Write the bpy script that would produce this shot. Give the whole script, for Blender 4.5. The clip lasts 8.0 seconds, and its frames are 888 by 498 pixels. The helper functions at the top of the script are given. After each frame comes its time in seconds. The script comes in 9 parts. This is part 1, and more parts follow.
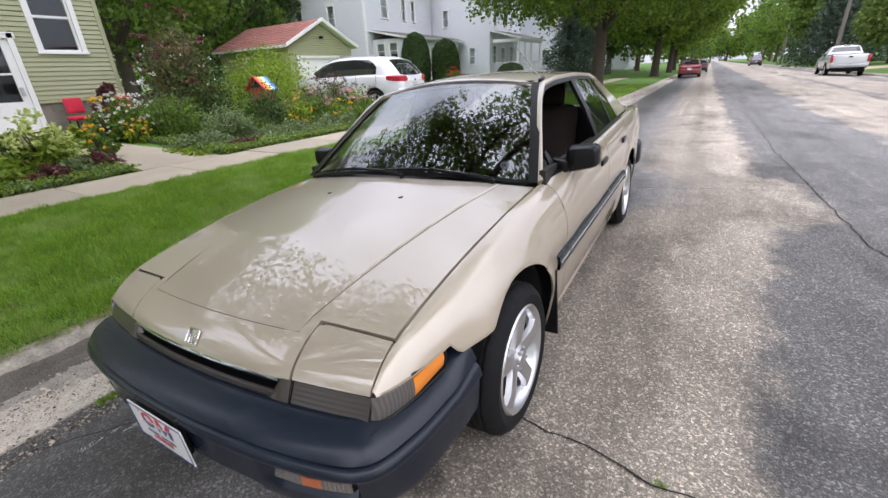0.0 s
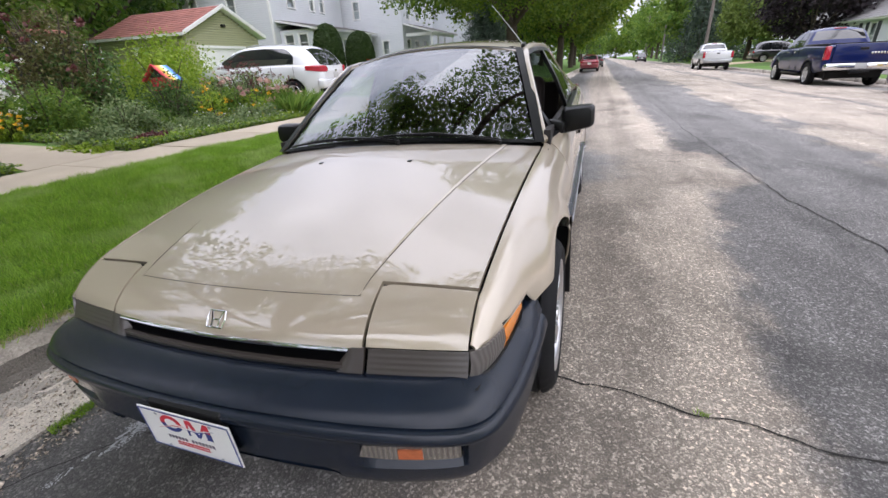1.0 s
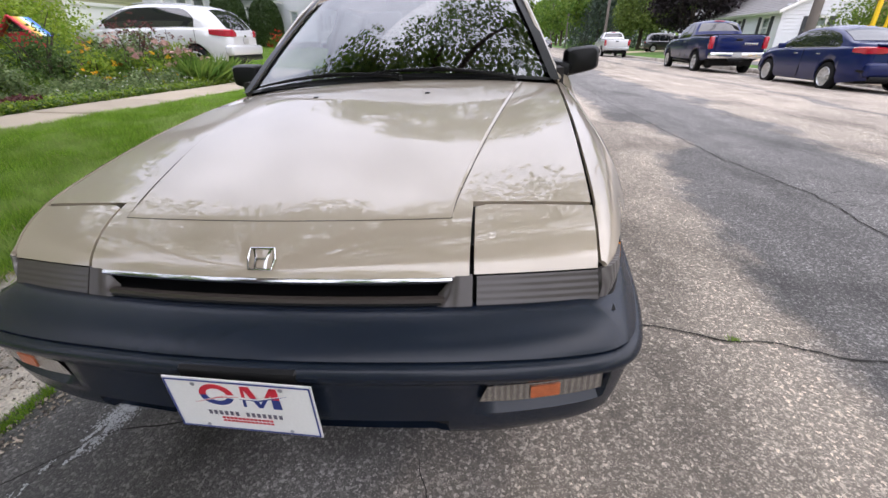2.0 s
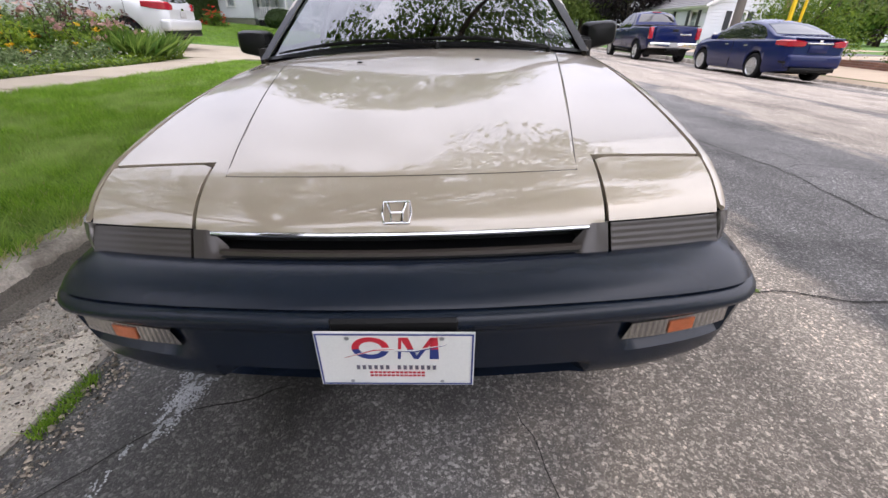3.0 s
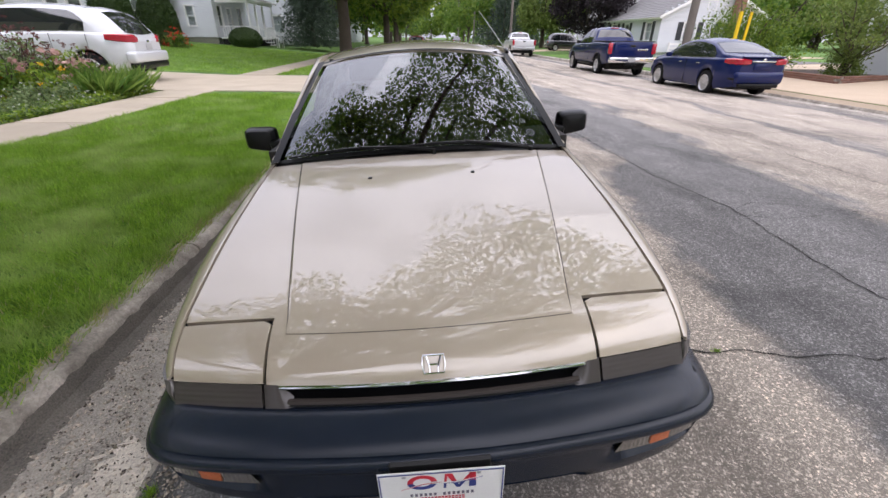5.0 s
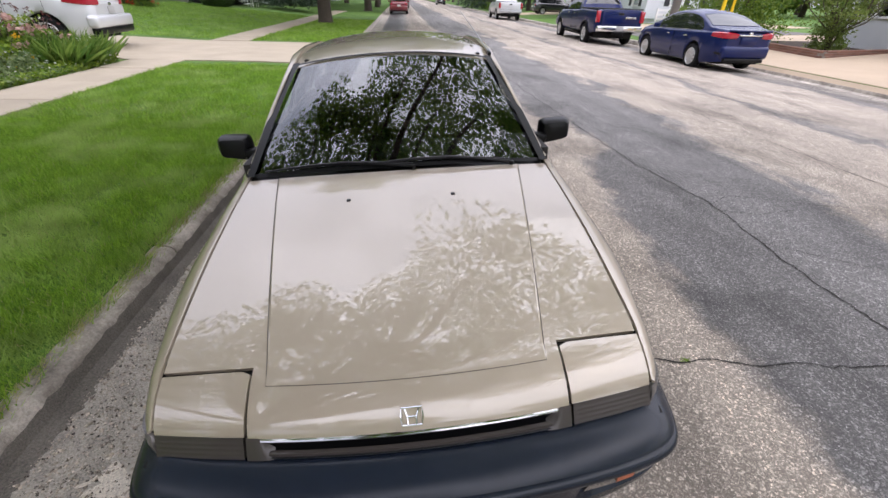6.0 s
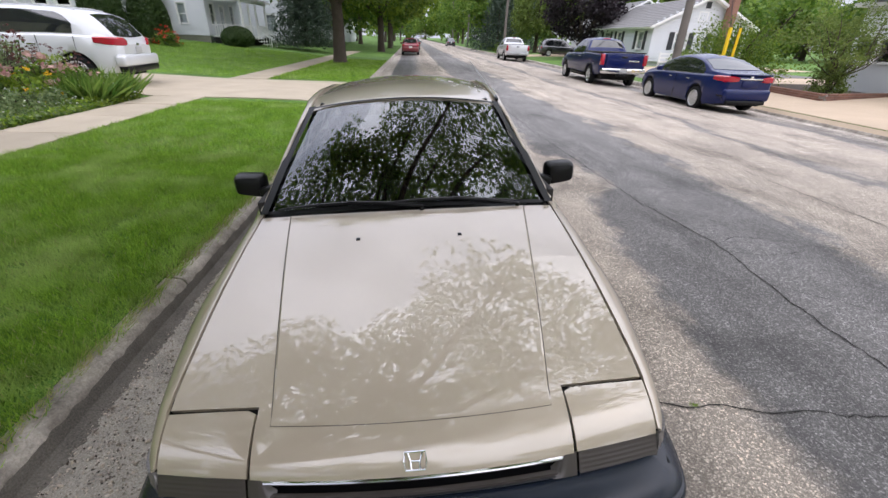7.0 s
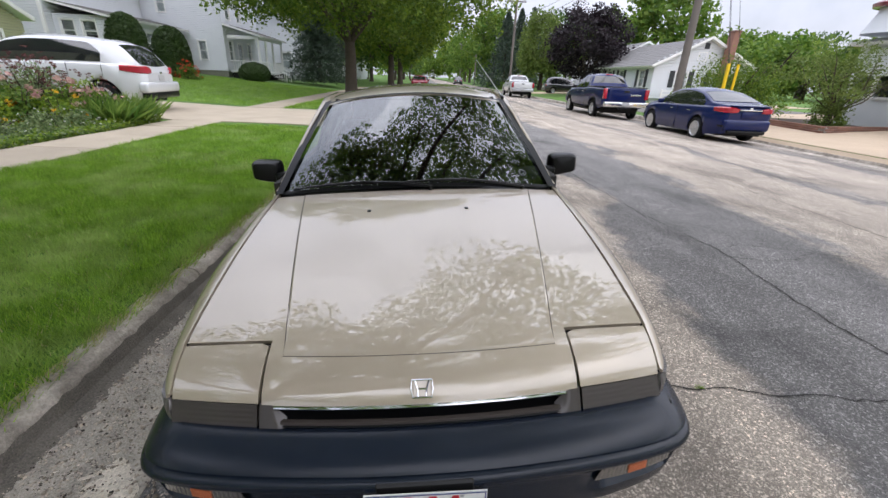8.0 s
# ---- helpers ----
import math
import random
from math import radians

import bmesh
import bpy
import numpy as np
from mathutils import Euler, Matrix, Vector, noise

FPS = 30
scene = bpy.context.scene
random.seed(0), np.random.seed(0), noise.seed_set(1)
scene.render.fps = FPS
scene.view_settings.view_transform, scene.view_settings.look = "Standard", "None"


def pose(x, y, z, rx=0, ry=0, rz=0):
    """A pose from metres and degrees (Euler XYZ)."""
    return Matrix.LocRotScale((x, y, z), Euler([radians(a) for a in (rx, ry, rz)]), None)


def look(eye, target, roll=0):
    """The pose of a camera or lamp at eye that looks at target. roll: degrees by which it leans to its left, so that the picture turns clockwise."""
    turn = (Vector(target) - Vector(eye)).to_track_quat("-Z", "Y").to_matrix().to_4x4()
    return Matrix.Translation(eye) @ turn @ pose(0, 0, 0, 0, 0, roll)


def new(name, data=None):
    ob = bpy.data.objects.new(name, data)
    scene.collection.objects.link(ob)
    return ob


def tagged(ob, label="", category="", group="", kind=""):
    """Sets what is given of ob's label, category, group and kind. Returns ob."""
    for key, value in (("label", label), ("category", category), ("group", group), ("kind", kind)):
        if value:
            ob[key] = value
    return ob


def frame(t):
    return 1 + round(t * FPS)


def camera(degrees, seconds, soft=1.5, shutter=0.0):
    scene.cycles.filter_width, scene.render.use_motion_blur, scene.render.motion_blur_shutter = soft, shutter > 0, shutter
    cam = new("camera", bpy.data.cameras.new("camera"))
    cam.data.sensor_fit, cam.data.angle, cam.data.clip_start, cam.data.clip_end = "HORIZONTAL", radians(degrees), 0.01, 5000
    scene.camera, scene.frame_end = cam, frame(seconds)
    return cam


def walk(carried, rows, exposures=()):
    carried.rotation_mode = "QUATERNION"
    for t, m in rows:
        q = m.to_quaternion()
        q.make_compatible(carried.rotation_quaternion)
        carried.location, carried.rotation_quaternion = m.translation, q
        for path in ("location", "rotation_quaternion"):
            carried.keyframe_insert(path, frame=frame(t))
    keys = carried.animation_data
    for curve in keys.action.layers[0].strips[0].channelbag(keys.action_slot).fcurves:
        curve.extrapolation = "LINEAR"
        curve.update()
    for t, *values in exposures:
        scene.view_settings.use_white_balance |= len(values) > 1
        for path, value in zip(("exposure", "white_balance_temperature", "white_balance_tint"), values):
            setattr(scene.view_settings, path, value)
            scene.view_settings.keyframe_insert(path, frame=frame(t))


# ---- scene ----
cam = camera(94.2, 8.0)
PATH = [
    (0.0, 1.2704, -0.5337, 1.3452, 66.899, 2.623, 30.482),
    (0.5, 1.0748, -0.6098, 1.2985, 66.838, 2.834, 26.167),
    (1.0, 0.8986, -0.6827, 1.2073, 65.901, 2.408, 19.192),
    (1.5, 0.6939, -0.6800, 1.0970, 64.757, 1.222, 12.829),
    (3.0, 0.0911, -0.7912, 0.9452, 61.847, -1.606, 1.073),
    (3.5, -0.0217, -0.7810, 1.0055, 62.056, -1.657, -2.327),
    (4.0, -0.0511, -0.8192, 1.1068, 63.743, -1.323, -3.732),
    (4.5, -0.0480, -0.8363, 1.2377, 64.385, -0.281, -2.620),
    (6.0, -0.0138, -0.7086, 1.5558, 58.483, -1.442, -5.162),
    (6.5, -0.0070, -0.6752, 1.6286, 59.710, -1.295, -5.196),
    (7.0, -0.0175, -0.7196, 1.5986, 62.892, -1.861, -3.941),
    (7.5, -0.0242, -0.8104, 1.5196, 65.854, -2.022, -2.950),
    (8.0, -0.0291, -0.8915, 1.3858, 67.399, -2.263, -2.965),
]
walk(cam, [(t, pose(x, y, z, rx, ry, rz)) for t, x, y, z, rx, ry, rz in PATH], [(0.0, 0.82, 6450, 12), (1.5, 0.80, 6470, 13), (3.5, 0.82, 6520, 15), (4.5, 0.72, 6520, 15), (6.5, 0.68, 6500, 13), (8.0, 0.59, 6430, 10)])

# ---- light: a bright, thinly overcast sky with a soft sun ----
SUN_ELEV, SUN_AZ = 55.0, 125.0
world = bpy.data.worlds.new("sky")
scene.world = world
world.use_nodes = True
wn, wl = world.node_tree.nodes, world.node_tree.links
wn.clear()
sky = wn.new("ShaderNodeTexSky")
sky.sky_type, sky.sun_disc = "NISHITA", False
sky.sun_elevation, sky.sun_rotation = radians(SUN_ELEV), radians(SUN_AZ % 360)
sky.dust_density = 2.0
coord = wn.new("ShaderNodeTexCoord")
cloud = wn.new("ShaderNodeTexNoise")
cloud.inputs["Scale"].default_value, cloud.inputs["Detail"].default_value = 2.6, 6.0
cloud.inputs["Roughness"].default_value = 0.55
ramp = wn.new("ShaderNodeValToRGB")
ramp.color_ramp.elements[0].position, ramp.color_ramp.elements[0].color = 0.30, (0.45, 0.45, 0.45, 1)
ramp.color_ramp.elements[1].position, ramp.color_ramp.elements[1].color = 0.55, (0.95, 0.95, 0.95, 1)
mixs = wn.new("ShaderNodeMix")
mixs.data_type = "RGBA"
mixs.inputs["B"].default_value = (10.0, 10.2, 11.9, 1)
back = wn.new("ShaderNodeBackground")
back.inputs["Strength"].default_value = 0.16
wout = wn.new("ShaderNodeOutputWorld")
wl.new(coord.outputs["Generated"], cloud.inputs["Vector"])
wl.new(cloud.outputs["Fac"], ramp.inputs["Fac"])
wl.new(ramp.outputs["Color"], mixs.inputs["Factor"])
wl.new(sky.outputs["Color"], mixs.inputs["A"])
# an overcast sky is about three times as bright overhead as at the horizon
high = wn.new("ShaderNodeSeparateXYZ")
wl.new(coord.outputs["Generated"], high.inputs[0])
rise_ = wn.new("ShaderNodeMath")
rise_.operation, rise_.use_clamp = "MULTIPLY_ADD", True
rise_.inputs[1].default_value, rise_.inputs[2].default_value = 0.66, 0.34
wl.new(high.outputs["Z"], rise_.inputs[0])
dome = wn.new("ShaderNodeVectorMath")
dome.operation = "SCALE"
wl.new(mixs.outputs["Result"], dome.inputs[0])
wl.new(rise_.outputs[0], dome.inputs["Scale"])
wl.new(dome.outputs[0], back.inputs["Color"])
wl.new(back.outputs["Background"], wout.inputs["Surface"])
sun_data = bpy.data.lights.new("sun", "SUN")
sun_data.energy, sun_data.angle, sun_data.color = 1.15, radians(125), (1.0, 0.97, 0.93)
sun = new("sun", sun_data)
sun.matrix_world = look((30 * math.sin(radians(SUN_AZ)) * math.cos(radians(SUN_ELEV)), 30 * math.cos(radians(SUN_AZ)) * math.cos(radians(SUN_ELEV)), 30 * math.sin(radians(SUN_ELEV))), (0, 0, 0))
tagged(sun, kind="structure")

# ---- helpers for building ----
rnd = random.Random(7)
rng = np.random.default_rng(11)


def thing(name, label, category, m=None, group="", kind=""):
    ob = new(name)
    ob.empty_display_size = 0.1
    if m is not None:
        ob.matrix_world = m
    return tagged(ob, label, category, group, kind)


def finish(me, material, smooth=True, angle=32):
    for one in material if isinstance(material, (list, tuple)) else [material]:
        me.materials.append(one)
    if smooth:
        me.shade_smooth()
        me.set_sharp_from_angle(angle=radians(angle))


def part(name, bm, material, parent=None, label="", smooth=True, angle=32):
    """Links a bmesh as one mesh object under a thing or a part."""
    me = bpy.data.meshes.new(name)
    bm.to_mesh(me)
    bm.free()
    finish(me, material, smooth, angle)
    ob = new(name, me)
    ob.parent = parent
    return tagged(ob, label)


def solid(ob, thickness, offset=-1):
    me = ob.data
    use = np.zeros(len(me.edges), dtype=np.int32)
    ids = np.empty(len(me.loops), dtype=np.int32)
    me.loops.foreach_get("edge_index", ids)
    np.add.at(use, ids, 1)
    for i in np.nonzero(use == 1)[0]:
        me.edges[int(i)].use_edge_sharp = True
    mod = ob.modifiers.new("thickness", "SOLIDIFY")
    mod.thickness, mod.offset = thickness, offset
    return ob


def box(bm, centre, size, rot=(0, 0, 0), bevel=0.0, seg=1):
    m = pose(*centre, *rot) @ Matrix.Diagonal((*size, 1))
    got = bmesh.ops.create_cube(bm, size=1, matrix=m)
    if bevel > 0:
        edges = list({e for v in got["verts"] for e in v.link_edges})
        bmesh.ops.bevel(bm, geom=edges, offset=bevel, segments=seg, affect="EDGES", profile=0.5)
    return bm


def cyl(bm, a, b, r1, r2=None, seg=12, caps=True):
    """A round bar from a to b."""
    a, b = Vector(a), Vector(b)
    turn = (b - a).to_track_quat("Z", "Y").to_matrix().to_4x4()
    bmesh.ops.create_cone(bm, cap_ends=caps, segments=seg, radius1=r1, radius2=r1 if r2 is None else r2,
                          depth=(b - a).length, matrix=Matrix.Translation((a + b) / 2) @ turn)
    return bm


def grid(bm, rows, closed=False, flip=False):
    """A sheet through rows of points."""
    vs = [[bm.verts.new(p) for p in row] for row in rows]
    n = len(vs[0])
    for i in range(len(vs) - 1):
        for j in range(n if closed else n - 1):
            k = (j + 1) % n
            quad = [vs[i][j], vs[i][k], vs[i + 1][k], vs[i + 1][j]]
            bm.faces.new(quad[::-1] if flip else quad)
    return vs


def tube(bm, pts, radii, seg=8):
    """A bent bar through points with a radius at each."""
    rows = []
    pts = [Vector(p) for p in pts]
    for i, p in enumerate(pts):
        d = (pts[min(i + 1, len(pts) - 1)] - pts[max(i - 1, 0)]).normalized()
        side = d.orthogonal().normalized() if abs(d.z) > 0.95 else d.cross(Vector((0, 0, 1))).normalized()
        up = side.cross(d)
        r = radii[i] if isinstance(radii, (list, tuple)) else radii
        rows.append([p + (side * math.cos(2 * math.pi * k / seg) + up * math.sin(2 * math.pi * k / seg)) * r for k in range(seg)])
    vs = grid(bm, rows, closed=True)
    bm.faces.new(vs[0][::-1])
    bm.faces.new(vs[-1])
    return bm


def lathe(bm, profile, seg=40, axis="x"):
    """Turns (along, radius) pairs round an axis."""
    rows = []
    for a, r in profile:
        ring = []
        for k in range(seg):
            c, s = math.cos(2 * math.pi * k / seg) * r, math.sin(2 * math.pi * k / seg) * r
            ring.append((a, c, s) if axis == "x" else (c, s, a))
        rows.append(ring)
    return grid(bm, rows, closed=True)


def slab(bm, outline, z0, z1):
    """A flat plate with the outline given, from z0 up to z1."""
    low = [bm.verts.new((x, y, z0)) for x, y in outline]
    top = [bm.verts.new((x, y, z1)) for x, y in outline]
    bm.faces.new(top)
    bm.faces.new(low[::-1])
    n = len(outline)
    for i in range(n):
        bm.faces.new((low[i], low[(i + 1) % n], top[(i + 1) % n], top[i]))
    bmesh.ops.recalc_face_normals(bm, faces=bm.faces)
    return bm


def outward(bm, inside):
    """Turns all faces away from a point inside."""
    inside = Vector(inside)
    bm.normal_update()
    score = sum(f.normal.dot(f.calc_center_median() - inside) * f.calc_area() for f in bm.faces)
    if score < 0:
        bmesh.ops.reverse_faces(bm, faces=bm.faces)
    return bm


def curve(xs, ys):
    """A smooth function through points."""
    xs, ys = np.array(xs, float), np.array(ys, float)
    h, d = np.diff(xs), np.diff(ys) / np.diff(xs)
    m = np.concatenate([[d[0]], np.where(d[:-1] * d[1:] > 0, 2 * d[:-1] * d[1:] / np.where(d[:-1] + d[1:] == 0, 1, d[:-1] + d[1:]), 0), [d[-1]]])

    def at(x):
        x = min(max(x, xs[0]), xs[-1])
        i = min(max(int(np.searchsorted(xs, x) - 1), 0), len(h) - 1)
        t = (x - xs[i]) / h[i]
        return float((2 * t**3 - 3 * t**2 + 1) * ys[i] + (t**3 - 2 * t**2 + t) * h[i] * m[i] + (-2 * t**3 + 3 * t**2) * ys[i + 1] + (t**3 - t**2) * h[i] * m[i + 1])
    return at


# ---- materials ----
def nodes_of(name):
    m = bpy.data.materials.new(name)
    m.use_nodes = True
    nt = m.node_tree
    return m, nt.nodes, nt.links, nt.nodes["Principled BSDF"]


def mat(name, base, rough=0.6, metal=0.0, var=0.12, scale=8.0, fine=90.0, bump=0.05, coat=0.0, spec=0.5, by="none", by_amount=0.15, coat_rough=0.03, fine_var=0.06):
    """A surface with colour varied at two sizes, some relief, and if wished from piece to piece."""
    m, n, l, b = nodes_of(name)
    co = n.new("ShaderNodeTexCoord")
    big, small = n.new("ShaderNodeTexNoise"), n.new("ShaderNodeTexNoise")
    big.inputs["Scale"].default_value, big.inputs["Detail"].default_value = scale, 5
    small.inputs["Scale"].default_value, small.inputs["Detail"].default_value = fine, 3
    l.new(co.outputs["Object"], big.inputs["Vector"])
    l.new(co.outputs["Object"], small.inputs["Vector"])
    total = n.new("ShaderNodeMath")
    total.operation = "MULTIPLY_ADD"
    total.inputs[1].default_value = 2 * var
    l.new(big.outputs["Fac"], total.inputs[0])
    total.inputs[2].default_value = 1 - var - fine_var
    add = n.new("ShaderNodeMath")
    add.operation = "MULTIPLY_ADD"
    add.inputs[1].default_value = 2 * fine_var
    l.new(small.outputs["Fac"], add.inputs[0])
    l.new(total.outputs[0], add.inputs[2])
    last = add.outputs[0]
    if by != "none":
        if by == "object":
            src = n.new("ShaderNodeObjectInfo").outputs["Random"]
        else:
            src = n.new("ShaderNodeNewGeometry").outputs["Random Per Island"]
        more = n.new("ShaderNodeMath")
        more.operation = "MULTIPLY_ADD"
        more.inputs[1].default_value, more.inputs[2].default_value = 2 * by_amount, 1 - by_amount
        l.new(src, more.inputs[0])
        prod = n.new("ShaderNodeMath")
        prod.operation = "MULTIPLY"
        l.new(last, prod.inputs[0])
        l.new(more.outputs[0], prod.inputs[1])
        last = prod.outputs[0]
    col = n.new("ShaderNodeVectorMath")
    col.operation = "SCALE"
    col.inputs[0].default_value = base
    l.new(last, col.inputs["Scale"])
    l.new(col.outputs[0], b.inputs["Base Color"])
    b.inputs["Roughness"].default_value, b.inputs["Metallic"].default_value = rough, metal
    b.inputs["Specular IOR Level"].default_value = spec
    b.inputs["Coat Weight"].default_value, b.inputs["Coat Roughness"].default_value = coat, coat_rough
    if bump > 0:
        bp = n.new("ShaderNodeBump")
        bp.inputs["Strength"].default_value, bp.inputs["Distance"].default_value = bump, 0.01
        l.new(small.outputs["Fac"], bp.inputs["Height"])
        l.new(bp.outputs["Normal"], b.inputs["Normal"])
    return m


def leaf_mat(name, a, b_, through_=0.35, rough=0.55, dry=None):
    """Leaves of two greens, with light coming through them."""
    m, n, l, b = nodes_of(name)
    geo = n.new("ShaderNodeNewGeometry")
    mixc = n.new("ShaderNodeMix")
    mixc.data_type = "RGBA"
    mixc.inputs["A"].default_value, mixc.inputs["B"].default_value = (*a, 1), (*b_, 1)
    l.new(geo.outputs["Random Per Island"], mixc.inputs["Factor"])
    co, big = n.new("ShaderNodeTexCoord"), n.new("ShaderNodeTexNoise")
    big.inputs["Scale"].default_value = 0.6
    l.new(co.outputs["Object"], big.inputs["Vector"])
    dim = n.new("ShaderNodeMath")
    dim.operation = "MULTIPLY_ADD"
    dim.inputs[1].default_value, dim.inputs[2].default_value = 0.9, 0.55
    l.new(big.outputs["Fac"], dim.inputs[0])
    col = n.new("ShaderNodeVectorMath")
    col.operation = "SCALE"
    last = mixc.outputs["Result"]
    if dry:
        # pale dry patches
        patch, pr = n.new("ShaderNodeTexNoise"), n.new("ShaderNodeValToRGB")
        patch.inputs["Scale"].default_value, patch.inputs["Detail"].default_value = 1.7, 5
        l.new(co.outputs["Object"], patch.inputs["Vector"])
        pr.color_ramp.elements[0].position, pr.color_ramp.elements[1].position = 0.47, 0.68
        l.new(patch.outputs["Fac"], pr.inputs["Fac"])
        md = n.new("ShaderNodeMix")
        md.data_type = "RGBA"
        l.new(pr.outputs["Color"], md.inputs["Factor"])
        l.new(last, md.inputs["A"])
        md.inputs["B"].default_value = (*dry, 1)
        last = md.outputs["Result"]
        # darker, thicker tussocks between lighter ones
        big.inputs["Scale"].default_value, big.inputs["Detail"].default_value, big.inputs["Roughness"].default_value = 3.5, 9, 0.85
        dim.inputs[1].default_value, dim.inputs[2].default_value = 2.8, -0.10
    l.new(last, col.inputs[0])
    l.new(dim.outputs[0], col.inputs["Scale"])
    l.new(col.outputs[0], b.inputs["Base Color"])
    b.inputs["Roughness"].default_value = rough
    b.inputs["Specular IOR Level"].default_value = 0.35
    tr = n.new("ShaderNodeBsdfTranslucent")
    l.new(col.outputs[0], tr.inputs["Color"])
    ms = n.new("ShaderNodeMixShader")
    ms.inputs["Fac"].default_value = through_
    l.new(b.outputs[0], ms.inputs[1])
    l.new(tr.outputs[0], ms.inputs[2])
    l.new(ms.outputs[0], n["Material Output"].inputs["Surface"])
    return m


def glass_mat(name, tint, rough=0.0, body=0.0, ior=1.5):
    m, n, l, b = nodes_of(name)
    b.inputs["Base Color"].default_value = (*tint, 1)
    b.inputs["Roughness"].default_value = rough
    b.inputs["Transmission Weight"].default_value = 1.0 - body
    b.inputs["IOR"].default_value = ior
    return m


def paint(name, base, metal=0.3, rough=0.3, flake=0.05, coat_ior=1.95):
    m = mat(name, base, rough, metal, var=0.03, scale=2.0, fine=900.0, bump=0.0, coat=1.0, fine_var=flake)
    m.node_tree.nodes["Principled BSDF"].inputs["Coat IOR"].default_value = coat_ior
    return m


M_PAINT = paint("champagne_paint", (0.475, 0.402, 0.305), 0.25, 0.42, coat_ior=1.95)
M_BUMPER = mat("bumper_plastic", (0.0075, 0.0125, 0.023), 0.27, 0, 0.3, 7, 700, 0.05, spec=0.42)
M_BLACK = mat("black_plastic", (0.006, 0.006, 0.0065), 0.34, 0, 0.15, 10, 500, 0.03, spec=0.28)
M_CREASE_SHADE = mat("crease_shade", (0.085, 0.070, 0.054), 0.6, 0, 0.2, 10, 80, 0.0)
M_DARK = mat("dark_underside", (0.010, 0.010, 0.010), 0.9, 0, 0.2, 10, 80, 0.0)
M_RUBBER = mat("tyre_rubber", (0.008, 0.008, 0.009), 0.75, 0, 0.25, 12, 300, 0.08, spec=0.25)
M_ALLOY = mat("alloy", (0.62, 0.62, 0.63), 0.28, 0.9, 0.06, 12, 300, 0.01)
M_CHROME = mat("chrome", (0.75, 0.75, 0.76), 0.08, 1.0, 0.03, 12, 300, 0.0)
M_GREYLENS = mat("smoked_lens", (0.055, 0.045, 0.040), 0.30, 0, 0.08, 6, 200, 0.0, coat=0.3)
M_CLEARLENS = mat("clear_lens", (0.15, 0.14, 0.132), 0.34, 0.3, 0.15, 8, 60, 0.05, coat=0.35)


def ribbed(m, dark, light, direction, scale):
    """Moulded ribs of a lamp glass over its bright reflector."""
    n, l = m.node_tree.nodes, m.node_tree.links
    b = n["Principled BSDF"]
    tint = b.inputs["Base Color"].links[0].from_node
    co, wave, rp = n.new("ShaderNodeTexCoord"), n.new("ShaderNodeTexWave"), n.new("ShaderNodeValToRGB")
    wave.bands_direction = direction
    wave.inputs["Scale"].default_value, wave.inputs["Distortion"].default_value, wave.inputs["Detail"].default_value = scale, 0.35, 2
    l.new(co.outputs["Object"], wave.inputs["Vector"])
    rp.color_ramp.elements[0].color, rp.color_ramp.elements[1].color = (*dark, 1), (*light, 1)
    l.new(wave.outputs["Fac"], rp.inputs["Fac"])
    l.new(rp.outputs["Color"], tint.inputs[0])
    bp = n.new("ShaderNodeBump")
    bp.inputs["Strength"].default_value, bp.inputs["Distance"].default_value = 0.5, 0.002
    l.new(wave.outputs["Fac"], bp.inputs["Height"])
    l.new(bp.outputs["Normal"], b.inputs["Normal"])


ribbed(M_CLEARLENS, (0.115, 0.105, 0.098), (0.165, 0.152, 0.143), "Y", 30)
M_AMBER = mat("amber_lens", (0.85, 0.26, 0.02), 0.2, 0, 0.08, 20, 120, 0.1, coat=1.0)
M_AMBERDIM = mat("amber_bulb", (0.44, 0.12, 0.045), 0.3, 0, 0.3, 40, 160, 0.2)
M_REDLENS = mat("red_lens", (0.38, 0.008, 0.025), 0.15, 0, 0.1, 10, 100, 0.0, coat=1.0)
M_GLASS = glass_mat("tinted_glass", (0.30, 0.34, 0.335), ior=2.0)
M_PANE = glass_mat("window_glass", (0.8, 0.85, 0.84))
M_CARGLASS = mat("dark_car_glass", (0.012, 0.014, 0.016), 0.03, 0, 0.05, 4, 60, 0.0, spec=0.5)
M_CARGLASS.node_tree.nodes["Principled BSDF"].inputs["IOR"].default_value = 2.1
M_CABIN = mat("cabin_plastic", (0.020, 0.017, 0.016), 0.7, 0, 0.15, 8, 200, 0.05)
M_SEAT = mat("seat_cloth", (0.03, 0.02, 0.019), 0.95, 0, 0.2, 8, 400, 0.2)
M_PLATE = mat("plate_enamel", (0.80, 0.80, 0.77), 0.3, 0, 0.04, 10, 200, 0.0)
M_RED = mat("red_print", (0.60, 0.03, 0.05), 0.35, 0, 0.05, 10, 100, 0.0)
M_NAVY = mat("navy_print", (0.03, 0.05, 0.22), 0.35, 0, 0.05, 10, 100, 0.0)
M_STICKER = mat("sticker_print", (0.10, 0.11, 0.11), 0.5, 0, 0.3, 60, 300, 0.0)
M_GREYPRINT = mat("grey_print", (0.14, 0.13, 0.17), 0.4, 0, 0.05, 10, 100, 0.0)
M_CONCRETE = mat("concrete", (0.39, 0.330, 0.248), 0.9, 0, 0.2, 1.6, 160, 0.25, by="object", by_amount=0.07, fine_var=0.14)


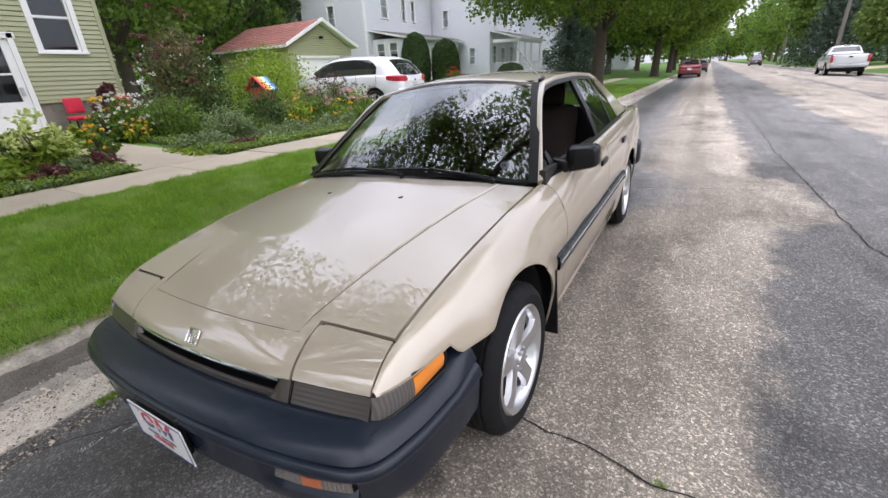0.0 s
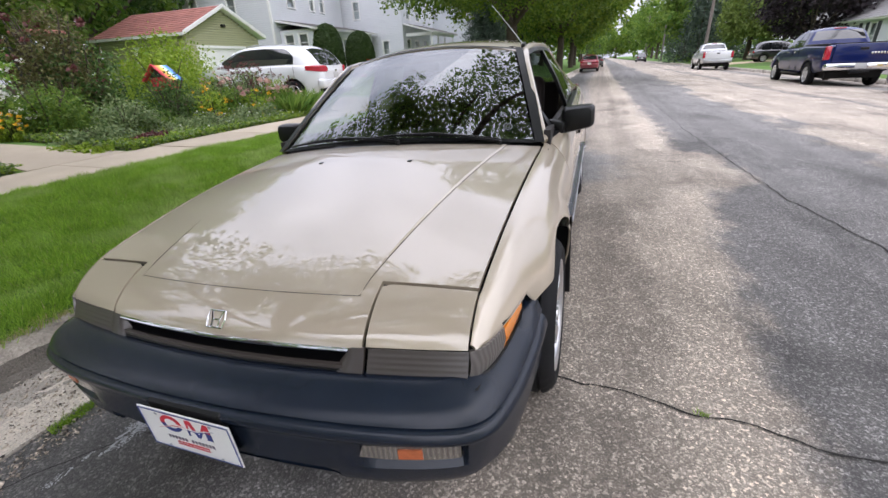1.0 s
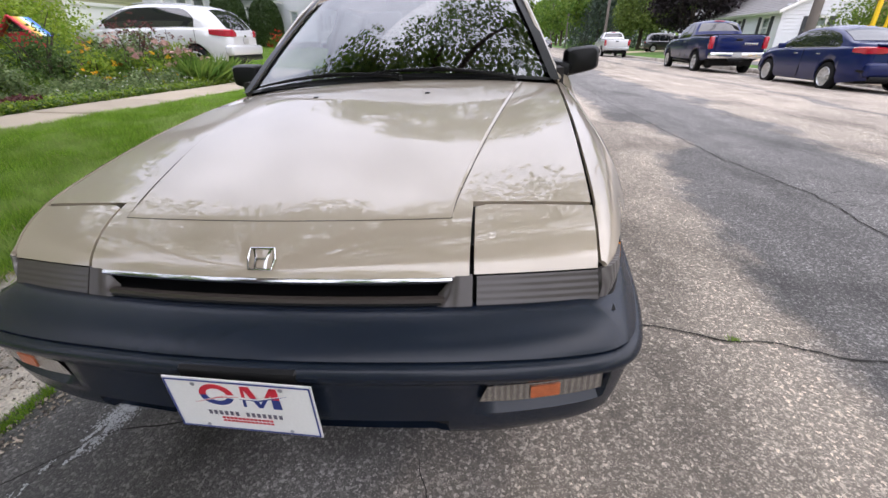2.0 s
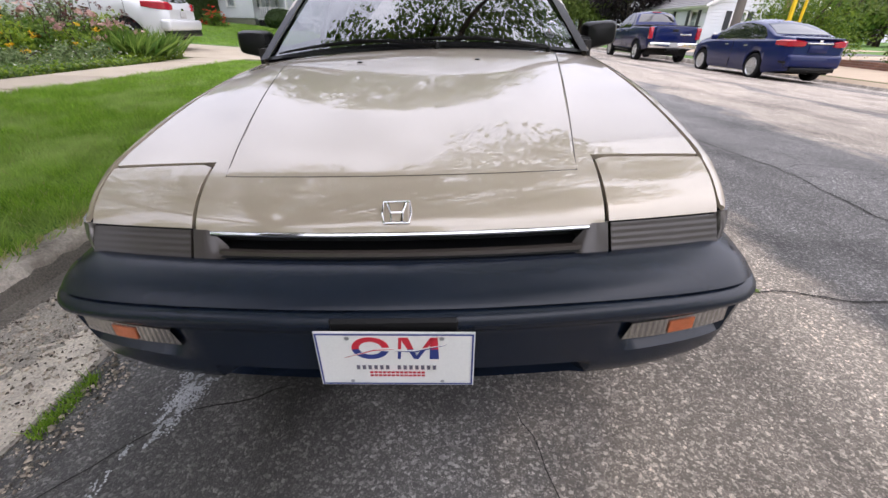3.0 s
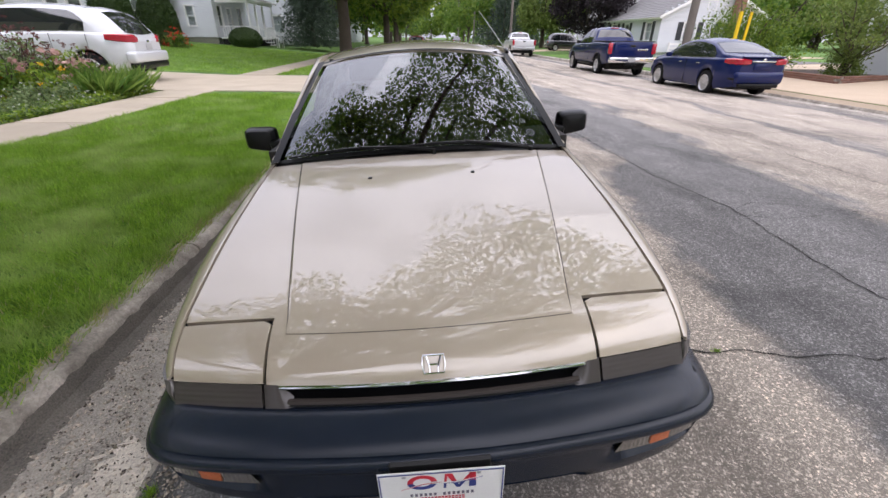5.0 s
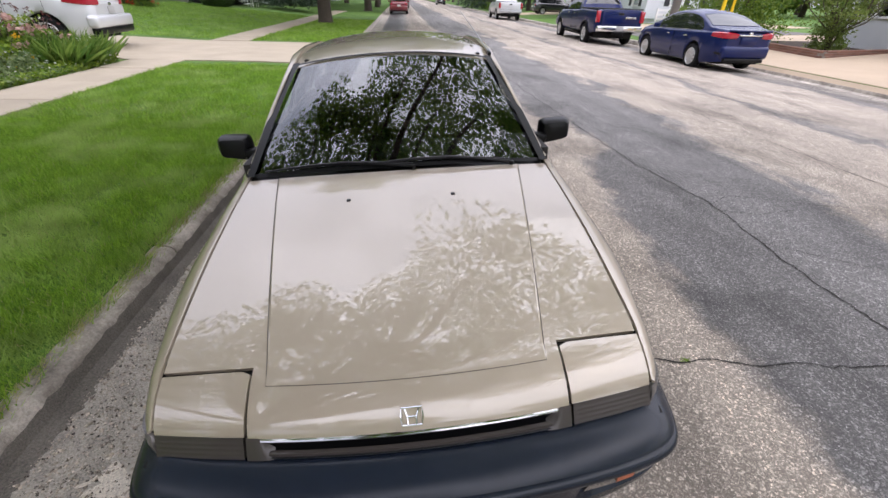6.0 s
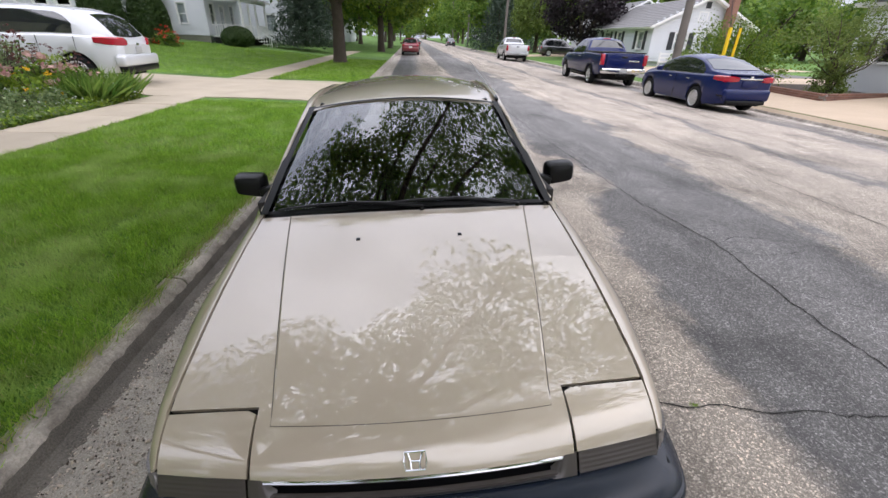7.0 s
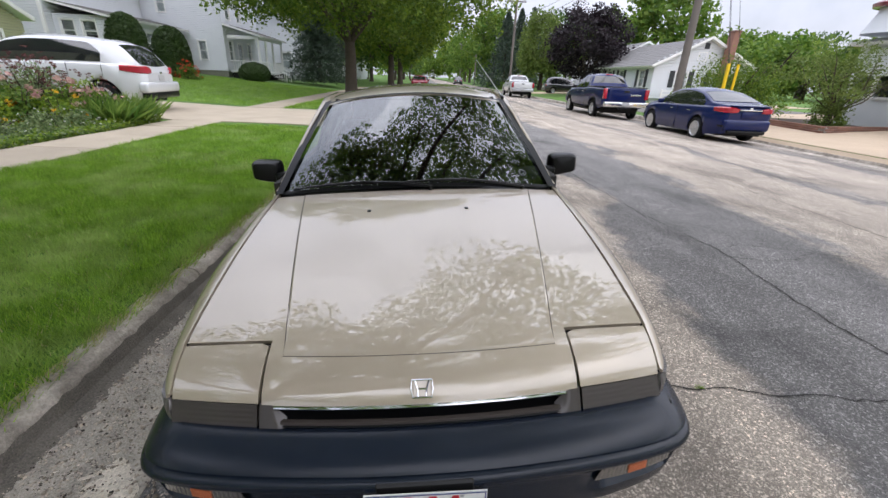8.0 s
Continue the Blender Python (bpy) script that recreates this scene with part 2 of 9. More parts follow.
def kerb_material():
    """Old concrete with blotches of dirt and washed sand."""
    m = mat("kerb_concrete", (1, 1, 1), 0.92, 0, 0.1, 3, 85, 0.9, fine_var=0.45)
    n, l = m.node_tree.nodes, m.node_tree.links
    b = n["Principled BSDF"]
    tint = b.inputs["Base Color"].links[0].from_node
    co, tex, rp = n.new("ShaderNodeTexCoord"), n.new("ShaderNodeTexNoise"), n.new("ShaderNodeValToRGB")
    tex.inputs["Scale"].default_value, tex.inputs["Detail"].default_value, tex.inputs["Roughness"].default_value = 3.2, 9, 0.72
    l.new(co.outputs["Object"], tex.inputs["Vector"])
    e = rp.color_ramp.elements
    e[0].position, e[0].color = 0.34, (0.175, 0.152, 0.127, 1)
    e[1].position, e[1].color = 0.66, (0.62, 0.56, 0.485, 1)
    mid = e.new(0.5)
    mid.color = (0.375, 0.335, 0.283, 1)
    l.new(tex.outputs["Fac"], rp.inputs["Fac"])
    l.new(rp.outputs["Color"], tint.inputs[0])
    return m


M_KERB = kerb_material()
M_SAND = mat("washed_sand", (0.62, 0.555, 0.465), 0.92, 0, 0.45, 6, 120, 0.8, fine_var=0.6)
M_SILT = mat("gutter_silt", (0.40, 0.362, 0.308), 0.92, 0, 0.55, 9, 130, 1.0, fine_var=0.75)
M_DIRT_SHADE = mat("gutter_dirt", (0.165, 0.148, 0.125), 0.9, 0, 0.5, 6, 130, 1.0, fine_var=0.7)
M_BARREL = mat("dark_alloy", (0.10, 0.10, 0.105), 0.5, 0.7, 0.1, 12, 200, 0.0)
M_LAMPGLASS = mat("ribbed_lamp_glass", (0.28, 0.265, 0.25), 0.25, 0.7, 0.15, 10, 60, 0.1, coat=1.0, fine_var=0.1)
ribbed(M_LAMPGLASS, (0.19, 0.175, 0.16), (0.36, 0.34, 0.32), "X", 26)
M_ASPHALT = mat("side_asphalt", (0.15, 0.14, 0.13), 0.9, 0, 0.2, 0.8, 120, 0.3, fine_var=0.15)
M_CLOD = mat("dark_clod", (0.10, 0.086, 0.07), 0.95, 0, 0.3, 30, 200, 0.3, by="island", by_amount=0.6)
M_GRIT = mat("pale_grit", (0.42, 0.36, 0.29), 0.9, 0, 0.3, 30, 200, 0.2, by="island", by_amount=0.6)
M_WET_SHEEN = mat("wet_sheen_flecks", (0.42, 0.43, 0.44), 0.3, 0, 0.5, 14, 90, 0.5, fine_var=0.4)
M_SOIL = mat("soil", (0.055, 0.038, 0.026), 0.95, 0, 0.35, 3, 60, 0.6, fine_var=0.2)
M_BARK = mat("bark", (0.075, 0.058, 0.045), 0.95, 0, 0.3, 5, 40, 0.9, fine_var=0.25)
M_WHITE = mat("white_siding", (0.66, 0.68, 0.71), 0.55, 0, 0.05, 1.5, 60, 0.04)
M_TRIM = mat("white_trim", (0.80, 0.80, 0.79), 0.45, 0, 0.04, 3, 60, 0.03)
M_GREENSIDE = mat("sage_siding", (0.35, 0.36, 0.215), 0.6, 0, 0.06, 2, 70, 0.05, by="object", by_amount=0.05)
M_BLOCK = mat("concrete_block", (0.19, 0.19, 0.15), 0.9, 0, 0.2, 6, 120, 0.4)
M_REDROOF = mat("red_shingle", (0.31, 0.125, 0.10), 0.9, 0, 0.2, 6, 60, 0.4, by="island", by_amount=0.18)
M_GREYROOF = mat("grey_shingle", (0.20, 0.195, 0.19), 0.9, 0, 0.2, 4, 60, 0.4, by="island", by_amount=0.15)
M_ROOM = mat("dark_room", (0.03, 0.03, 0.035), 0.8, 0, 0.1, 2, 20, 0.0)
M_BLIND = mat("window_blind", (0.42, 0.42, 0.42), 0.8, 0, 0.05, 2, 20, 0.0)
M_SHUTTER = mat("dark_shutter", (0.022, 0.024, 0.028), 0.6, 0, 0.1, 5, 60, 0.0)
M_REDCLOTH = mat("red_cushion", (0.55, 0.02, 0.05), 0.85, 0, 0.12, 6, 300, 0.2)
M_BRICK = mat("planter_brick", (0.22, 0.115, 0.085), 0.9, 0, 0.15, 10, 120, 0.4, by="object", by_amount=0.22)
M_MORTAR = mat("mortar", (0.25, 0.22, 0.19), 0.95, 0, 0.15, 10, 120, 0.3)
M_POLE = mat("weathered_pole", (0.165, 0.145, 0.128), 0.95, 0, 0.25, 2, 50, 0.6)
M_YELLOW = mat("yellow_guard", (0.80, 0.55, 0.01), 0.5, 0, 0.05, 4, 60, 0.0)
M_WIRE = mat("wire", (0.02, 0.02, 0.02), 0.6, 0, 0.05, 4, 60, 0.0)
M_APRON = mat("sandy_apron", (0.46, 0.36, 0.255), 0.92, 0, 0.16, 0.8, 140, 0.3, fine_var=0.14)
M_CRACK = mat("crack_filler", (0.022, 0.020, 0.018), 0.95, 0, 0.2, 20, 200, 0.0)
M_STEEL = mat("galvanised", (0.45, 0.46, 0.47), 0.45, 0.8, 0.1, 10, 100, 0.05)
M_LEAF = leaf_mat("maple_leaf", (0.05, 0.115, 0.013), (0.20, 0.275, 0.03), 0.45)
M_LEAF_DK = leaf_mat("dark_leaf", (0.04, 0.095, 0.024), (0.125, 0.20, 0.05), 0.45)
M_LEAF_MID = leaf_mat("mid_leaf", (0.065, 0.15, 0.02), (0.21, 0.30, 0.05), 0.5)
M_LEAF_LIME = leaf_mat("lime_leaf", (0.14, 0.25, 0.018), (0.33, 0.42, 0.05), 0.45)
M_LEAF_STRAP = leaf_mat("strap_leaf", (0.075, 0.17, 0.025), (0.24, 0.34, 0.07), 0.4)
M_LEAF_PURPLE = leaf_mat("purple_leaf", (0.012, 0.010, 0.013), (0.035, 0.022, 0.028), 0.15)
M_LEAF_WILLOW = leaf_mat("willow_leaf", (0.11, 0.17, 0.035), (0.20, 0.26, 0.06), 0.4)
M_LEAF_SPRUCE = leaf_mat("spruce_needle", (0.03, 0.055, 0.034), (0.10, 0.14, 0.10), 0.2)
M_LEAF_MAROON = leaf_mat("maroon_leaf", (0.07, 0.02, 0.022), (0.21, 0.08, 0.07), 0.3)
M_LEAF_GREY = leaf_mat("grey_green_leaf", (0.10, 0.165, 0.055), (0.27, 0.33, 0.15), 0.38)
M_LEAF_OLIVE = leaf_mat("olive_leaf", (0.10, 0.085, 0.035), (0.21, 0.21, 0.08), 0.38)
M_HEDGE = leaf_mat("arborvitae", (0.028, 0.062, 0.016), (0.07, 0.115, 0.03), 0.2)
M_GRASS = leaf_mat("grass_blade", (0.078, 0.178, 0.013), (0.275, 0.42, 0.048), 0.4, 0.6, (0.27, 0.36, 0.10))
M_STRAW = leaf_mat("straw_blade", (0.30, 0.30, 0.09), (0.48, 0.43, 0.22), 0.4, 0.6)
M_FL_PINK = leaf_mat("pink_petal", (0.42, 0.22, 0.22), (0.58, 0.40, 0.32), 0.3)
M_FL_YELLOW = leaf_mat("yellow_petal", (0.75, 0.38, 0.01), (0.80, 0.55, 0.03), 0.3)
M_FL_ORANGE = leaf_mat("orange_petal", (0.80, 0.30, 0.01), (0.85, 0.42, 0.03), 0.3)
M_FL_WHITE = leaf_mat("white_petal", (0.70, 0.70, 0.62), (0.80, 0.80, 0.75), 0.3)
M_FL_RED = leaf_mat("red_petal", (0.60, 0.03, 0.02), (0.70, 0.10, 0.04), 0.3)
M_FL_CREAM = leaf_mat("cream_petal", (0.50, 0.58, 0.16), (0.66, 0.70, 0.30), 0.3)

# ---- the street: crowned roadway, kerbs, lawns, pavement, driveway ----
KERB_L, KERB_R = -1.7, 10.5


def road_z(x):
    return 0.062 - (0.1 if x < 4.4 else 0.15) * ((x - 4.4) / 5.6) ** 2


def ground_z(x, y):
    if x > KERB_R:
        return 0.08 + 0.03 * min(x - KERB_R, 14)
    if x > KERB_L:
        return -0.25
    if x > -6.25:
        return 0.085 + 0.03 * min((KERB_L - x) / 2.0, 1)
    slope = 0.035 + 0.04 * min(max((y - 15) / 6, 0), 1)
    return 0.115 + slope * min(-6.25 - x, 12)


def road_material():
    m, n, l, b = nodes_of("worn_asphalt")
    co = n.new("ShaderNodeTexCoord")
    sep = n.new("ShaderNodeSeparateXYZ")
    l.new(co.outputs["Object"], sep.inputs[0])

    def noise_of(scale, detail, stretch=(1, 1, 1)):
        mp = n.new("ShaderNodeMapping")
        mp.inputs["Scale"].default_value = stretch
        l.new(co.outputs["Object"], mp.inputs["Vector"])
        t = n.new("ShaderNodeTexNoise")
        t.inputs["Scale"].default_value, t.inputs["Detail"].default_value = scale, detail
        t.inputs["Roughness"].default_value = 0.62
        l.new(mp.outputs[0], t.inputs["Vector"])
        return t.outputs["Fac"]

    def calc(op, a, b_=None, c=None):
        k = n.new("ShaderNodeMath")
        k.operation = op
        for i, v in enumerate((a, b_, c)):
            if v is None:
                continue
            if isinstance(v, (int, float)):
                k.inputs[i].default_value = v
            else:
                l.new(v, k.inputs[i])
        return k.outputs[0]

    warp = calc("MULTIPLY_ADD", noise_of(0.9, 8, (1, 0.35, 1)), 2.6, -1.3)
    warp2 = calc("MULTIPLY_ADD", noise_of(5.0, 6, (1, 0.7, 1)), 0.8, -0.4)
    # beside the parked sedan the pale surfacing ends along a line of its own: how far it lies from the straight
    edge = n.new("ShaderNodeFloatCurve")
    span = n.new("ShaderNodeMapRange")
    span.inputs["From Min"].default_value, span.inputs["From Max"].default_value = -5.0, 25.0
    l.new(calc("ADD", sep.outputs["Y"], calc("MULTIPLY", warp2, 0.6)), span.inputs["Value"])
    l.new(span.outputs["Result"], edge.inputs["Value"])
    cv = edge.mapping.curves[0]
    ends = [(-5, 1.60), (0, 1.68), (2, 1.70), (2.9, 1.80), (3.65, 2.05), (3.95, 2.42), (5.2, 2.40), (5.6, 1.95), (7.5, 1.95), (13, 1.85), (25, 1.65)]
    while len(cv.points) < len(ends):
        cv.points.new(0.5, 0.5)
    for pt, (y, x) in zip(cv.points, ends):
        pt.location, pt.handle_type = ((y + 5) / 30, x / 3), "VECTOR"
    edge.mapping.update()
    near_side = n.new("ShaderNodeMapRange")
    near_side.inputs["From Min"].default_value, near_side.inputs["From Max"].default_value = 2.7, 3.4
    near_side.inputs["To Min"].default_value, near_side.inputs["To Max"].default_value = 1.0, 0.0
    l.new(sep.outputs["X"], near_side.inputs["Value"])
    push = calc("MULTIPLY", calc("MULTIPLY_ADD", edge.outputs["Value"], -3.0, 2.05), near_side.outputs["Result"])
    calm = calc("MULTIPLY_ADD", near_side.outputs["Result"], -0.75, 1.0)
    lane = calc("ADD", calc("ADD", calc("ADD", sep.outputs["X"], calc("MULTIPLY", warp, calm)), calc("MULTIPLY", warp2, 0.8)), push)
    pos = calc("MULTIPLY_ADD", lane, 1 / 14, 2 / 14)
    ramp_ = n.new("ShaderNodeValToRGB")
    e = ramp_.color_ramp.elements
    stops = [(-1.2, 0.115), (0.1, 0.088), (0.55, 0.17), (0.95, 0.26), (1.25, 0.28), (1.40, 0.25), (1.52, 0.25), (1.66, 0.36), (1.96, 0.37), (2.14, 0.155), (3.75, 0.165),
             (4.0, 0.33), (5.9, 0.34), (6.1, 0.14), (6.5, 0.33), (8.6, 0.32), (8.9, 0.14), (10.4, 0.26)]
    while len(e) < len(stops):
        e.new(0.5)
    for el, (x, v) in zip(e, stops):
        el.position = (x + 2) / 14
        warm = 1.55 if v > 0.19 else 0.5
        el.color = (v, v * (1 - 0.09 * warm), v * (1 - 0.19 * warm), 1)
    l.new(pos, ramp_.inputs["Fac"])
    # pale and dark stones in the binder
    vor = n.new("ShaderNodeTexVoronoi")
    vor.inputs["Scale"].default_value = 125.0
    l.new(co.outputs["Object"], vor.inputs["Vector"])
    stone = n.new("ShaderNodeSeparateColor")
    l.new(vor.outputs["Color"], stone.inputs[0])
    small_stone = n.new("ShaderNodeTexVoronoi")
    small_stone.inputs["Scale"].default_value = 290.0
    l.new(co.outputs["Object"], small_stone.inputs["Vector"])
    chip = n.new("ShaderNodeSeparateColor")
    l.new(small_stone.outputs["Color"], chip.inputs[0])
    bright = calc("ADD", calc("MULTIPLY", calc("POWER", stone.outputs[0], 6.0), 0.75), calc("MULTIPLY", calc("POWER", chip.outputs[0], 5.0), 0.55))
    grain = calc("MULTIPLY_ADD", bright, 2.05, 0.61)
    fine = calc("MULTIPLY_ADD", noise_of(60, 5), 0.9, 0.55)
    patch = calc("MULTIPLY_ADD", noise_of(2.2, 6), 0.7, 0.65)
    streak = calc("MULTIPLY_ADD", noise_of(3.0, 4, (1, 0.035, 1)), 0.9, 0.57)
    stain = n.new("ShaderNodeValToRGB")
    stain.color_ramp.elements[0].position, stain.color_ramp.elements[0].color = 0.34, (0.58, 0.58, 0.58, 1)
    stain.color_ramp.elements[1].position, stain.color_ramp.elements[1].color = 0.50, (1, 1, 1, 1)
    l.new(noise_of(1.1, 7, (1, 0.55, 1)), stain.inputs["Fac"])
    k = calc("MULTIPLY", calc("MULTIPLY", calc("MULTIPLY", grain, fine), patch), calc("MULTIPLY", streak, stain.outputs["Color"]))
    # the older, darker patch of surfacing nearest the corner
    along = n.new("ShaderNodeMapRange")
    along.inputs["From Min"].default_value, along.inputs["From Max"].default_value = 1.5, 7.0
    along.inputs["To Min"].default_value, along.inputs["To Max"].default_value = 1.02, 1.15
    l.new(calc("ADD", sep.outputs["Y"], warp), along.inputs["Value"])
    k = calc("MULTIPLY", k, along.outputs["Result"])
    # three ragged darker spots under the nose of the sedan
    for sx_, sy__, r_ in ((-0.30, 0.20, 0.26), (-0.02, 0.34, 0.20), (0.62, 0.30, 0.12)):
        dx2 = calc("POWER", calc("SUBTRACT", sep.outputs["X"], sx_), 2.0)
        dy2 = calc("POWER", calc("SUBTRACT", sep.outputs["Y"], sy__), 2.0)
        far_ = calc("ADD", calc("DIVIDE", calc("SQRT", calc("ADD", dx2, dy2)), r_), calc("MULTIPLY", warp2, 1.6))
        blot = n.new("ShaderNodeMapRange")
        blot.inputs["From Min"].default_value, blot.inputs["From Max"].default_value = 0.5, 1.05
        blot.inputs["To Min"].default_value, blot.inputs["To Max"].default_value = 0.42, 1.0
        l.new(far_, blot.inputs["Value"])
        k = calc("MULTIPLY", k, blot.outputs["Result"])
    col = n.new("ShaderNodeVectorMath")
    col.operation = "SCALE"
    l.new(ramp_.outputs["Color"], col.inputs[0])
    l.new(k, col.inputs["Scale"])
    l.new(col.outputs[0], b.inputs["Base Color"])
    damp = n.new("ShaderNodeMapRange")
    damp.inputs["From Min"].default_value, damp.inputs["From Max"].default_value = 0.0, 0.7
    damp.inputs["To Min"].default_value, damp.inputs["To Max"].default_value = 0.5, 0.88
    l.new(lane, damp.inputs["Value"])
    l.new(damp.outputs["Result"], b.inputs["Roughness"])
    bp = n.new("ShaderNodeBump")
    bp.inputs["Strength"].default_value, bp.inputs["Distance"].default_value = 0.5, 0.0035
    l.new(calc("SUBTRACT", 1.0, calc("ADD", small_stone.outputs["Distance"], vor.outputs["Distance"])), bp.inputs["Height"])
    l.new(bp.outputs["Normal"], b.inputs["Normal"])
    return m


def lawn_material():
    m, n, l, b = nodes_of("lawn_ground")
    co = n.new("ShaderNodeTexCoord")
    big, small = n.new("ShaderNodeTexNoise"), n.new("ShaderNodeTexNoise")
    big.inputs["Scale"].default_value, big.inputs["Detail"].default_value = 0.5, 8
    small.inputs["Scale"].default_value, small.inputs["Detail"].default_value = 28, 6
    l.new(co.outputs["Object"], big.inputs["Vector"])
    l.new(co.outputs["Object"], small.inputs["Vector"])
    r1 = n.new("ShaderNodeValToRGB")
    r1.color_ramp.elements[0].position, r1.color_ramp.elements[0].color = 0.3, (0.060, 0.135, 0.013, 1)
    r1.color_ramp.elements[1].position, r1.color_ramp.elements[1].color = 0.72, (0.11, 0.22, 0.03, 1)
    l.new(small.outputs["Fac"], r1.inputs["Fac"])
    r2 = n.new("ShaderNodeValToRGB")
    r2.color_ramp.elements[0].position, r2.color_ramp.elements[0].color = 0.35, (0.75, 0.75, 0.75, 1)
    r2.color_ramp.elements[1].position, r2.color_ramp.elements[1].color = 0.7, (1.25, 1.2, 1.1, 1)
    l.new(big.outputs["Fac"], r2.inputs["Fac"])
    mul = n.new("ShaderNodeVectorMath")
    mul.operation = "MULTIPLY"
    l.new(r1.outputs["Color"], mul.inputs[0])
    l.new(r2.outputs["Color"], mul.inputs[1])
    l.new(mul.outputs[0], b.inputs["Base Color"])
    b.inputs["Roughness"].default_value = 0.9
    bp = n.new("ShaderNodeBump")
    bp.inputs["Strength"].default_value, bp.inputs["Distance"].default_value = 0.8, 0.03
    l.new(small.outputs["Fac"], bp.inputs["Height"])
    l.new(bp.outputs["Normal"], b.inputs["Normal"])
    return m


M_ROAD, M_LAWN = road_material(), lawn_material()

bm = bmesh.new()
gx = [-900, -300, -120, -60, -35, -25, -18.25, -14, -11, -9, -7.5, -6.25, -5.0, -4.0, -3.0, -2.2, -1.702, -1.696, 2, 6, 10.495, 10.505, 12, 15, 20, 24.5, 40, 80, 200, 400, 900]
gy = [-900, -300, -100, -40, -15, -8, -4, 0, 3, 6, 9.7, 12, 15.3, 18, 21, 25, 30, 40, 60, 100, 200, 400, 900]
grid(bm, [[(x, y, ground_z(x, y)) for x in gx] for y in gy])
tagged(part("ground", bm, M_LAWN, smooth=False), "green mown lawn ground of the street's verges and yards", "ground", kind="structure")

bm = bmesh.new()
rx = np.linspace(-1.0, 10.1, 24)
ry = list(np.arange(-30, 30, 3.0)) + [30, 45, 60, 90, 150, 260, 500, 900]
grid(bm, [[(x, y, road_z(x)) for x in rx] for y in ry])
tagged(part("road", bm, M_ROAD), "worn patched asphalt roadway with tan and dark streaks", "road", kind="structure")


def kerb_run(name, xs_zs, joints, label):
    """A concrete kerb with its gutter, cast in lengths with open joints."""
    root = thing(name, label, "kerb", kind="structure")
    for (y0, y1, drop) in joints:
        bm = bmesh.new()
        rows = []
        for y in (y0 + 0.007, y0 + 0.008, y0 + 0.03, y1 - 0.03, y1 - 0.008, y1 - 0.007):
            sink = 0.03 if y in (y0 + 0.007, y1 - 0.007) else 0.005 if y in (y0 + 0.008, y1 - 0.008) else 0
            rows.append([(x, y, (z if z < 0 or not drop else min(z, -0.02)) - sink) for x, z in xs_zs])
        grid(bm, rows)
        outward(bm, (xs_zs[3][0], (y0 + y1) / 2, -0.4))
        part("kerb_segment", bm, M_KERB, root, smooth=True, angle=50)
    return root


prof_l = [(-1.0, -0.25), (-1.0, -0.028), (-1.25, -0.042), (-1.50, -0.055), (-1.55, -0.047), (-1.572, 0.015), (-1.585, 0.052), (-1.612, 0.073), (-1.7, 0.082), (-1.7, -0.25)]
cuts = [1.83 + 3.05 * k for k in range(-8, 3)] + [9.6, 12.5, 15.4] + [15.4 + 3.05 * k for k in range(1, 13)]
runs = [(a, b_, 9.5 < a < 15) for a, b_ in zip(cuts[:-1], cuts[1:])] + [(cuts[-1], 130, False), (-60, cuts[0], False)]
kerb_run("kerb_west", prof_l, runs, "worn concrete kerb and gutter along the verge")
prof_r = [(10.1, -0.30), (10.1, -0.092), (10.3, -0.10), (10.36, -0.09), (10.38, 0.05), (10.42, 0.075), (10.5, 0.08), (10.5, -0.25)]
kerb_run("kerb_east", prof_r, [(-60, 4.2, False), (4.2, 16.5, True), (16.5, 24.5, False), (24.5, 30, True), (30, 46, False), (46, 52, True), (52, 130, False)], "low concrete kerb on the far side of the street")

# dirt along the kerb's face and foot, its dark colour also painting the shade there
bm = bmesh.new()
rows = []
def pan_z(x):
    return -0.028 - 0.027 * min(max((-1.0 - x) / 0.50, 0), 1)


for k in range(900):
    y = -4 + k * 0.015
    w = 0.05 + 0.06 * noise.noise((y * 1.3, 2, 0)) + 0.04 * noise.noise((y * 7, 5, 0)) + 0.02 * noise.noise((y * 30, 5, 0))
    top_ = min(max(0.016 + 0.22 * w + 0.012 * noise.noise((y * 14, 9, 0)), -0.02), 0.045)
    w = 0.6 * w + 0.02
    row = [(-1.5625 - 0.353 * z, y, z) for z in (top_, 0.5 * top_ - 0.012, -0.030)] + [(-1.520, y, -0.0475)]
    for q in range(1, 4):
        x = -1.510 + max(w, 0.012) * q / 3
        row.append((x, y, pan_z(x) + 0.007 * (1 - 0.75 * q / 3) + 0.002 * noise.noise((x * 40, y * 40, 1))))
    rows.append(row)
grid(bm, rows)
outward(bm, (-1.5, 0, -5))
tagged(part("gutter_dirt", bm, M_DIRT_SHADE, smooth=False), "dirt and painted shade along the face and foot of the kerb", "dirt", kind="structure")

# gritty silt washed over the gutter beside the sedan
bm = bmesh.new()
rows = []
for k in range(750):
    y = -0.45 + k * 0.012
    spread_ = min(max((y + 0.45) / 1.0, 0), 1) ** 0.7
    reach = min(0.03 + spread_ * (0.41 + 0.10 * noise.noise((y * 2.1, 8, 0)) + 0.06 * noise.noise((y * 11, 3, 0)) + 0.02 * noise.noise((y * 37, 3, 0))), 0.495)
    rows.append([(-1.505 + reach * q / 9, y, pan_z(-1.505 + reach * q / 9) + 0.0035 * (1 - 0.7 * (q / 9) ** 4) + 0.003 * noise.noise(((-1.505 + reach * q / 9) * 26, y * 26, 1))) for q in range(10)])
grid(bm, rows)
outward(bm, (-1.2, 0, -5))
tagged(part("gutter_silt", bm, M_SILT, smooth=False), "brown gritty silt washed over the gutter", "silt", kind="structure")

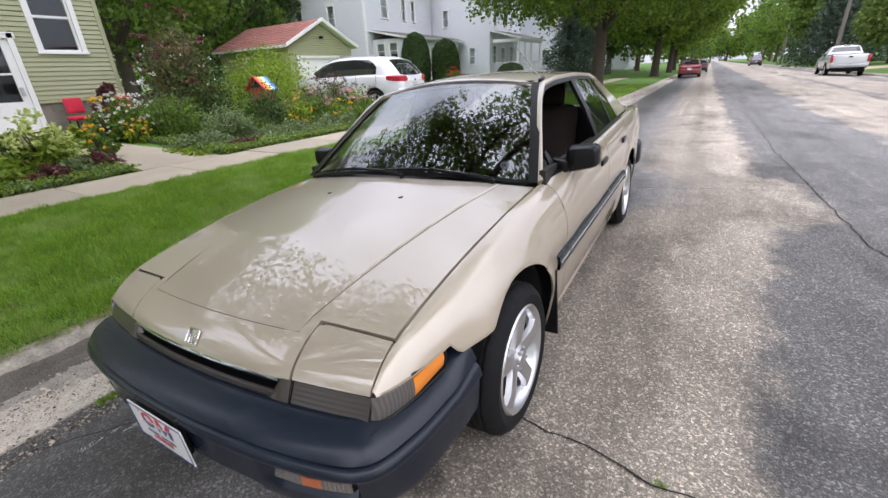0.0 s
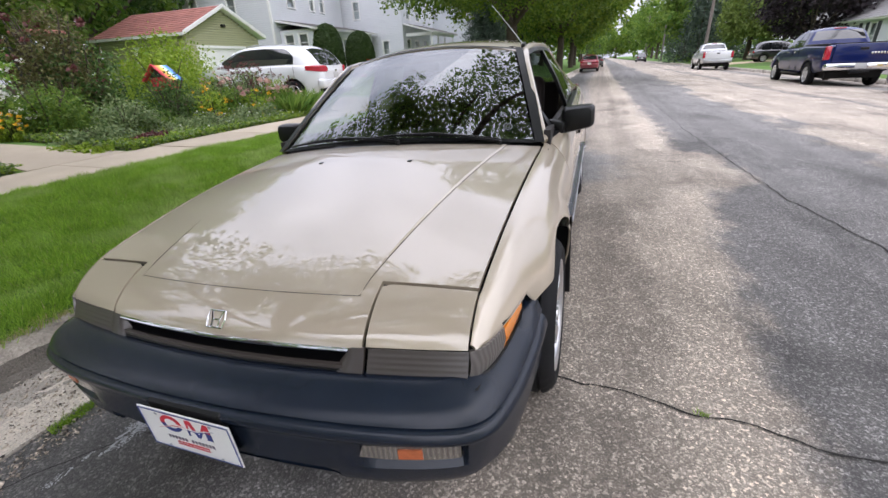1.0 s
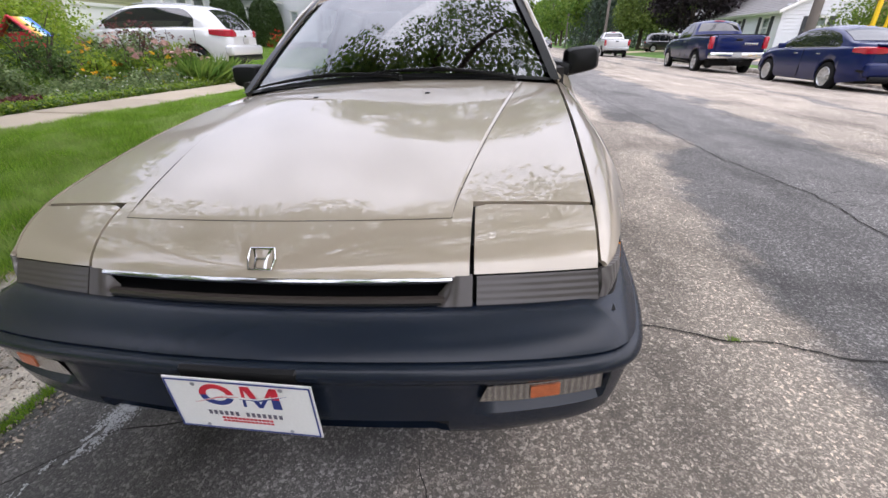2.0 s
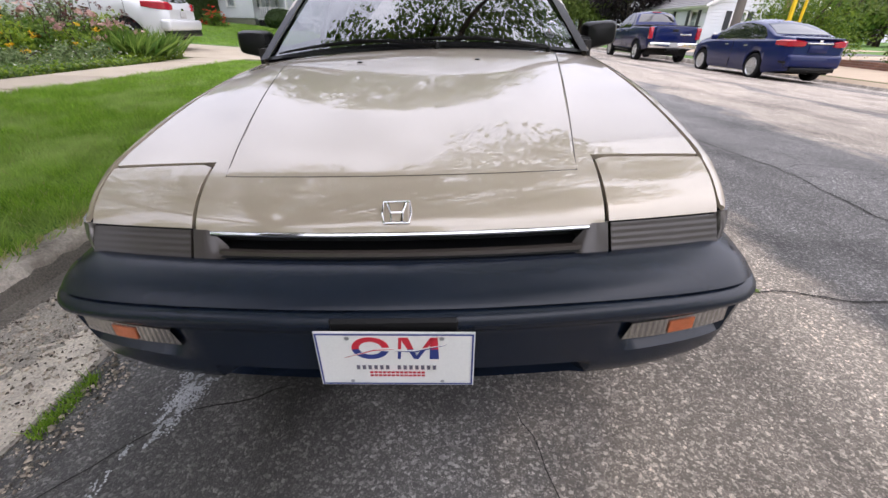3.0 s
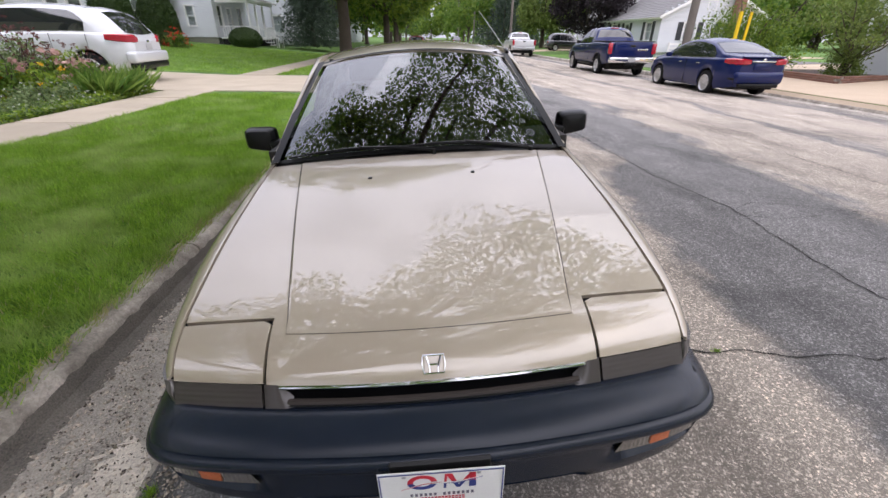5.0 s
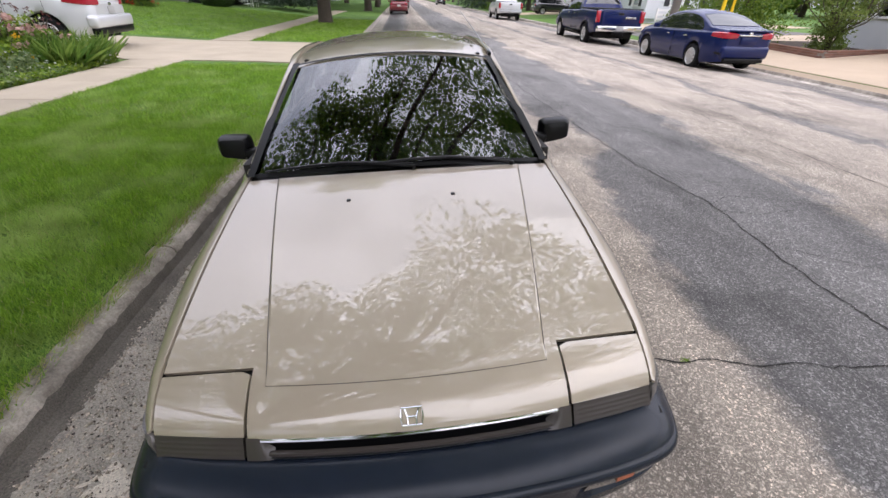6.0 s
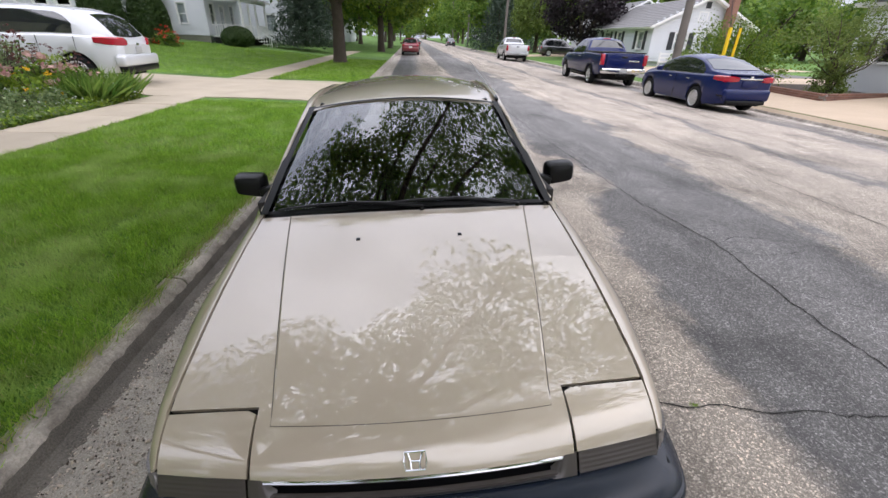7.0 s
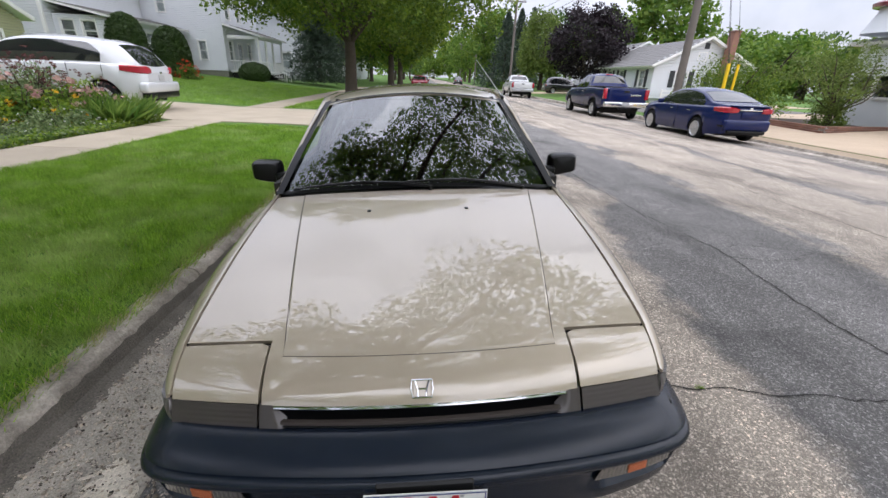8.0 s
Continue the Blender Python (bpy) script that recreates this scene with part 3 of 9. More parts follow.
# pale washed sand on the bare gutter before the sedan
bm = bmesh.new()
rows = []
for k in range(260):
    y = -3.4 + k * 0.0155
    ragged = 0.05 * noise.noise((y * 3.1, 4, 0)) + 0.03 * noise.noise((y * 13, 4, 0))
    x0, x1 = -1.44 + ragged, -1.012 + 0.012 * noise.noise((y * 9, 1, 0)) - 0.43 * min(max((y - 0.2) / 0.42, 0), 1)
    rows.append([(x0 + (max(x1, x0 + 0.01) - x0) * q / 7, y, pan_z(x0 + (max(x1, x0 + 0.01) - x0) * q / 7) + 0.0022) for q in range(8)])
grid(bm, rows)
outward(bm, (-1.2, 0, -5))
tagged(part("gutter_sand", bm, M_SAND, smooth=False), "pale sand washed over the bare concrete gutter", "sand", kind="structure")

# pavement slabs
root = thing("pavement_west", "tan concrete pavement of square slabs with tooled joints", "pavement", kind="structure")
y = -9.0
while y < 44:
    if not 9.5 < y < 15.0:
        bm = bmesh.new()
        zc = 0.135 + rnd.uniform(-0.004, 0.004)
        box(bm, (-5.66, y + 0.75, zc - 0.06), (1.19, 1.488, 0.12), (rnd.uniform(-0.2, 0.2), rnd.uniform(-0.2, 0.2), 0), 0.008)
        part("paving_slab", bm, M_CONCRETE, root, smooth=False)
    y += 1.5

# driveway beside the garden, and the path to the door
def sheet(name, outline_x, y_of, lift, material, label, category):
    bm = bmesh.new()
    rows = []
    for x in outline_x:
        y0, y1 = y_of(x)
        ys = np.linspace(y0, y1, 7)
        rows.append([(x, yy, max(ground_z(x, yy), -0.03 if x > KERB_L else -9) + lift(x)) for yy in ys])
    grid(bm, rows)
    outward(bm, (np.mean(outline_x), np.mean(y_of(outline_x[0])), -5))
    ob = solid(part(name, bm, material), 0.12)
    return tagged(ob, label, category, kind="structure")


dx = [-1.72, -1.85, -2.2, -2.8, -3.6, -4.6, -5.06, -5.6, -6.3, -7.5, -9, -11, -13, -16.6]
sheet("driveway", dx, lambda x: (9.75 + 0.55 * min(1, max(0, (-1.7 - x) / 1.2)) ** 0.5 + (0.25 if x < -6.3 else 0), 15.35 - 0.5 * min(1, max(0, (-1.7 - x) / 1.5)) ** 0.5),
      lambda x: 0.022 if x < -2.2 else 0.0, M_CONCRETE, "pale concrete driveway crossing the pavement", "driveway")
sheet("garden_path", [-6.26, -7, -8, -9, -10.2, -11.4], lambda x: (2.65 + 0.1 * (-6.26 - x), 4.0 - 0.06 * (-6.26 - x)), lambda x: 0.02, M_CONCRETE, "pale concrete path from the pavement to the house door", "path")
sheet("apron_east", [10.38, 10.54, 11, 12, 13, 13.01, 15, 18, 26, 40], lambda x: (0.5, 15.8 if x <= 13 else 20.4), lambda x: 0.0 if x < 10.45 else 0.016, M_APRON, "sandy coloured forecourt apron across the street", "pavement")
sheet("driveway_east", [10.52, 11, 12, 14, 18, 24], lambda x: (24.6, 29.8), lambda x: 0.015, M_APRON, "sandy concrete driveway of the house across the street", "driveway")
sheet("driveway_far", [10.52, 11, 12, 14, 18, 22], lambda x: (46.2, 51.8), lambda x: 0.015, M_APRON, "pale driveway where a dark car is parked", "driveway")


sheet("side_street", [11.5, 14, 20, 30, 45, 70], lambda x: (20.5, 29.0), lambda x: 0.014, M_ASPHALT, "grey asphalt side street beyond the forecourt", "road")


def crack(path, width, name="road_crack"):
    """A crack wandering through the road surface."""
    bm = bmesh.new()
    fine = []
    for (x0, y0), (x1, y1) in zip(path[:-1], path[1:]):
        k = max(2, int(math.hypot(x1 - x0, y1 - y0) / 0.045))
        fine += [(x0 + (x1 - x0) * i / k, y0 + (y1 - y0) * i / k) for i in range(k)]
    fine.append(path[-1])
    rows, dx_, dy_ = [], path[-1][0] - path[0][0], path[-1][1] - path[0][1]
    ln = math.hypot(dx_, dy_)
    nx, ny = -dy_ / ln, dx_ / ln
    for i, (x, y) in enumerate(fine):
        s = noise.noise((x * 5, y * 5, 3)) * 0.03 + noise.noise((x * 23, y * 23, 9)) * 0.016
        x, y = x + nx * s, y + ny * s
        w = width * (0.45 + 0.9 * abs(noise.noise((x * 9, y * 9, 1)))) * (0.2 if i in (0, len(fine) - 1) else 1)
        rows.append([(x + nx * w, y + ny * w, road_z(x) + 0.004), (x - nx * w, y - ny * w, road_z(x) + 0.004)])
    grid(bm, rows)
    outward(bm, (0, 0, -50))
    return tagged(part(name, bm, M_CRACK, smooth=False), "dark crack wandering across the worn asphalt", "crack", "cracks in the road", "structure")


crack([(0.55, 0.80), (0.9, 0.69), (1.2, 0.665), (1.52, 0.61), (1.87, 0.565), (2.34, 0.51), (2.9, 0.60), (3.9, 0.5)], 0.006)
crack([(2.72, -1.0), (2.61, 0.75), (2.58, 1.26), (2.66, 2.37), (2.46, 3.6), (2.40, 5.28), (2.3, 7.5), (2.32, 10), (2.2, 14)], 0.008)
crack([(2.66, 2.37), (2.95, 2.52), (3.22, 2.46), (3.55, 2.30), (3.87, 2.21)], 0.005)
crack([(2.64, 2.25), (2.92, 2.15), (3.35, 2.20)], 0.004)
crack([(2.60, 1.7), (2.95, 1.45), (3.3, 1.25)], 0.0035)
crack([(0.74, 4.60), (1.48, 4.75), (2.14, 4.88), (2.5, 4.8)], 0.008)
crack([(0.9, 9.2), (2.2, 9.0), (4.2, 9.3)], 0.007)
crack([(4.6, -2), (4.7, 3), (4.55, 9), (4.7, 18)], 0.008)
crack([(-0.9, -0.35), (-0.6, 0.0), (-0.35, 0.1)], 0.004)
crack([(0.34, -0.34), (0.36, -0.2), (0.30, 0.02)], 0.0025)
crack([(5.0, 5.5), (6.4, 5.7), (7.8, 5.4), (9.8, 5.6)], 0.007)


# ---- the champagne sedan parked at the kerb ----
car = thing("sedan", "champagne beige older sedan with dark bumpers and pop-up headlights", "car", pose(0.02, 0, 0, 0, -3.0, 0.5))


def bow(x):
    return 0.134 * x * x - 0.025


z_deck = curve([0, 0.008, 0.025, 0.06, 0.1, 0.134, 0.2, 0.4, 0.6, 0.8, 0.906, 1.05, 1.2, 1.4], [0.572, 0.588, 0.608, 0.637, 0.660, 0.675, 0.694, 0.743, 0.784, 0.818, 0.835, 0.853, 0.872, 0.885])


def deck(x, y):
    s = y - bow(x)
    w = min(0.06, 0.45 * max(s, 0)) / 4
    z = sum((5 - abs(k)) * z_deck(s + k * w) for k in range(-4, 5)) / 25
    return z - 0.05 * (x / 0.72) ** 2 * min(max((s - 0.02) / 1.18, 0), 1) ** 1.25


def cowl(x):
    return 1.125 + 0.19 * x * x


def seam(y):
    return 0.692 + 0.028 * (y - 0.149) / 1.08


x_max = curve([0.0, 0.08, 0.15, 0.29, 0.45, 0.75, 1.3, 3.4, 3.9, 4.38], [0.722, 0.748, 0.766, 0.797, 0.824, 0.842, 0.847, 0.848, 0.835, 0.79])
belt = curve([1.2, 1.6, 2.4, 3.2, 3.6, 4.38], [0.815, 0.858, 0.895, 0.925, 0.935, 0.915])
AXLES = (0.705, 3.305)


def arch(y, r=0.365, zc=0.292):
    return max([zc + math.sqrt(max(r * r - (y - a) ** 2, 0)) if abs(y - a) < r else 0 for a in AXLES])


def flare(y, z):
    d = min(abs(math.hypot(y - a, z - 0.292) - 0.365) for a in AXLES)
    return 0.015 * math.exp(-(d / 0.065) ** 2)


def side_rows(ys, top, low, hs=0.13, steps=16, arc=10, soft_top=False):
    """Stations along the flank: an eased shoulder from the top edge, then down to the lower edge."""
    rows = []
    for y in ys:
        x0, zt = top(y)
        zl, xm = low(y), x_max(y)
        h = hs(y) if callable(hs) else hs
        row = []
        heights = [zt - h * (k / arc) ** 1.6 for k in range(arc + 1)] + [zt - h + (0.19 - zt + h) * k / steps for k in range(1, steps + 1)]
        for z in heights:
            z = max(z, zl)
            q = min((zt - z) / h, 1) ** 0.625
            x = x0 + (xm - x0) * (1 - max(1 - q, 0) ** 1.5) - 0.045 * max((0.52 - z) / 0.3, 0) ** 2 - 0.008 * max(1 - abs(z - 0.545) / 0.02, 0)
            row.append((x + flare(y, z), y, z))
        rows.append(row)
    return rows


def both(name, make, material, parent, label="", thick=0.0, inside=(0, 2, 0.5), smooth_angle=32):
    """A part on each flank of the car."""
    for side in (1, -1):
        bm = bmesh.new()
        make(bm)
        if side < 0:
            bmesh.ops.scale(bm, vec=(-1, 1, 1), verts=bm.verts)
            bmesh.ops.reverse_faces(bm, faces=bm.faces)
        if thick:
            outward(bm, inside)
        ob = part(name, bm, material, parent, label, angle=smooth_angle)
        if thick:
            solid(ob, thick)
    return ob


# hood: raised middle panel with creased edges, rolled nose
cols = [(0, 0), (0.08, 0.12), (0.16, 0.24), (0.24, 0.36), (0.31, 0.47), (0.37, 0.54), (0.3880, 0.5615), (0.3893, 0.563), (0.3895, 0.5633), (0.3965, 0.5703), (0.3967, 0.5706), (0.398, 0.573), (0.403, 0.58), (0.417, 0.61), (0.434, 0.635), (0.5, 0.655), (0.57, 0.675), (0.63, 0.695), (0.66, 0.705), (0.686, 0.715)]
cols = [(-a, -b_) for a, b_ in cols[:0:-1]] + cols
NOSE = [i for i, (a, b_) in enumerate(cols) if abs(a) <= 0.4345]


def dip(x, s, lift=0.0015):
    """Height over the deck: the middle panel stands proud of the rest by a narrow step."""
    return lift * min(max(0.5 - max(abs(x) - 0.393, 0.1005 - s) / 0.007, 0), 1)


bm = bmesh.new()
rows = []
for s in (0.0, 0.004, 0.010, 0.018, 0.03, 0.045, 0.06, 0.075, 0.088, 0.0960, 0.0985, 0.0995, 0.1010, 0.1020, 0.1045, 0.115):
    row = []
    for i in NOSE:
        x = cols[i][0]
        row.append((x, bow(x) + s, deck(x, bow(x) + s) + dip(x, s)))
    rows.append(row)
y_front = lambda x: 0.149 + 0.018 * min(max((abs(x) - 0.43) / 0.25, 0), 1)
main = []
for k in range(30):
    v = (k / 29) ** 0.9
    row = []
    for i, (a, b_) in enumerate(cols):
        x = a + (b_ - a) * v
        y = y_front(a) + (cowl(b_) - 0.012 - y_front(a)) * v
        row.append((x, y, deck(x, y) + dip(a, 1, 0.0015 + 0.0042 * min(v / 0.25, 1)) * min(1, (1 - v) * 8 + 0.45)))
    main.append(row)
vn = grid(bm, rows)
vm = grid(bm, main)
for j in range(len(NOSE) - 1):
    bm.faces.new((vn[-1][j], vn[-1][j + 1], vm[0][NOSE[j + 1]], vm[0][NOSE[j]]))
outward(bm, (0, 0.6, 0))
solid(part("hood", bm, M_PAINT, car, "glossy champagne hood with a creased middle panel", angle=24), 0.014)
# thin dark tube along the panel's step, coloured as the shade in its crease
edge = []
for k in range(17):
    x = 0.391 - 0.782 * k / 16
    edge.append((x, bow(x) + 0.1005, deck(x, bow(x) + 0.1005) + 0.0003))
foot = []
for k in range(30):
    v = 1 - k / 29
    x, y = 0.3967 + 0.1738 * v, 0.149 + (cowl(0.569) - 0.161) * v
    foot.append((x, y, deck(x, y) + 0.0006))
edge = foot + edge + [(-x, y, z) for x, y, z in foot[::-1]]
part("hood_groove", tube(bmesh.new(), edge, 0.0013, 6), M_CREASE_SHADE, car, "narrow dark line painting the crease shade round the middle panel")


# pop-up headlight covers
def cover(bm):
    rows = []
    for k in range(14):
        v = k / 13
        row = []
        for j in range(12):
            u = j / 11
            x0, x1 = 0.4395 + 0.004 * (1 - v), 0.6875
            x = x0 + (x1 - x0) * u
            lo, hi = bow(x) + 0.002, 0.141 + 0.016 * u - 0.010 * max(1 - u * 9, 0) ** 2
            y = lo + (hi - lo) * v
            row.append((x, y, deck(x, y)))
        rows.append(row)
    grid(bm, rows)


both("cover_cavity", lambda bm: grid(bm, [[(0.425 + 0.28 * u / 4, y + 0.018 * u / 4, deck(0.43 + 0.28 * u / 4, y) - 0.022) for u in range(5)] for y in (0.06, 0.10, 0.125, 0.15, 0.18)]), M_DARK, car)
both("headlight_cover", cover, M_PAINT, car, "closed pop-up headlight cover", 0.012, (0.55, 0.1, 0))


# front fenders
def fender(bm):
    def top(y):
        x = seam(max(y, 0.149)) + 0.004 - (0.003 if y < 0.149 else 0)
        return x, deck(x, y) if y > 0.05 else deck(x, 0.05)

    def low(y):
        if y < 0.285:
            return 0.584 + 0.022 * (y - 0.05) / 0.23
        if y < 0.31:
            return 0.606 - 0.04 * (y - 0.285) / 0.025
        return max(0.566 if y < AXLES[0] else 0.20, arch(y))
    ys = list(np.linspace(0.044, 0.284, 15)) + list(np.linspace(0.300, 0.42, 7)) + list(np.linspace(0.43, 1.068, 50)) + [1.0705, 1.072, 1.15, 1.2, 1.25, 1.292]
    grid(bm, side_rows(ys, top, low, lambda y: 0.2 * min(1, 0.58 + 0.42 * max(y - 0.05, 0) / 0.6), 16, 12, True))


both("front_fender", fender, M_PAINT, car, "flared champagne front fender", 0.010)


# doors and rear quarter
def body_top(y):
    return 0.775 - 0.03 * min(max((y - 3.2) / 1.0, 0), 1) - (0.075 * min(max((1.5 - y) / 0.3, 0), 1) if y < 1.5 else 0), belt(y)


both("front_door", lambda bm: grid(bm, side_rows(np.linspace(1.299, 2.33, 30), body_top, lambda y: max(0.21, arch(y)), 0.2, 16, 12, True)), M_PAINT, car, "champagne front door with its window down", 0.02)
both("rear_door", lambda bm: grid(bm, side_rows(list(np.linspace(2.338, 2.93, 14)) + list(np.linspace(2.94, 3.16, 14)), body_top, lambda y: max(0.21, arch(y)), 0.2, 16, 12, True)), M_PAINT, car, "champagne rear door", 0.02)
both("rear_quarter", lambda bm: grid(bm, side_rows(list(np.linspace(3.168, 3.668, 34)) + [3.671, 3.68, 3.8, 3.95, 4.1, 4.25, 4.36], body_top, lambda y: max(0.26, arch(y)), 0.2, 16, 12, True)), M_PAINT, car, "champagne rear quarter panel", 0.012)
both("sill", lambda bm: box(bm, (0.775, 2.05, 0.205), (0.05, 1.9, 0.07), (0, 0, 0), 0.015, 2), M_PAINT, car)


# rubbing strip with a bright line
def strip(y0, y1):
    def make(bm):
        rows = []
        for y in np.linspace(y0, y1, 12):
            x = x_max(y)
            f = flare(y, 0.5)
            rows.append([(x + f - 0.006, y, 0.535), (x + f + 0.012, y, 0.528), (x + f + 0.016, y, 0.50), (x + f + 0.012, y, 0.468), (x + f - 0.008, y, 0.462)])
        grid(bm, rows)
    return make


def bright(y0, y1):
    def make(bm):
        rows = []
        for y in np.linspace(y0, y1, 12):
            x = x_max(y) + flare(y, 0.5) + 0.015
            rows.append([(x - 0.004, y, 0.507), (x + 0.004, y, 0.504), (x + 0.004, y, 0.497), (x - 0.004, y, 0.494)])
        grid(bm, rows)
    return make


for y0, y1 in ((1.13, 1.292), (1.30, 2.33), (2.34, 2.96)):
    both("rubbing_strip", strip(y0, y1), M_BUMPER, car, "dark rubbing strip along the flank")
    both("bright_strip", bright(y0 + 0.005, y1 - 0.005), M_STEEL, car, "bright line set in the rubbing strip")

# front bumper: one moulding swept round the nose
plan = [(0.0, -0.168), (0.1, -0.167), (0.2, -0.163), (0.3, -0.156), (0.4, -0.147), (0.5, -0.134), (0.58, -0.120), (0.65, -0.103), (0.70, -0.085), (0.736, -0.062), (0.758, -0.035), (0.773, 0.0), (0.784, 0.04), (0.797, 0.10), (0.808, 0.18), (0.815, 0.25), (0.821, 0.32), (0.823, 0.375)]
sect = [(-0.16, 0.508), (-0.125, 0.518), (-0.105, 0.522), (-0.085, 0.519), (-0.055, 0.508), (-0.030, 0.494), (-0.014, 0.480), (-0.0085, 0.4735), (-0.0165, 0.4705), (-0.0160, 0.4690), (-0.0055, 0.4665), (0.001, 0.463), (0.0065, 0.456), (0.0085, 0.447), (0.0075, 0.437),
        (0.003, 0.429), (-0.002, 0.420), (-0.003, 0.40), (-0.005, 0.36), (-0.007, 0.32), (-0.010, 0.295), (-0.022, 0.272), (-0.05, 0.258), (-0.09, 0.252)]


def bumper_point(i, off, z, pts):
    x, y = pts[i]
    xa, ya = pts[max(i - 1, 0)] if i else (-pts[1][0], pts[1][1])
    xb, yb = pts[min(i + 1, len(pts) - 1)]
    tx, ty = xb - xa, yb - ya
    ln = math.hypot(tx, ty)
    nx, ny = ty / ln, -tx / ln
    rise = 0.012 * max((y - 0.1) / 0.3, 0)
    s = min(max((y - 0.24) / 0.10, 0), 1)
    # the ledge dips a little towards the corners
    rise -= 0.012 * min(max((x - 0.25) / 0.45, 0), 1) ** 2 * max(1 - abs(z - 0.455) / 0.045, 0)
    rise += 0.034 * s * s * (3 - 2 * s) * min(max((z - 0.455) / 0.035, 0), 1)
    return (max(x + nx * off, 0) if i else 0.0, y + ny * off, z + rise)


def in_lamp(x, z):
    return 0.452 < x < 0.712 and 0.352 < z < 0.422


def in_slot(x, z):
    return x < 0.37 and 0.268 < z < 0.318


bm = bmesh.new()
dense = []
for (xa, ya), (xb, yb) in zip(plan[:-1], plan[1:]):
    for k in range(3):
        dense.append((xa + (xb - xa) * k / 3, ya + (yb - ya) * k / 3))
dense.append(plan[-1])
sy = curve([p[0] for p in plan[:17]], [p[1] for p in plan[:17]])
dense = [(x, sy(x) if x < 0.8205 else y) for x, y in dense]
fine_sect = []
for (oa, za), (ob_, zb) in zip(sect[:-1], sect[1:]):
    for k in range(2):
        fine_sect.append((oa + (ob_ - oa) * k / 2, za + (zb - za) * k / 2))
fine_sect.append(sect[-1])
rows = []
for i in range(len(dense)):
    row = []
    for off, z in fine_sect:
        x = dense[i][0]
        tuck = max((0.44 - z) / 0.2, 0) * (0.006 + 0.024 * min(max((x - 0.5) / 0.25, 0), 1) * min(max(1 - (dense[i][1] + 0.03) / 0.10, 0.10), 1))
        o = off - tuck - (0.022 if in_lamp(x, z) else 0) - (0.05 if in_slot(x, z) else 0)
        row.append(bumper_point(i, o, z, dense))
    rows.append(row)
full = [[(-p[0], p[1], p[2]) for p in row] for row in rows[:0:-1]] + rows
grid(bm, full)
outward(bm, (0, 0.15, 0.4))
part("front_bumper", bm, M_BUMPER, car, "dark blue-grey plastic front bumper", angle=38)

# lamps in the bumper
for side in (1, -1):
    bm = bmesh.new()
    rows = []
    for k in range(13):
        x = 0.474 + 0.218 * k / 12
        y = sy(x) + 0.012
        slant = 0.016 * max(1 - k / 3, 0)
        rows.append([(side * (x - slant), y + 0.02, 0.364 + 0.01 * k / 12), (side * (x - slant), y, 0.366 + 0.01 * k / 12), (side * x, y, 0.406 + 0.008 * k / 12), (side * x, y + 0.02, 0.408 + 0.008 * k / 12)])
    grid(bm, rows)
    outward(bm, (0, 0.3, 0.4))
    lamp = part("bumper_lamp", bm, M_LAMPGLASS, car, "clear bumper lamp with an amber bulb")
    bm = bmesh.new()
    rows = []
    for k in range(6):
        x = 0.556 + 0.055 * k / 5
        y = sy(x) + 0.009
        rows.append([(side * x, y, 0.374 + 0.003 * k / 5), (side * x, y, 0.402 + 0.003 * k / 5)])
    grid(bm, rows)
    outward(bm, (0, 0.3, 0.4))
    solid(part("amber_bulb", bm, M_AMBERDIM, lamp), 0.004)

# headlight lenses, grille, chrome lip
def band(x0, x1, z0, z1, off, n=14, ribs=0, taper=0.0):
    """A strip following the nose between two heights."""
    rows = []
    m = max(2, ribs * 4 + 1) if ribs else 5
    for k in range(n + 1):
        x = x0 + (x1 - x0) * k / n
        row = []
        for j in range(m + 1):
            v = j / m
            z = z0 + (z1 - z0) * v
            y = bow(x) + off + 0.012 * (v - 1) * -1 * -1
            if ribs:
                y += 0.0004 * math.sin(v * ribs * 2 * math.pi)
            row.append((x, y - taper * (1 - v), z))
        rows.append(row)
    return rows


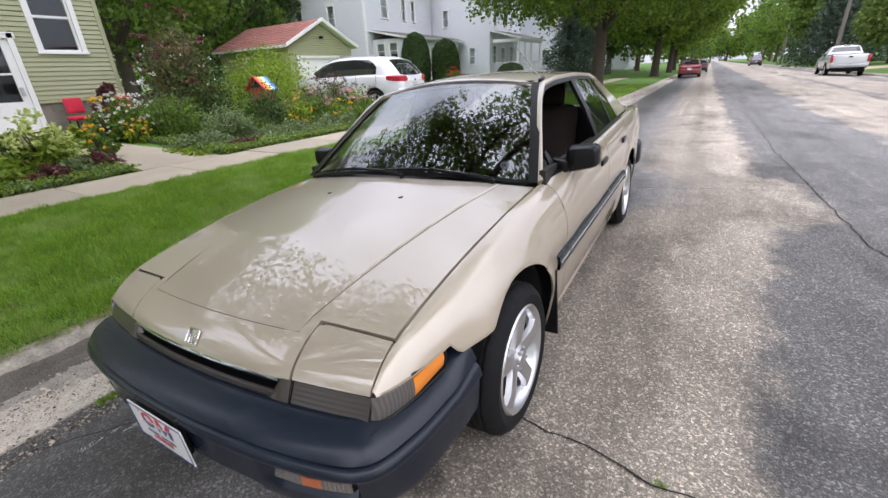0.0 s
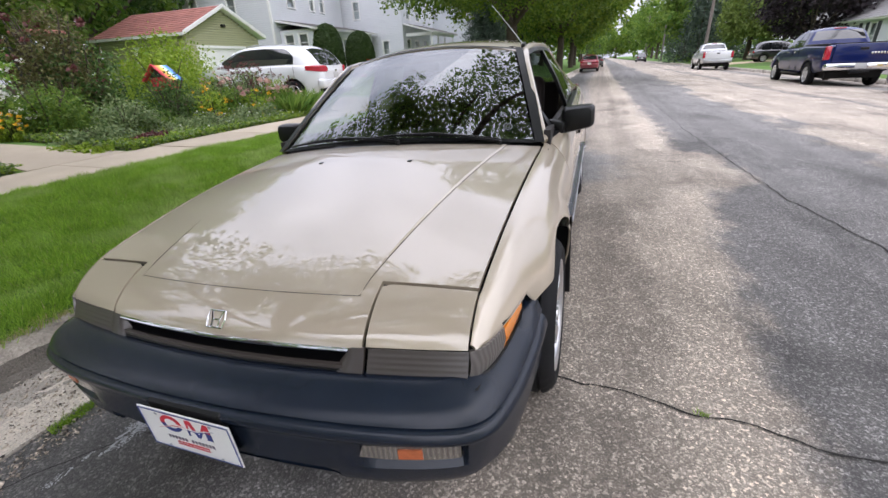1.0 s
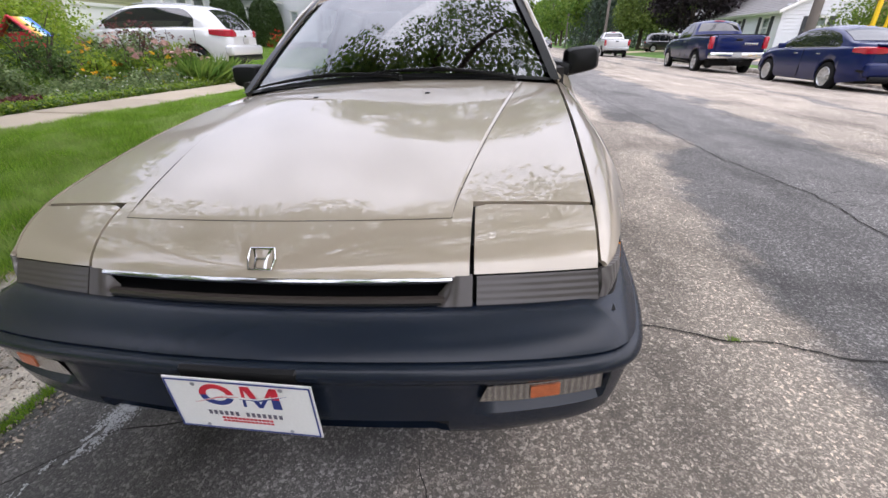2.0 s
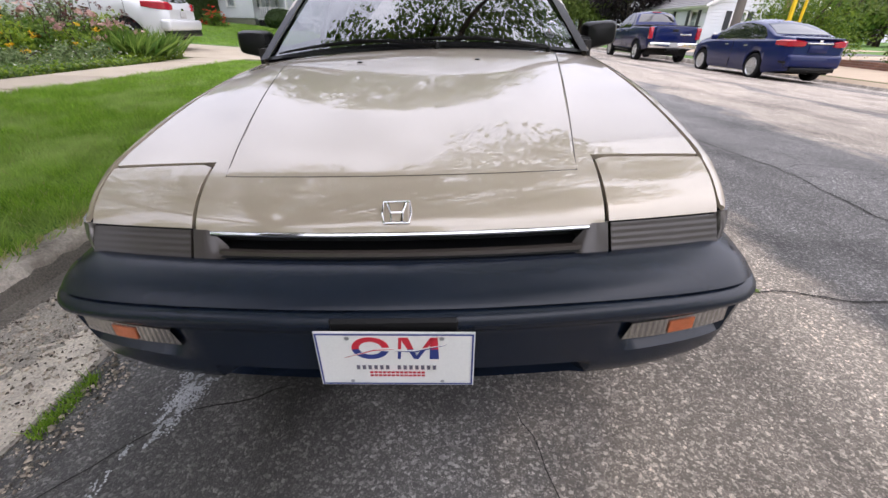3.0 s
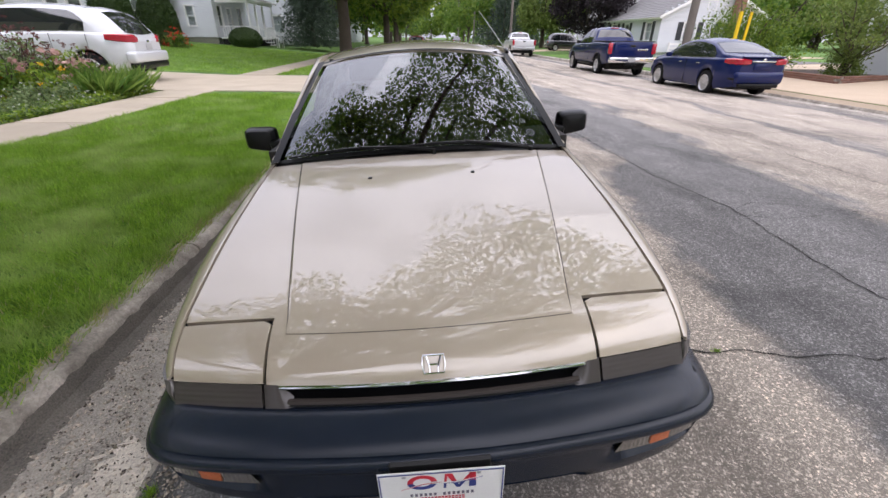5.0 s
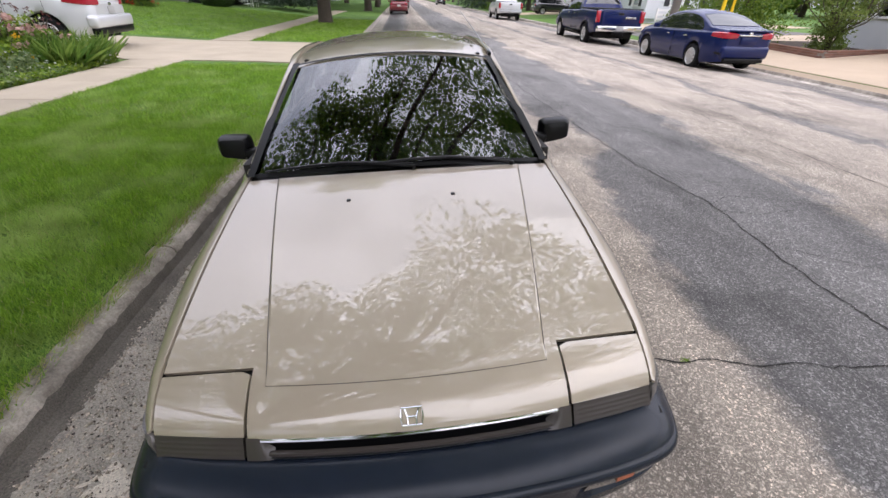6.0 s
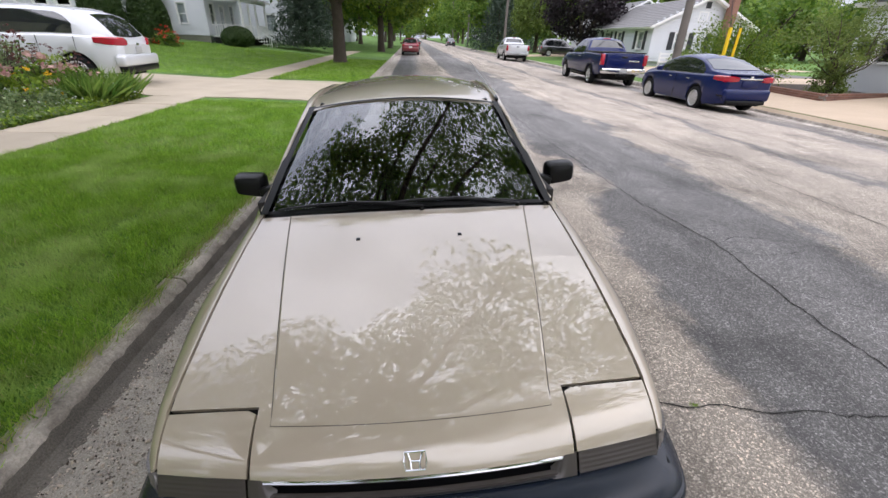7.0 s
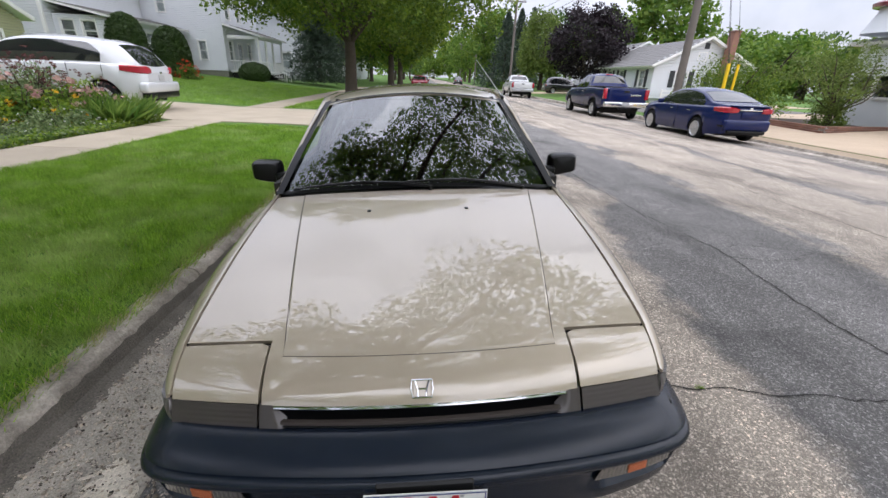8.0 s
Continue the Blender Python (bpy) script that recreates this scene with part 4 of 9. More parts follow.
for side in (1, -1):
    bm = bmesh.new()
    grid(bm, [[(side * x, y, z) for x, y, z in row] for row in band(0.449, 0.69, 0.512, 0.571, 0.004, 14, 5, 0.020)])
    outward(bm, (0, 0.4, 0.55))
    solid(part("headlight_lens", bm, M_GREYLENS, car, "smoked ribbed lens below the headlight cover"), 0.01)
    bm = bmesh.new()
    rows = band(0.370, 0.4405, 0.514, 0.576, 0.002, 6, 0, 0.021)
    rows = [[(x, y, 0.516 + (z - 0.516) * min(1, 0.3 + 0.7 * k / 3)) for x, y, z in row] for k, row in enumerate(rows)]
    grid(bm, [[(side * x, y, z) for x, y, z in row] for row in rows])
    outward(bm, (0, 0.4, 0.55))
    solid(part("grille_end", bm, M_GREYLENS, car, "smoked end piece of the grille"), 0.01)
    # corner lamp: clear front, amber reflector behind
    corner = [(0.694, 0.036), (0.713, 0.046), (0.730, 0.068), (0.743, 0.10), (0.752, 0.138), (0.759, 0.175), (0.765, 0.215), (0.771, 0.260)]
    bm = bmesh.new()
    rows = []
    for k, (x, y) in enumerate(corner[:5]):
        zt = 0.577 + 0.006 * k / 4
        zb = 0.508 + 0.002 * k
        rows.append([(side * (x - 0.004), y - 0.016 * max(1 - k / 3, 0), zb), (side * (x + 0.003), y - 0.009 * max(1 - k / 3, 0), (zb + zt) / 2), (side * x, y, zt)])
    grid(bm, rows)
    outward(bm, (0, 0.4, 0.55))
    lamp = solid(part("corner_lamp", bm, M_CLEARLENS, car, "clear corner lamp wrapping the fender"), 0.012)
    bm = bmesh.new()
    rows = []
    for k, (x, y) in enumerate(corner[4:]):
        zt = 0.579 + 0.014 * k / 3
        zb = 0.523 + 0.007 * k
        rows.append([(side * (x - 0.002), y, zb), (side * (x + 0.004), y, (zb + zt) / 2), (side * (x + 0.001), y, zt)])
    grid(bm, rows)
    outward(bm, (0, 0.4, 0.55))
    solid(part("side_reflector", bm, M_AMBER, car, "amber side reflector"), 0.012)
    bm = bmesh.new()
    rows = []
    for k, (x, y) in enumerate(corner):
        zb = 0.506 + 0.004 * k
        zt = 0.573 + 0.025 * k / 7
        rows.append([(side * (x - 0.014), y + 0.004, zb - 0.012), (side * (x - 0.010), y + 0.006, zt)])
    rows.append([(side * 0.766, 0.284, 0.528), (side * 0.768, 0.284, 0.601)])
    grid(bm, rows)
    outward(bm, (0, 0.4, 0.55))
    solid(part("lamp_surround", bm, M_BLACK, car, "black surround of the corner lamp"), 0.01)
    rim_top = [(side * (x - 0.006 + 0.006 * (k - 4) / 3), y, 0.581 + 0.0165 * k / 7) for k, (x, y) in enumerate(corner) if k > 3]
    rim_low = [(side * (x - 0.003), y - 0.012 * max(1 - k / 3, 0), 0.504 + 0.0035 * k) for k, (x, y) in enumerate(corner)]
    bm = bmesh.new()
    tube(bm, rim_top + [(side * 0.772, 0.268, 0.592), (side * 0.771, 0.269, 0.556)] + rim_low[::-1], 0.005, 6)
    part("lamp_rim", bm, M_BLACK, car, "black rubber rim of the corner lamp")

bm = bmesh.new()
rows = []
for k in range(31):
    x = -0.40 + 0.80 * k / 30
    y = bow(x)
    rows.append([(x, y + 0.003, 0.5730), (x, y - 0.0045, 0.5712), (x, y - 0.0065, 0.5680), (x, y - 0.0060, 0.5640), (x, y + 0.001, 0.5615)])
grid(bm, rows)
outward(bm, (0, 0.4, 0.5))
part("chrome_lip", bm, M_CHROME, car, "thin chrome lip under the hood")
bm = bmesh.new()
rows = []
for k in range(31):
    x = -0.384 + 0.768 * k / 30
    y = bow(x)
    rows.append([(x, y + 0.05, 0.556), (x, y + 0.05, 0.532), (x, y - 0.012, 0.530), (x, y - 0.024, 0.522), (x, y - 0.02, 0.51)])
grid(bm, rows)
outward(bm, (0, 0.4, 0.5))
part("grille_slot", bm, M_BLACK, car, "black slot of the grille", angle=25)
bm = bmesh.new()
rows = []
for k in range(31):
    x = -0.384 + 0.768 * k / 30
    y = bow(x) - 0.018
    rows.append([(x, y + 0.01, 0.535), (x, y, 0.533), (x, y - 0.002, 0.524), (x, y + 0.008, 0.521)])
grid(bm, rows)
outward(bm, (0, 0.4, 0.5))
part("grille_bar", bm, M_GREYLENS, car, "dark grey bar of the grille")
bm = bmesh.new()
rows = []
for k in range(41):
    x = -0.72 + 1.44 * k / 40
    rows.append([(x, bow(x) - 0.05, 0.508), (x, bow(x) + 0.12, 0.512)])
grid(bm, rows)
part("nose_panel", bm, M_DARK, car, "dark panel behind the grille and lamps")
bm = bmesh.new()
rows = []
for k in range(41):
    x = -0.72 + 1.44 * k / 40
    rows.append([(x, bow(x) + 0.035, 0.50), (x, bow(x) + 0.05, 0.575)])
grid(bm, rows)
part("nose_backing", bm, M_DARK, car)

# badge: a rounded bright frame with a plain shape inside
badge = part("badge", box(bmesh.new(), (0, -0.004, 0.607), (0.05, 0.004, 0.044), (-40, 0, 0), 0.0015), M_PAINT, car, "bright badge frame on the nose")
bm = bmesh.new()
tilt = pose(0, -0.006, 0.607, -40, 0, 0)
ring = [(-0.026, -0.022), (0.026, -0.022), (0.030, 0.0), (0.027, 0.023), (-0.027, 0.023), (-0.030, 0.0)]
tube(bm, [tilt @ Vector((x, -0.003, z)) for x, z in ring + ring[:2]], 0.0026, 6)
part("badge_frame", bm, M_CHROME, badge)
bm = bmesh.new()
for sx in (-1, 1):
    tube(bm, [tilt @ Vector((sx * 0.011, -0.003, -0.020)), tilt @ Vector((sx * 0.012, -0.003, 0)), tilt @ Vector((sx * 0.019, -0.003, 0.021))], 0.0028, 6)
tube(bm, [tilt @ Vector((-0.012, -0.003, 0.0)), tilt @ Vector((0.012, -0.003, 0.0))], 0.0028, 6)
part("badge_shape", bm, M_CHROME, badge)

# plate and holder
PL = pose(0.0, -0.184, 0.374, 2, 1.2, 0)
plate = part("plate_holder", box(bmesh.new(), (0.0, -0.168, 0.392), (0.25, 0.018, 0.14), (0, 0, 0), 0.006), M_BLACK, car, "black plate holder on the bumper")
bm = bmesh.new()
box(bm, (0, 0, 0), (0.305, 0.003, 0.138), (0, 0, 0), 0.0)
bmesh.ops.transform(bm, matrix=PL, verts=bm.verts)
board = part("plate", bm, M_PLATE, plate, "white dealer plate with a red and blue mark", smooth=False)


def on_plate(name, material, pieces, lift=0.0025):
    for outline in pieces:
        bm = bmesh.new()
        vs = [bm.verts.new(PL @ Vector((x, -lift, z * 0.9))) for x, z in outline]
        bm.faces.new(vs)
        outward(bm, (0, 1, 0.4))
        solid(part(name, bm, material, board, smooth=False), 0.0008, 1)


def ring_piece(cx, cz, r0, r1, a0, a1, n=14, sq=0.85):
    out = [(cx + r1 * math.cos(radians(a0 + (a1 - a0) * k / n)), cz + sq * r1 * math.sin(radians(a0 + (a1 - a0) * k / n))) for k in range(n + 1)]
    return out + [(cx + r0 * math.cos(radians(a1 + (a0 - a1) * k / n)), cz + sq * r0 * math.sin(radians(a1 + (a0 - a1) * k / n))) for k in range(n + 1)]


def bar(x0, x1, z0, z1):
    return [(x0, z0), (x1, z0), (x1, z1), (x0, z1)]


on_plate("plate_border", M_NAVY, [bar(-0.150, 0.150, 0.070, 0.0735), bar(-0.150, 0.150, -0.0735, -0.070), bar(-0.150, -0.147, -0.070, 0.070), bar(0.147, 0.150, -0.070, 0.070)])
ZIG = [((0.004, 0.004), (0.010, 0.004), (0.014, 0.064), (0.008, 0.064)), ((0.036, 0.004), (0.044, 0.004), (0.026, 0.064), (0.010, 0.064)),
       ((0.036, 0.004), (0.044, 0.004), (0.078, 0.064), (0.068, 0.064)), ((0.066, 0.004), (0.084, 0.004), (0.082, 0.064), (0.068, 0.064))]


def cut(quad, lo, hi):
    """The part of an upright stroke between two heights."""
    (xa, za), (xb, _), (xc, zc), (xd, _) = quad
    left, right = (lambda z: xa + (xd - xa) * (z - za) / (zc - za)), (lambda z: xb + (xc - xb) * (z - za) / (zc - za))
    return [(left(lo), lo), (right(lo), lo), (right(hi), hi), (left(hi), hi)]


on_plate("red_mark", M_RED, [ring_piece(-0.047, 0.034, 0.022, 0.036, 5, 185)] + [cut(q, 0.032, 0.064) for q in ZIG])
on_plate("blue_mark", M_NAVY, [ring_piece(-0.047, 0.034, 0.022, 0.036, 185, 355)] + [cut(q, 0.004, 0.032) for q in ZIG])
on_plate("swoosh", M_PLATE, [[(-0.095, 0.010), (-0.03, 0.036), (0.03, 0.030), (0.098, 0.046), (0.03, 0.025), (-0.03, 0.028)]], 0.0033)
on_plate("swoosh", M_RED, [[(-0.098, 0.008), (-0.04, 0.031), (0.0, 0.033), (-0.04, 0.0285)]], 0.0038)
on_plate("swoosh", M_NAVY, [[(0.0, 0.0275), (0.04, 0.0275), (0.10, 0.046), (0.04, 0.0245)]], 0.0038)
on_plate("name_bar", M_GREYPRINT, [bar(x, x + 0.0065, -0.0275, -0.0160) for x in [-0.078 + 0.0115 * k for k in range(14)] if abs(x + 0.0092) > 0.004])
on_plate("small_print", M_RED, [bar(x, x + 0.0065, -0.0395, -0.0345) for x in [-0.053 + 0.0085 * k for k in range(13)]] + [bar(x, x + 0.0065, -0.0485, -0.0440) for x in [-0.053 + 0.0085 * k for k in range(13)]])
on_plate("plate_bolt", M_STEEL, [ring_piece(sx, 0.061, 0.0, 0.005, 0, 360, 10, 1) for sx in (-0.09, 0.09)] + [ring_piece(sx, -0.064, 0.0, 0.004, 0, 360, 10, 1) for sx in (-0.09, 0.09)])

# windscreen and glass
def screen_point(u, v):
    """u across, v from the base up."""
    b0 = Vector((0.722 * u, cowl(0.722 * u) + 0.002, 0.876 - 0.050 * u * u))
    t0 = Vector((0.53 * u, 1.735 + 0.085 * u * u, 1.294 - 0.054 * u * u))
    p = b0.lerp(t0, v)
    p.z += 0.02 * math.sin(math.pi * v) * (1 - 0.3 * u * u)
    return p


bm = bmesh.new()
grid(bm, [[screen_point(-0.97 + 1.94 * i / 24, 0.015 + 0.95 * j / 14) for i in range(25)] for j in range(15)])
outward(bm, (0, 2.2, 0.6))
ws = solid(part("windscreen", bm, M_GLASS, car, "raked windscreen reflecting trees and sky"), 0.005)
bm = bmesh.new()
for side in (-1, 1):
    grid(bm, [[screen_point(side * (0.955 + (0.055 + 0.037 * j / 14) * i / 2), j / 14) + Vector((0, -0.006, 0.011)) for i in range(3)] for j in range(15)])
for v0, v1 in ((0.0, 0.026), (0.982, 1.0)):
    grid(bm, [[screen_point(-0.97 + 1.94 * i / 24, v0 + (v1 - v0) * j / 2) + Vector((0, -0.002, 0.004)) for i in range(25)] for j in range(3)])
outward(bm, (0, 2.2, 0.6))
part("windscreen_seal", bm, M_BLACK, car, "black rubber seal round the windscreen")
bm = bmesh.new()
rows = []
for k in range(25):
    x = -0.715 + 1.43 * k / 24
    rows.append([(x, cowl(x) - 0.02, deck(x, cowl(x)) - 0.02), (x, cowl(x) + 0.03, deck(x, cowl(x)) - 0.012), (x, cowl(x) + 0.10, 0.85)])
grid(bm, rows)
outward(bm, (0, 1, 0))
part("cowl_vent", bm, M_BLACK, car, "black cowl below the windscreen")

# wipers
for x0, x1 in ((0.06, -0.62), (0.52, -0.10)):
    bm = bmesh.new()
    pts = [screen_point((x0 + (x1 - x0) * k / 10) / 0.70, 0.014 + 0.030 * math.sin(k / 10 * 2.6)) + Vector((0, -0.010, 0.010)) for k in range(11)]
    tube(bm, pts, [0.004 + 0.004 * math.sin(math.pi * k / 10) for k in range(11)], 6)
    wiper = part("wiper", bm, M_BLACK, car, "black wiper resting on the windscreen")
    bm = bmesh.new()
    a, b_ = screen_point(x0 / 0.70, 0.0) + Vector((0, -0.012, 0.008)), pts[5] + Vector((0, -0.004, 0.006))
    tube(bm, [a, a.lerp(b_, 0.5) + Vector((0, 0, 0.004)), b_], 0.007, 6)
    cyl(bm, a + Vector((0, 0, -0.02)), a + Vector((0, 0, 0.004)), 0.011, seg=10)
    part("wiper_arm", bm, M_BLACK, wiper)
both("washer_nozzle", lambda bm: box(bm, (0.217, 0.885, deck(0.217, 0.885) + 0.003), (0.018, 0.022, 0.012), (0, 0, 0), 0.004, 2), M_BLACK, car, "small black washer nozzle")
# round stickers inside the glass
for u, v, r in ((0.80, 0.13, 0.022), (0.775, 0.23, 0.015)):
    bm = bmesh.new()
    c = screen_point(u, v)
    nrm = (screen_point(u + 0.02, v) - c).cross(screen_point(u, v + 0.02) - c).normalized()
    e1 = (screen_point(u + 0.02, v) - c).normalized()
    e2 = nrm.cross(e1)
    for r0, r1 in ((r * 0.78, r), (r * 0.35, r * 0.5)):
        ringv = [[c + nrm * 0.003 + (e1 * math.cos(a) + e2 * math.sin(a)) * q for a in [2 * math.pi * k / 20 for k in range(20)]] for q in (r0, r1)]
        grid(bm, ringv, closed=True)
    part("round_sticker", bm, M_STICKER, car, "small round grey sticker on the windscreen")

# roof, pillars, side glass
z_roof = curve([1.72, 1.85, 2.1, 2.5, 2.9, 3.16], [1.292, 1.314, 1.332, 1.336, 1.322, 1.298])
w_roof = curve([1.72, 1.82, 2.2, 2.9, 3.16], [0.53, 0.545, 0.565, 0.555, 0.535])


def roof_point(u, y):
    w = w_roof(y)
    yy = y + (0.085 * u * u if y < 1.9 else 0.085 * u * u * max(0, 1 - (y - 1.9) / 0.4))
    return (w * u, yy, z_roof(y) - 0.050 * u * u - 0.02 * u**6)


bm = bmesh.new()
rows = [[roof_point(-1 + 2 * i / 24, y) for i in range(25)] for y in np.linspace(1.742, 3.14, 28)]
# the front edge rolls down to the glass
for back_, drop_ in ((0.006, 0.0025), (0.011, 0.007), (0.014, 0.013)):
    rows.insert(0, [(x, y - back_, z - drop_) for x, y, z in (roof_point(-1 + 2 * i / 24, 1.742) for i in range(25))])
grid(bm, rows)
outward(bm, (0, 2.4, 0.5))
solid(part("roof", bm, M_PAINT, car, "champagne roof with bird droppings near the edge"), 0.02)
for k in range(13):
    bm = bmesh.new()
    x, y, r = 0.40 + rnd.uniform(-0.12, 0.12), 2.1 + rnd.uniform(-0.14, 0.25), rnd.uniform(0.006, 0.02)
    u = x / w_roof(y)
    c = Vector(roof_point(u, y)) + Vector((0, 0, 0.0035))
    bm.faces.new([bm.verts.new(c + Vector((r * math.cos(a) * rnd.uniform(0.6, 1.3), 1.6 * r * math.sin(a) * rnd.uniform(0.6, 1.3), -0.1 * r * math.cos(a)))) for a in [2 * math.pi * q / 9 for q in range(9)]])
    part("bird_dropping", bm, M_PLATE, car, "white bird dropping on the roof", smooth=False)
RAIL = [(0.738, 1.275, 0.836), (0.70, 1.39, 0.925), (0.650, 1.54, 1.05), (0.60, 1.70, 1.165), (0.575, 1.83, 1.235), (0.590, 2.0, 1.262), (0.598, 2.4, 1.272), (0.590, 2.85, 1.258), (0.572, 3.16, 1.222), (0.62, 3.38, 1.10), (0.70, 3.62, 0.96)]


def rail(bm):
    inner = [(0.716, 1.225, 0.836), (0.675, 1.355, 0.935), (0.622, 1.51, 1.062), (0.572, 1.675, 1.18), (0.534, 1.815, 1.252), (0.545, 2.0, 1.272), (0.562, 2.4, 1.282), (0.555, 2.85, 1.27), (0.535, 3.14, 1.243), (0.60, 3.40, 1.10), (0.67, 3.65, 0.955)]
    rows = []
    for i in range(len(RAIL)):
        a, b_ = Vector(inner[i]), Vector(RAIL[i])
        if i < 5:
            a = a.lerp(b_, 0.30)
        d = b_ - a
        rows.append([a, a + d * 0.35 + Vector((0.004, 0, 0.008)), a + d * 0.75 + Vector((0.006, 0, 0.006)), b_, b_ + Vector((-0.012, 0, -0.02))])
    grid(bm, rows)


both("roof_rail", rail, M_PAINT, car, "champagne windscreen pillar and roof rail", 0.02, (0, 2.3, 0.9), 60)
both("rear_pillar", lambda bm: grid(bm, [[Vector((0.575, 3.11, 1.235)).lerp(Vector((0.752, 3.16, 0.925)), k / 6), Vector((0.555, 3.22, 1.235)).lerp(Vector((0.745, 3.68, 0.930)), k / 6), Vector((0.50, 3.20, 1.25)).lerp(Vector((0.635, 3.72, 0.960)), k / 6)] for k in range(7)]), M_PAINT, car, "champagne rear pillar", 0.015, (0, 2.6, 0.9))


def window_sheet(y0, y1, z_low, pts_top):
    def make(bm):
        rows = []
        for k in range(9):
            t = k / 8
            yb = y0[0] + (y1[0] - y0[0]) * t
            yt = y0[1] + (y1[1] - y0[1]) * t
            lo = Vector((body_top(yb)[0] - 0.012, yb, belt(yb) - 0.02))
            zt, xt = pts_top(yt)
            rows.append([lo, lo.lerp(Vector((xt, yt, zt)), 0.5) + Vector((0.012, 0, 0)), Vector((xt, yt, zt))])
        grid(bm, rows)
    return make


top_edge_z = curve([p[1] for p in RAIL], [p[2] - 0.012 for p in RAIL])
top_edge_x = curve([p[1] for p in RAIL], [p[0] - 0.012 for p in RAIL])
te = lambda y: (top_edge_z(y), top_edge_x(y))
both("rear_window", window_sheet((2.39, 2.37), (2.86, 2.80), 0, te), M_GLASS, car, "rear door glass reflecting the sky", 0.004, (0, 2.5, 1.0))
both("quarter_window", window_sheet((2.91, 2.84), (3.14, 3.10), 0, te), M_GLASS, car, "small fixed quarter glass", 0.004, (0, 2.5, 1.0))
for a, b_ in (((2.31, 2.29), (2.39, 2.37)), ((2.86, 2.80), (2.91, 2.84)), ((3.14, 3.10), (3.19, 3.14))):
    both("window_post", window_sheet(a, b_, 0, te), M_BLACK, car, "black window post", 0.02, (0, 2.5, 1.0))
both("window_frame", lambda bm: grid(bm, [[Vector((top_edge_x(y) + 0.004, y, top_edge_z(y) + 0.004)), Vector((top_edge_x(y) + 0.012, y, top_edge_z(y) - 0.022)), Vector((top_edge_x(y), y, top_edge_z(y) - 0.03))] for y in np.linspace(1.33, 3.15, 30)]), M_BLACK, car, "black window frame", 0.008, (0, 2.3, 1.1))
both("belt_moulding", lambda bm: grid(bm, [[(body_top(y)[0] - 0.015, y, belt(y) + 0.006), (body_top(y)[0] + 0.006, y, belt(y) + 0.006), (body_top(y)[0] + 0.012, y, belt(y) - 0.006)] for y in np.linspace(1.36, 3.14, 20)]), M_BLACK, car, "black moulding along the window sill", 0.008, (0, 2.3, 0.5))
both("door_corner_trim", lambda bm: grid(bm, [[Vector((0.744, 1.40, 0.849)).lerp(Vector((0.699, 1.43, 0.930)), k / 4), Vector((0.756, 1.45, 0.855)).lerp(Vector((0.696, 1.45, 0.945)), k / 4)] for k in range(5)]), M_BLACK, car, "black trim at the mirror's foot", 0.012, (0, 1.6, 0.8))


# mirrors
def mirror_housing(bm):
    rows = []
    for k, (y, w, h) in enumerate([(1.465, 0.45, 0.5), (1.473, 0.80, 0.82), (1.49, 0.95, 0.95), (1.525, 1, 1), (1.553, 1, 1), (1.558, 0.97, 0.97)]):
        cx, cz = 0.856, 0.890
        ring = []
        for q in range(20):
            a = 2 * math.pi * q / 20
            c, s = math.cos(a), math.sin(a)
            sx = math.copysign(abs(c) ** 0.36, c) * 0.079 * w
            sz = math.copysign(abs(s) ** 0.36, s) * 0.066 * h * (1 if s > 0 else 1 - 2.6 * (sx + 0.079))
            ring.append((cx + sx, y - 0.075 * (sx - 0.079), cz + sz + 0.05 * sx))
        rows.append(ring)
    vs = grid(bm, rows, closed=True)
    bm.faces.new(vs[0][::-1])
    bm.faces.new(vs[-1])
    outward(bm, (0.856, 1.51, 0.888))
    box(bm, (0.758, 1.487, 0.866), (0.09, 0.05, 0.06), (0, 10, -10), 0.014, 2)


both("door_mirror", mirror_housing, M_BLACK, car, "black door mirror")
both("door_handle", lambda bm: box(bm, (0.848, 2.16, 0.755), (0.014, 0.16, 0.034), (0, 0, 0), 0.005, 2), M_BLACK, car, "black door handle")
both("door_handle", lambda bm: box(bm, (0.848, 2.92, 0.775), (0.014, 0.14, 0.034), (0, 0, 0), 0.005, 2), M_BLACK, car, "black door handle")

# aerial at the top of the pillar
bm = bmesh.new()
a = Vector((0.545, 1.86, 1.262))
box(bm, a, (0.02, 0.07, 0.02), (12, 0, 0), 0.006, 2)
aerial = part("aerial_base", bm, M_BLACK, car, "small aerial foot on the roof edge")
bm = bmesh.new()
tube(bm, [a, a + Vector((-0.08, -0.01, 0.105)), a + Vector((-0.165, -0.02, 0.21))], [0.003, 0.0025, 0.0016], 6)
part("aerial_rod", bm, M_STEEL, aerial, "thin steel aerial rod")

# tail: boot lid, rear glass, tail panel, rear bumper
bm = bmesh.new()
grid(bm, [[(-0.70 + 1.4 * i / 14, y, 0.955 - 0.03 * ((-0.70 + 1.4 * i / 14) / 0.7) ** 2 - 0.05 * max((y - 4.1) / 0.28, 0) ** 2) for i in range(15)] for y in np.linspace(3.68, 4.37, 12)])
outward(bm, (0, 3.9, 0))
solid(part("boot_lid", bm, M_PAINT, car, "champagne boot lid"), 0.02)
bm = bmesh.new()
grid(bm, [[((0.52 + 0.13 * j / 6) * (-1 + 2 * i / 12), 3.15 + 0.54 * j / 6 - 0.02 * (-1 + 2 * i / 12) ** 2, 1.285 - 0.325 * j / 6 - 0.045 * (-1 + 2 * i / 12) ** 2) for i in range(13)] for j in range(7)])
outward(bm, (0, 2.6, 0.8))
solid(part("rear_screen", bm, M_GLASS, car, "sloping rear window"), 0.004)
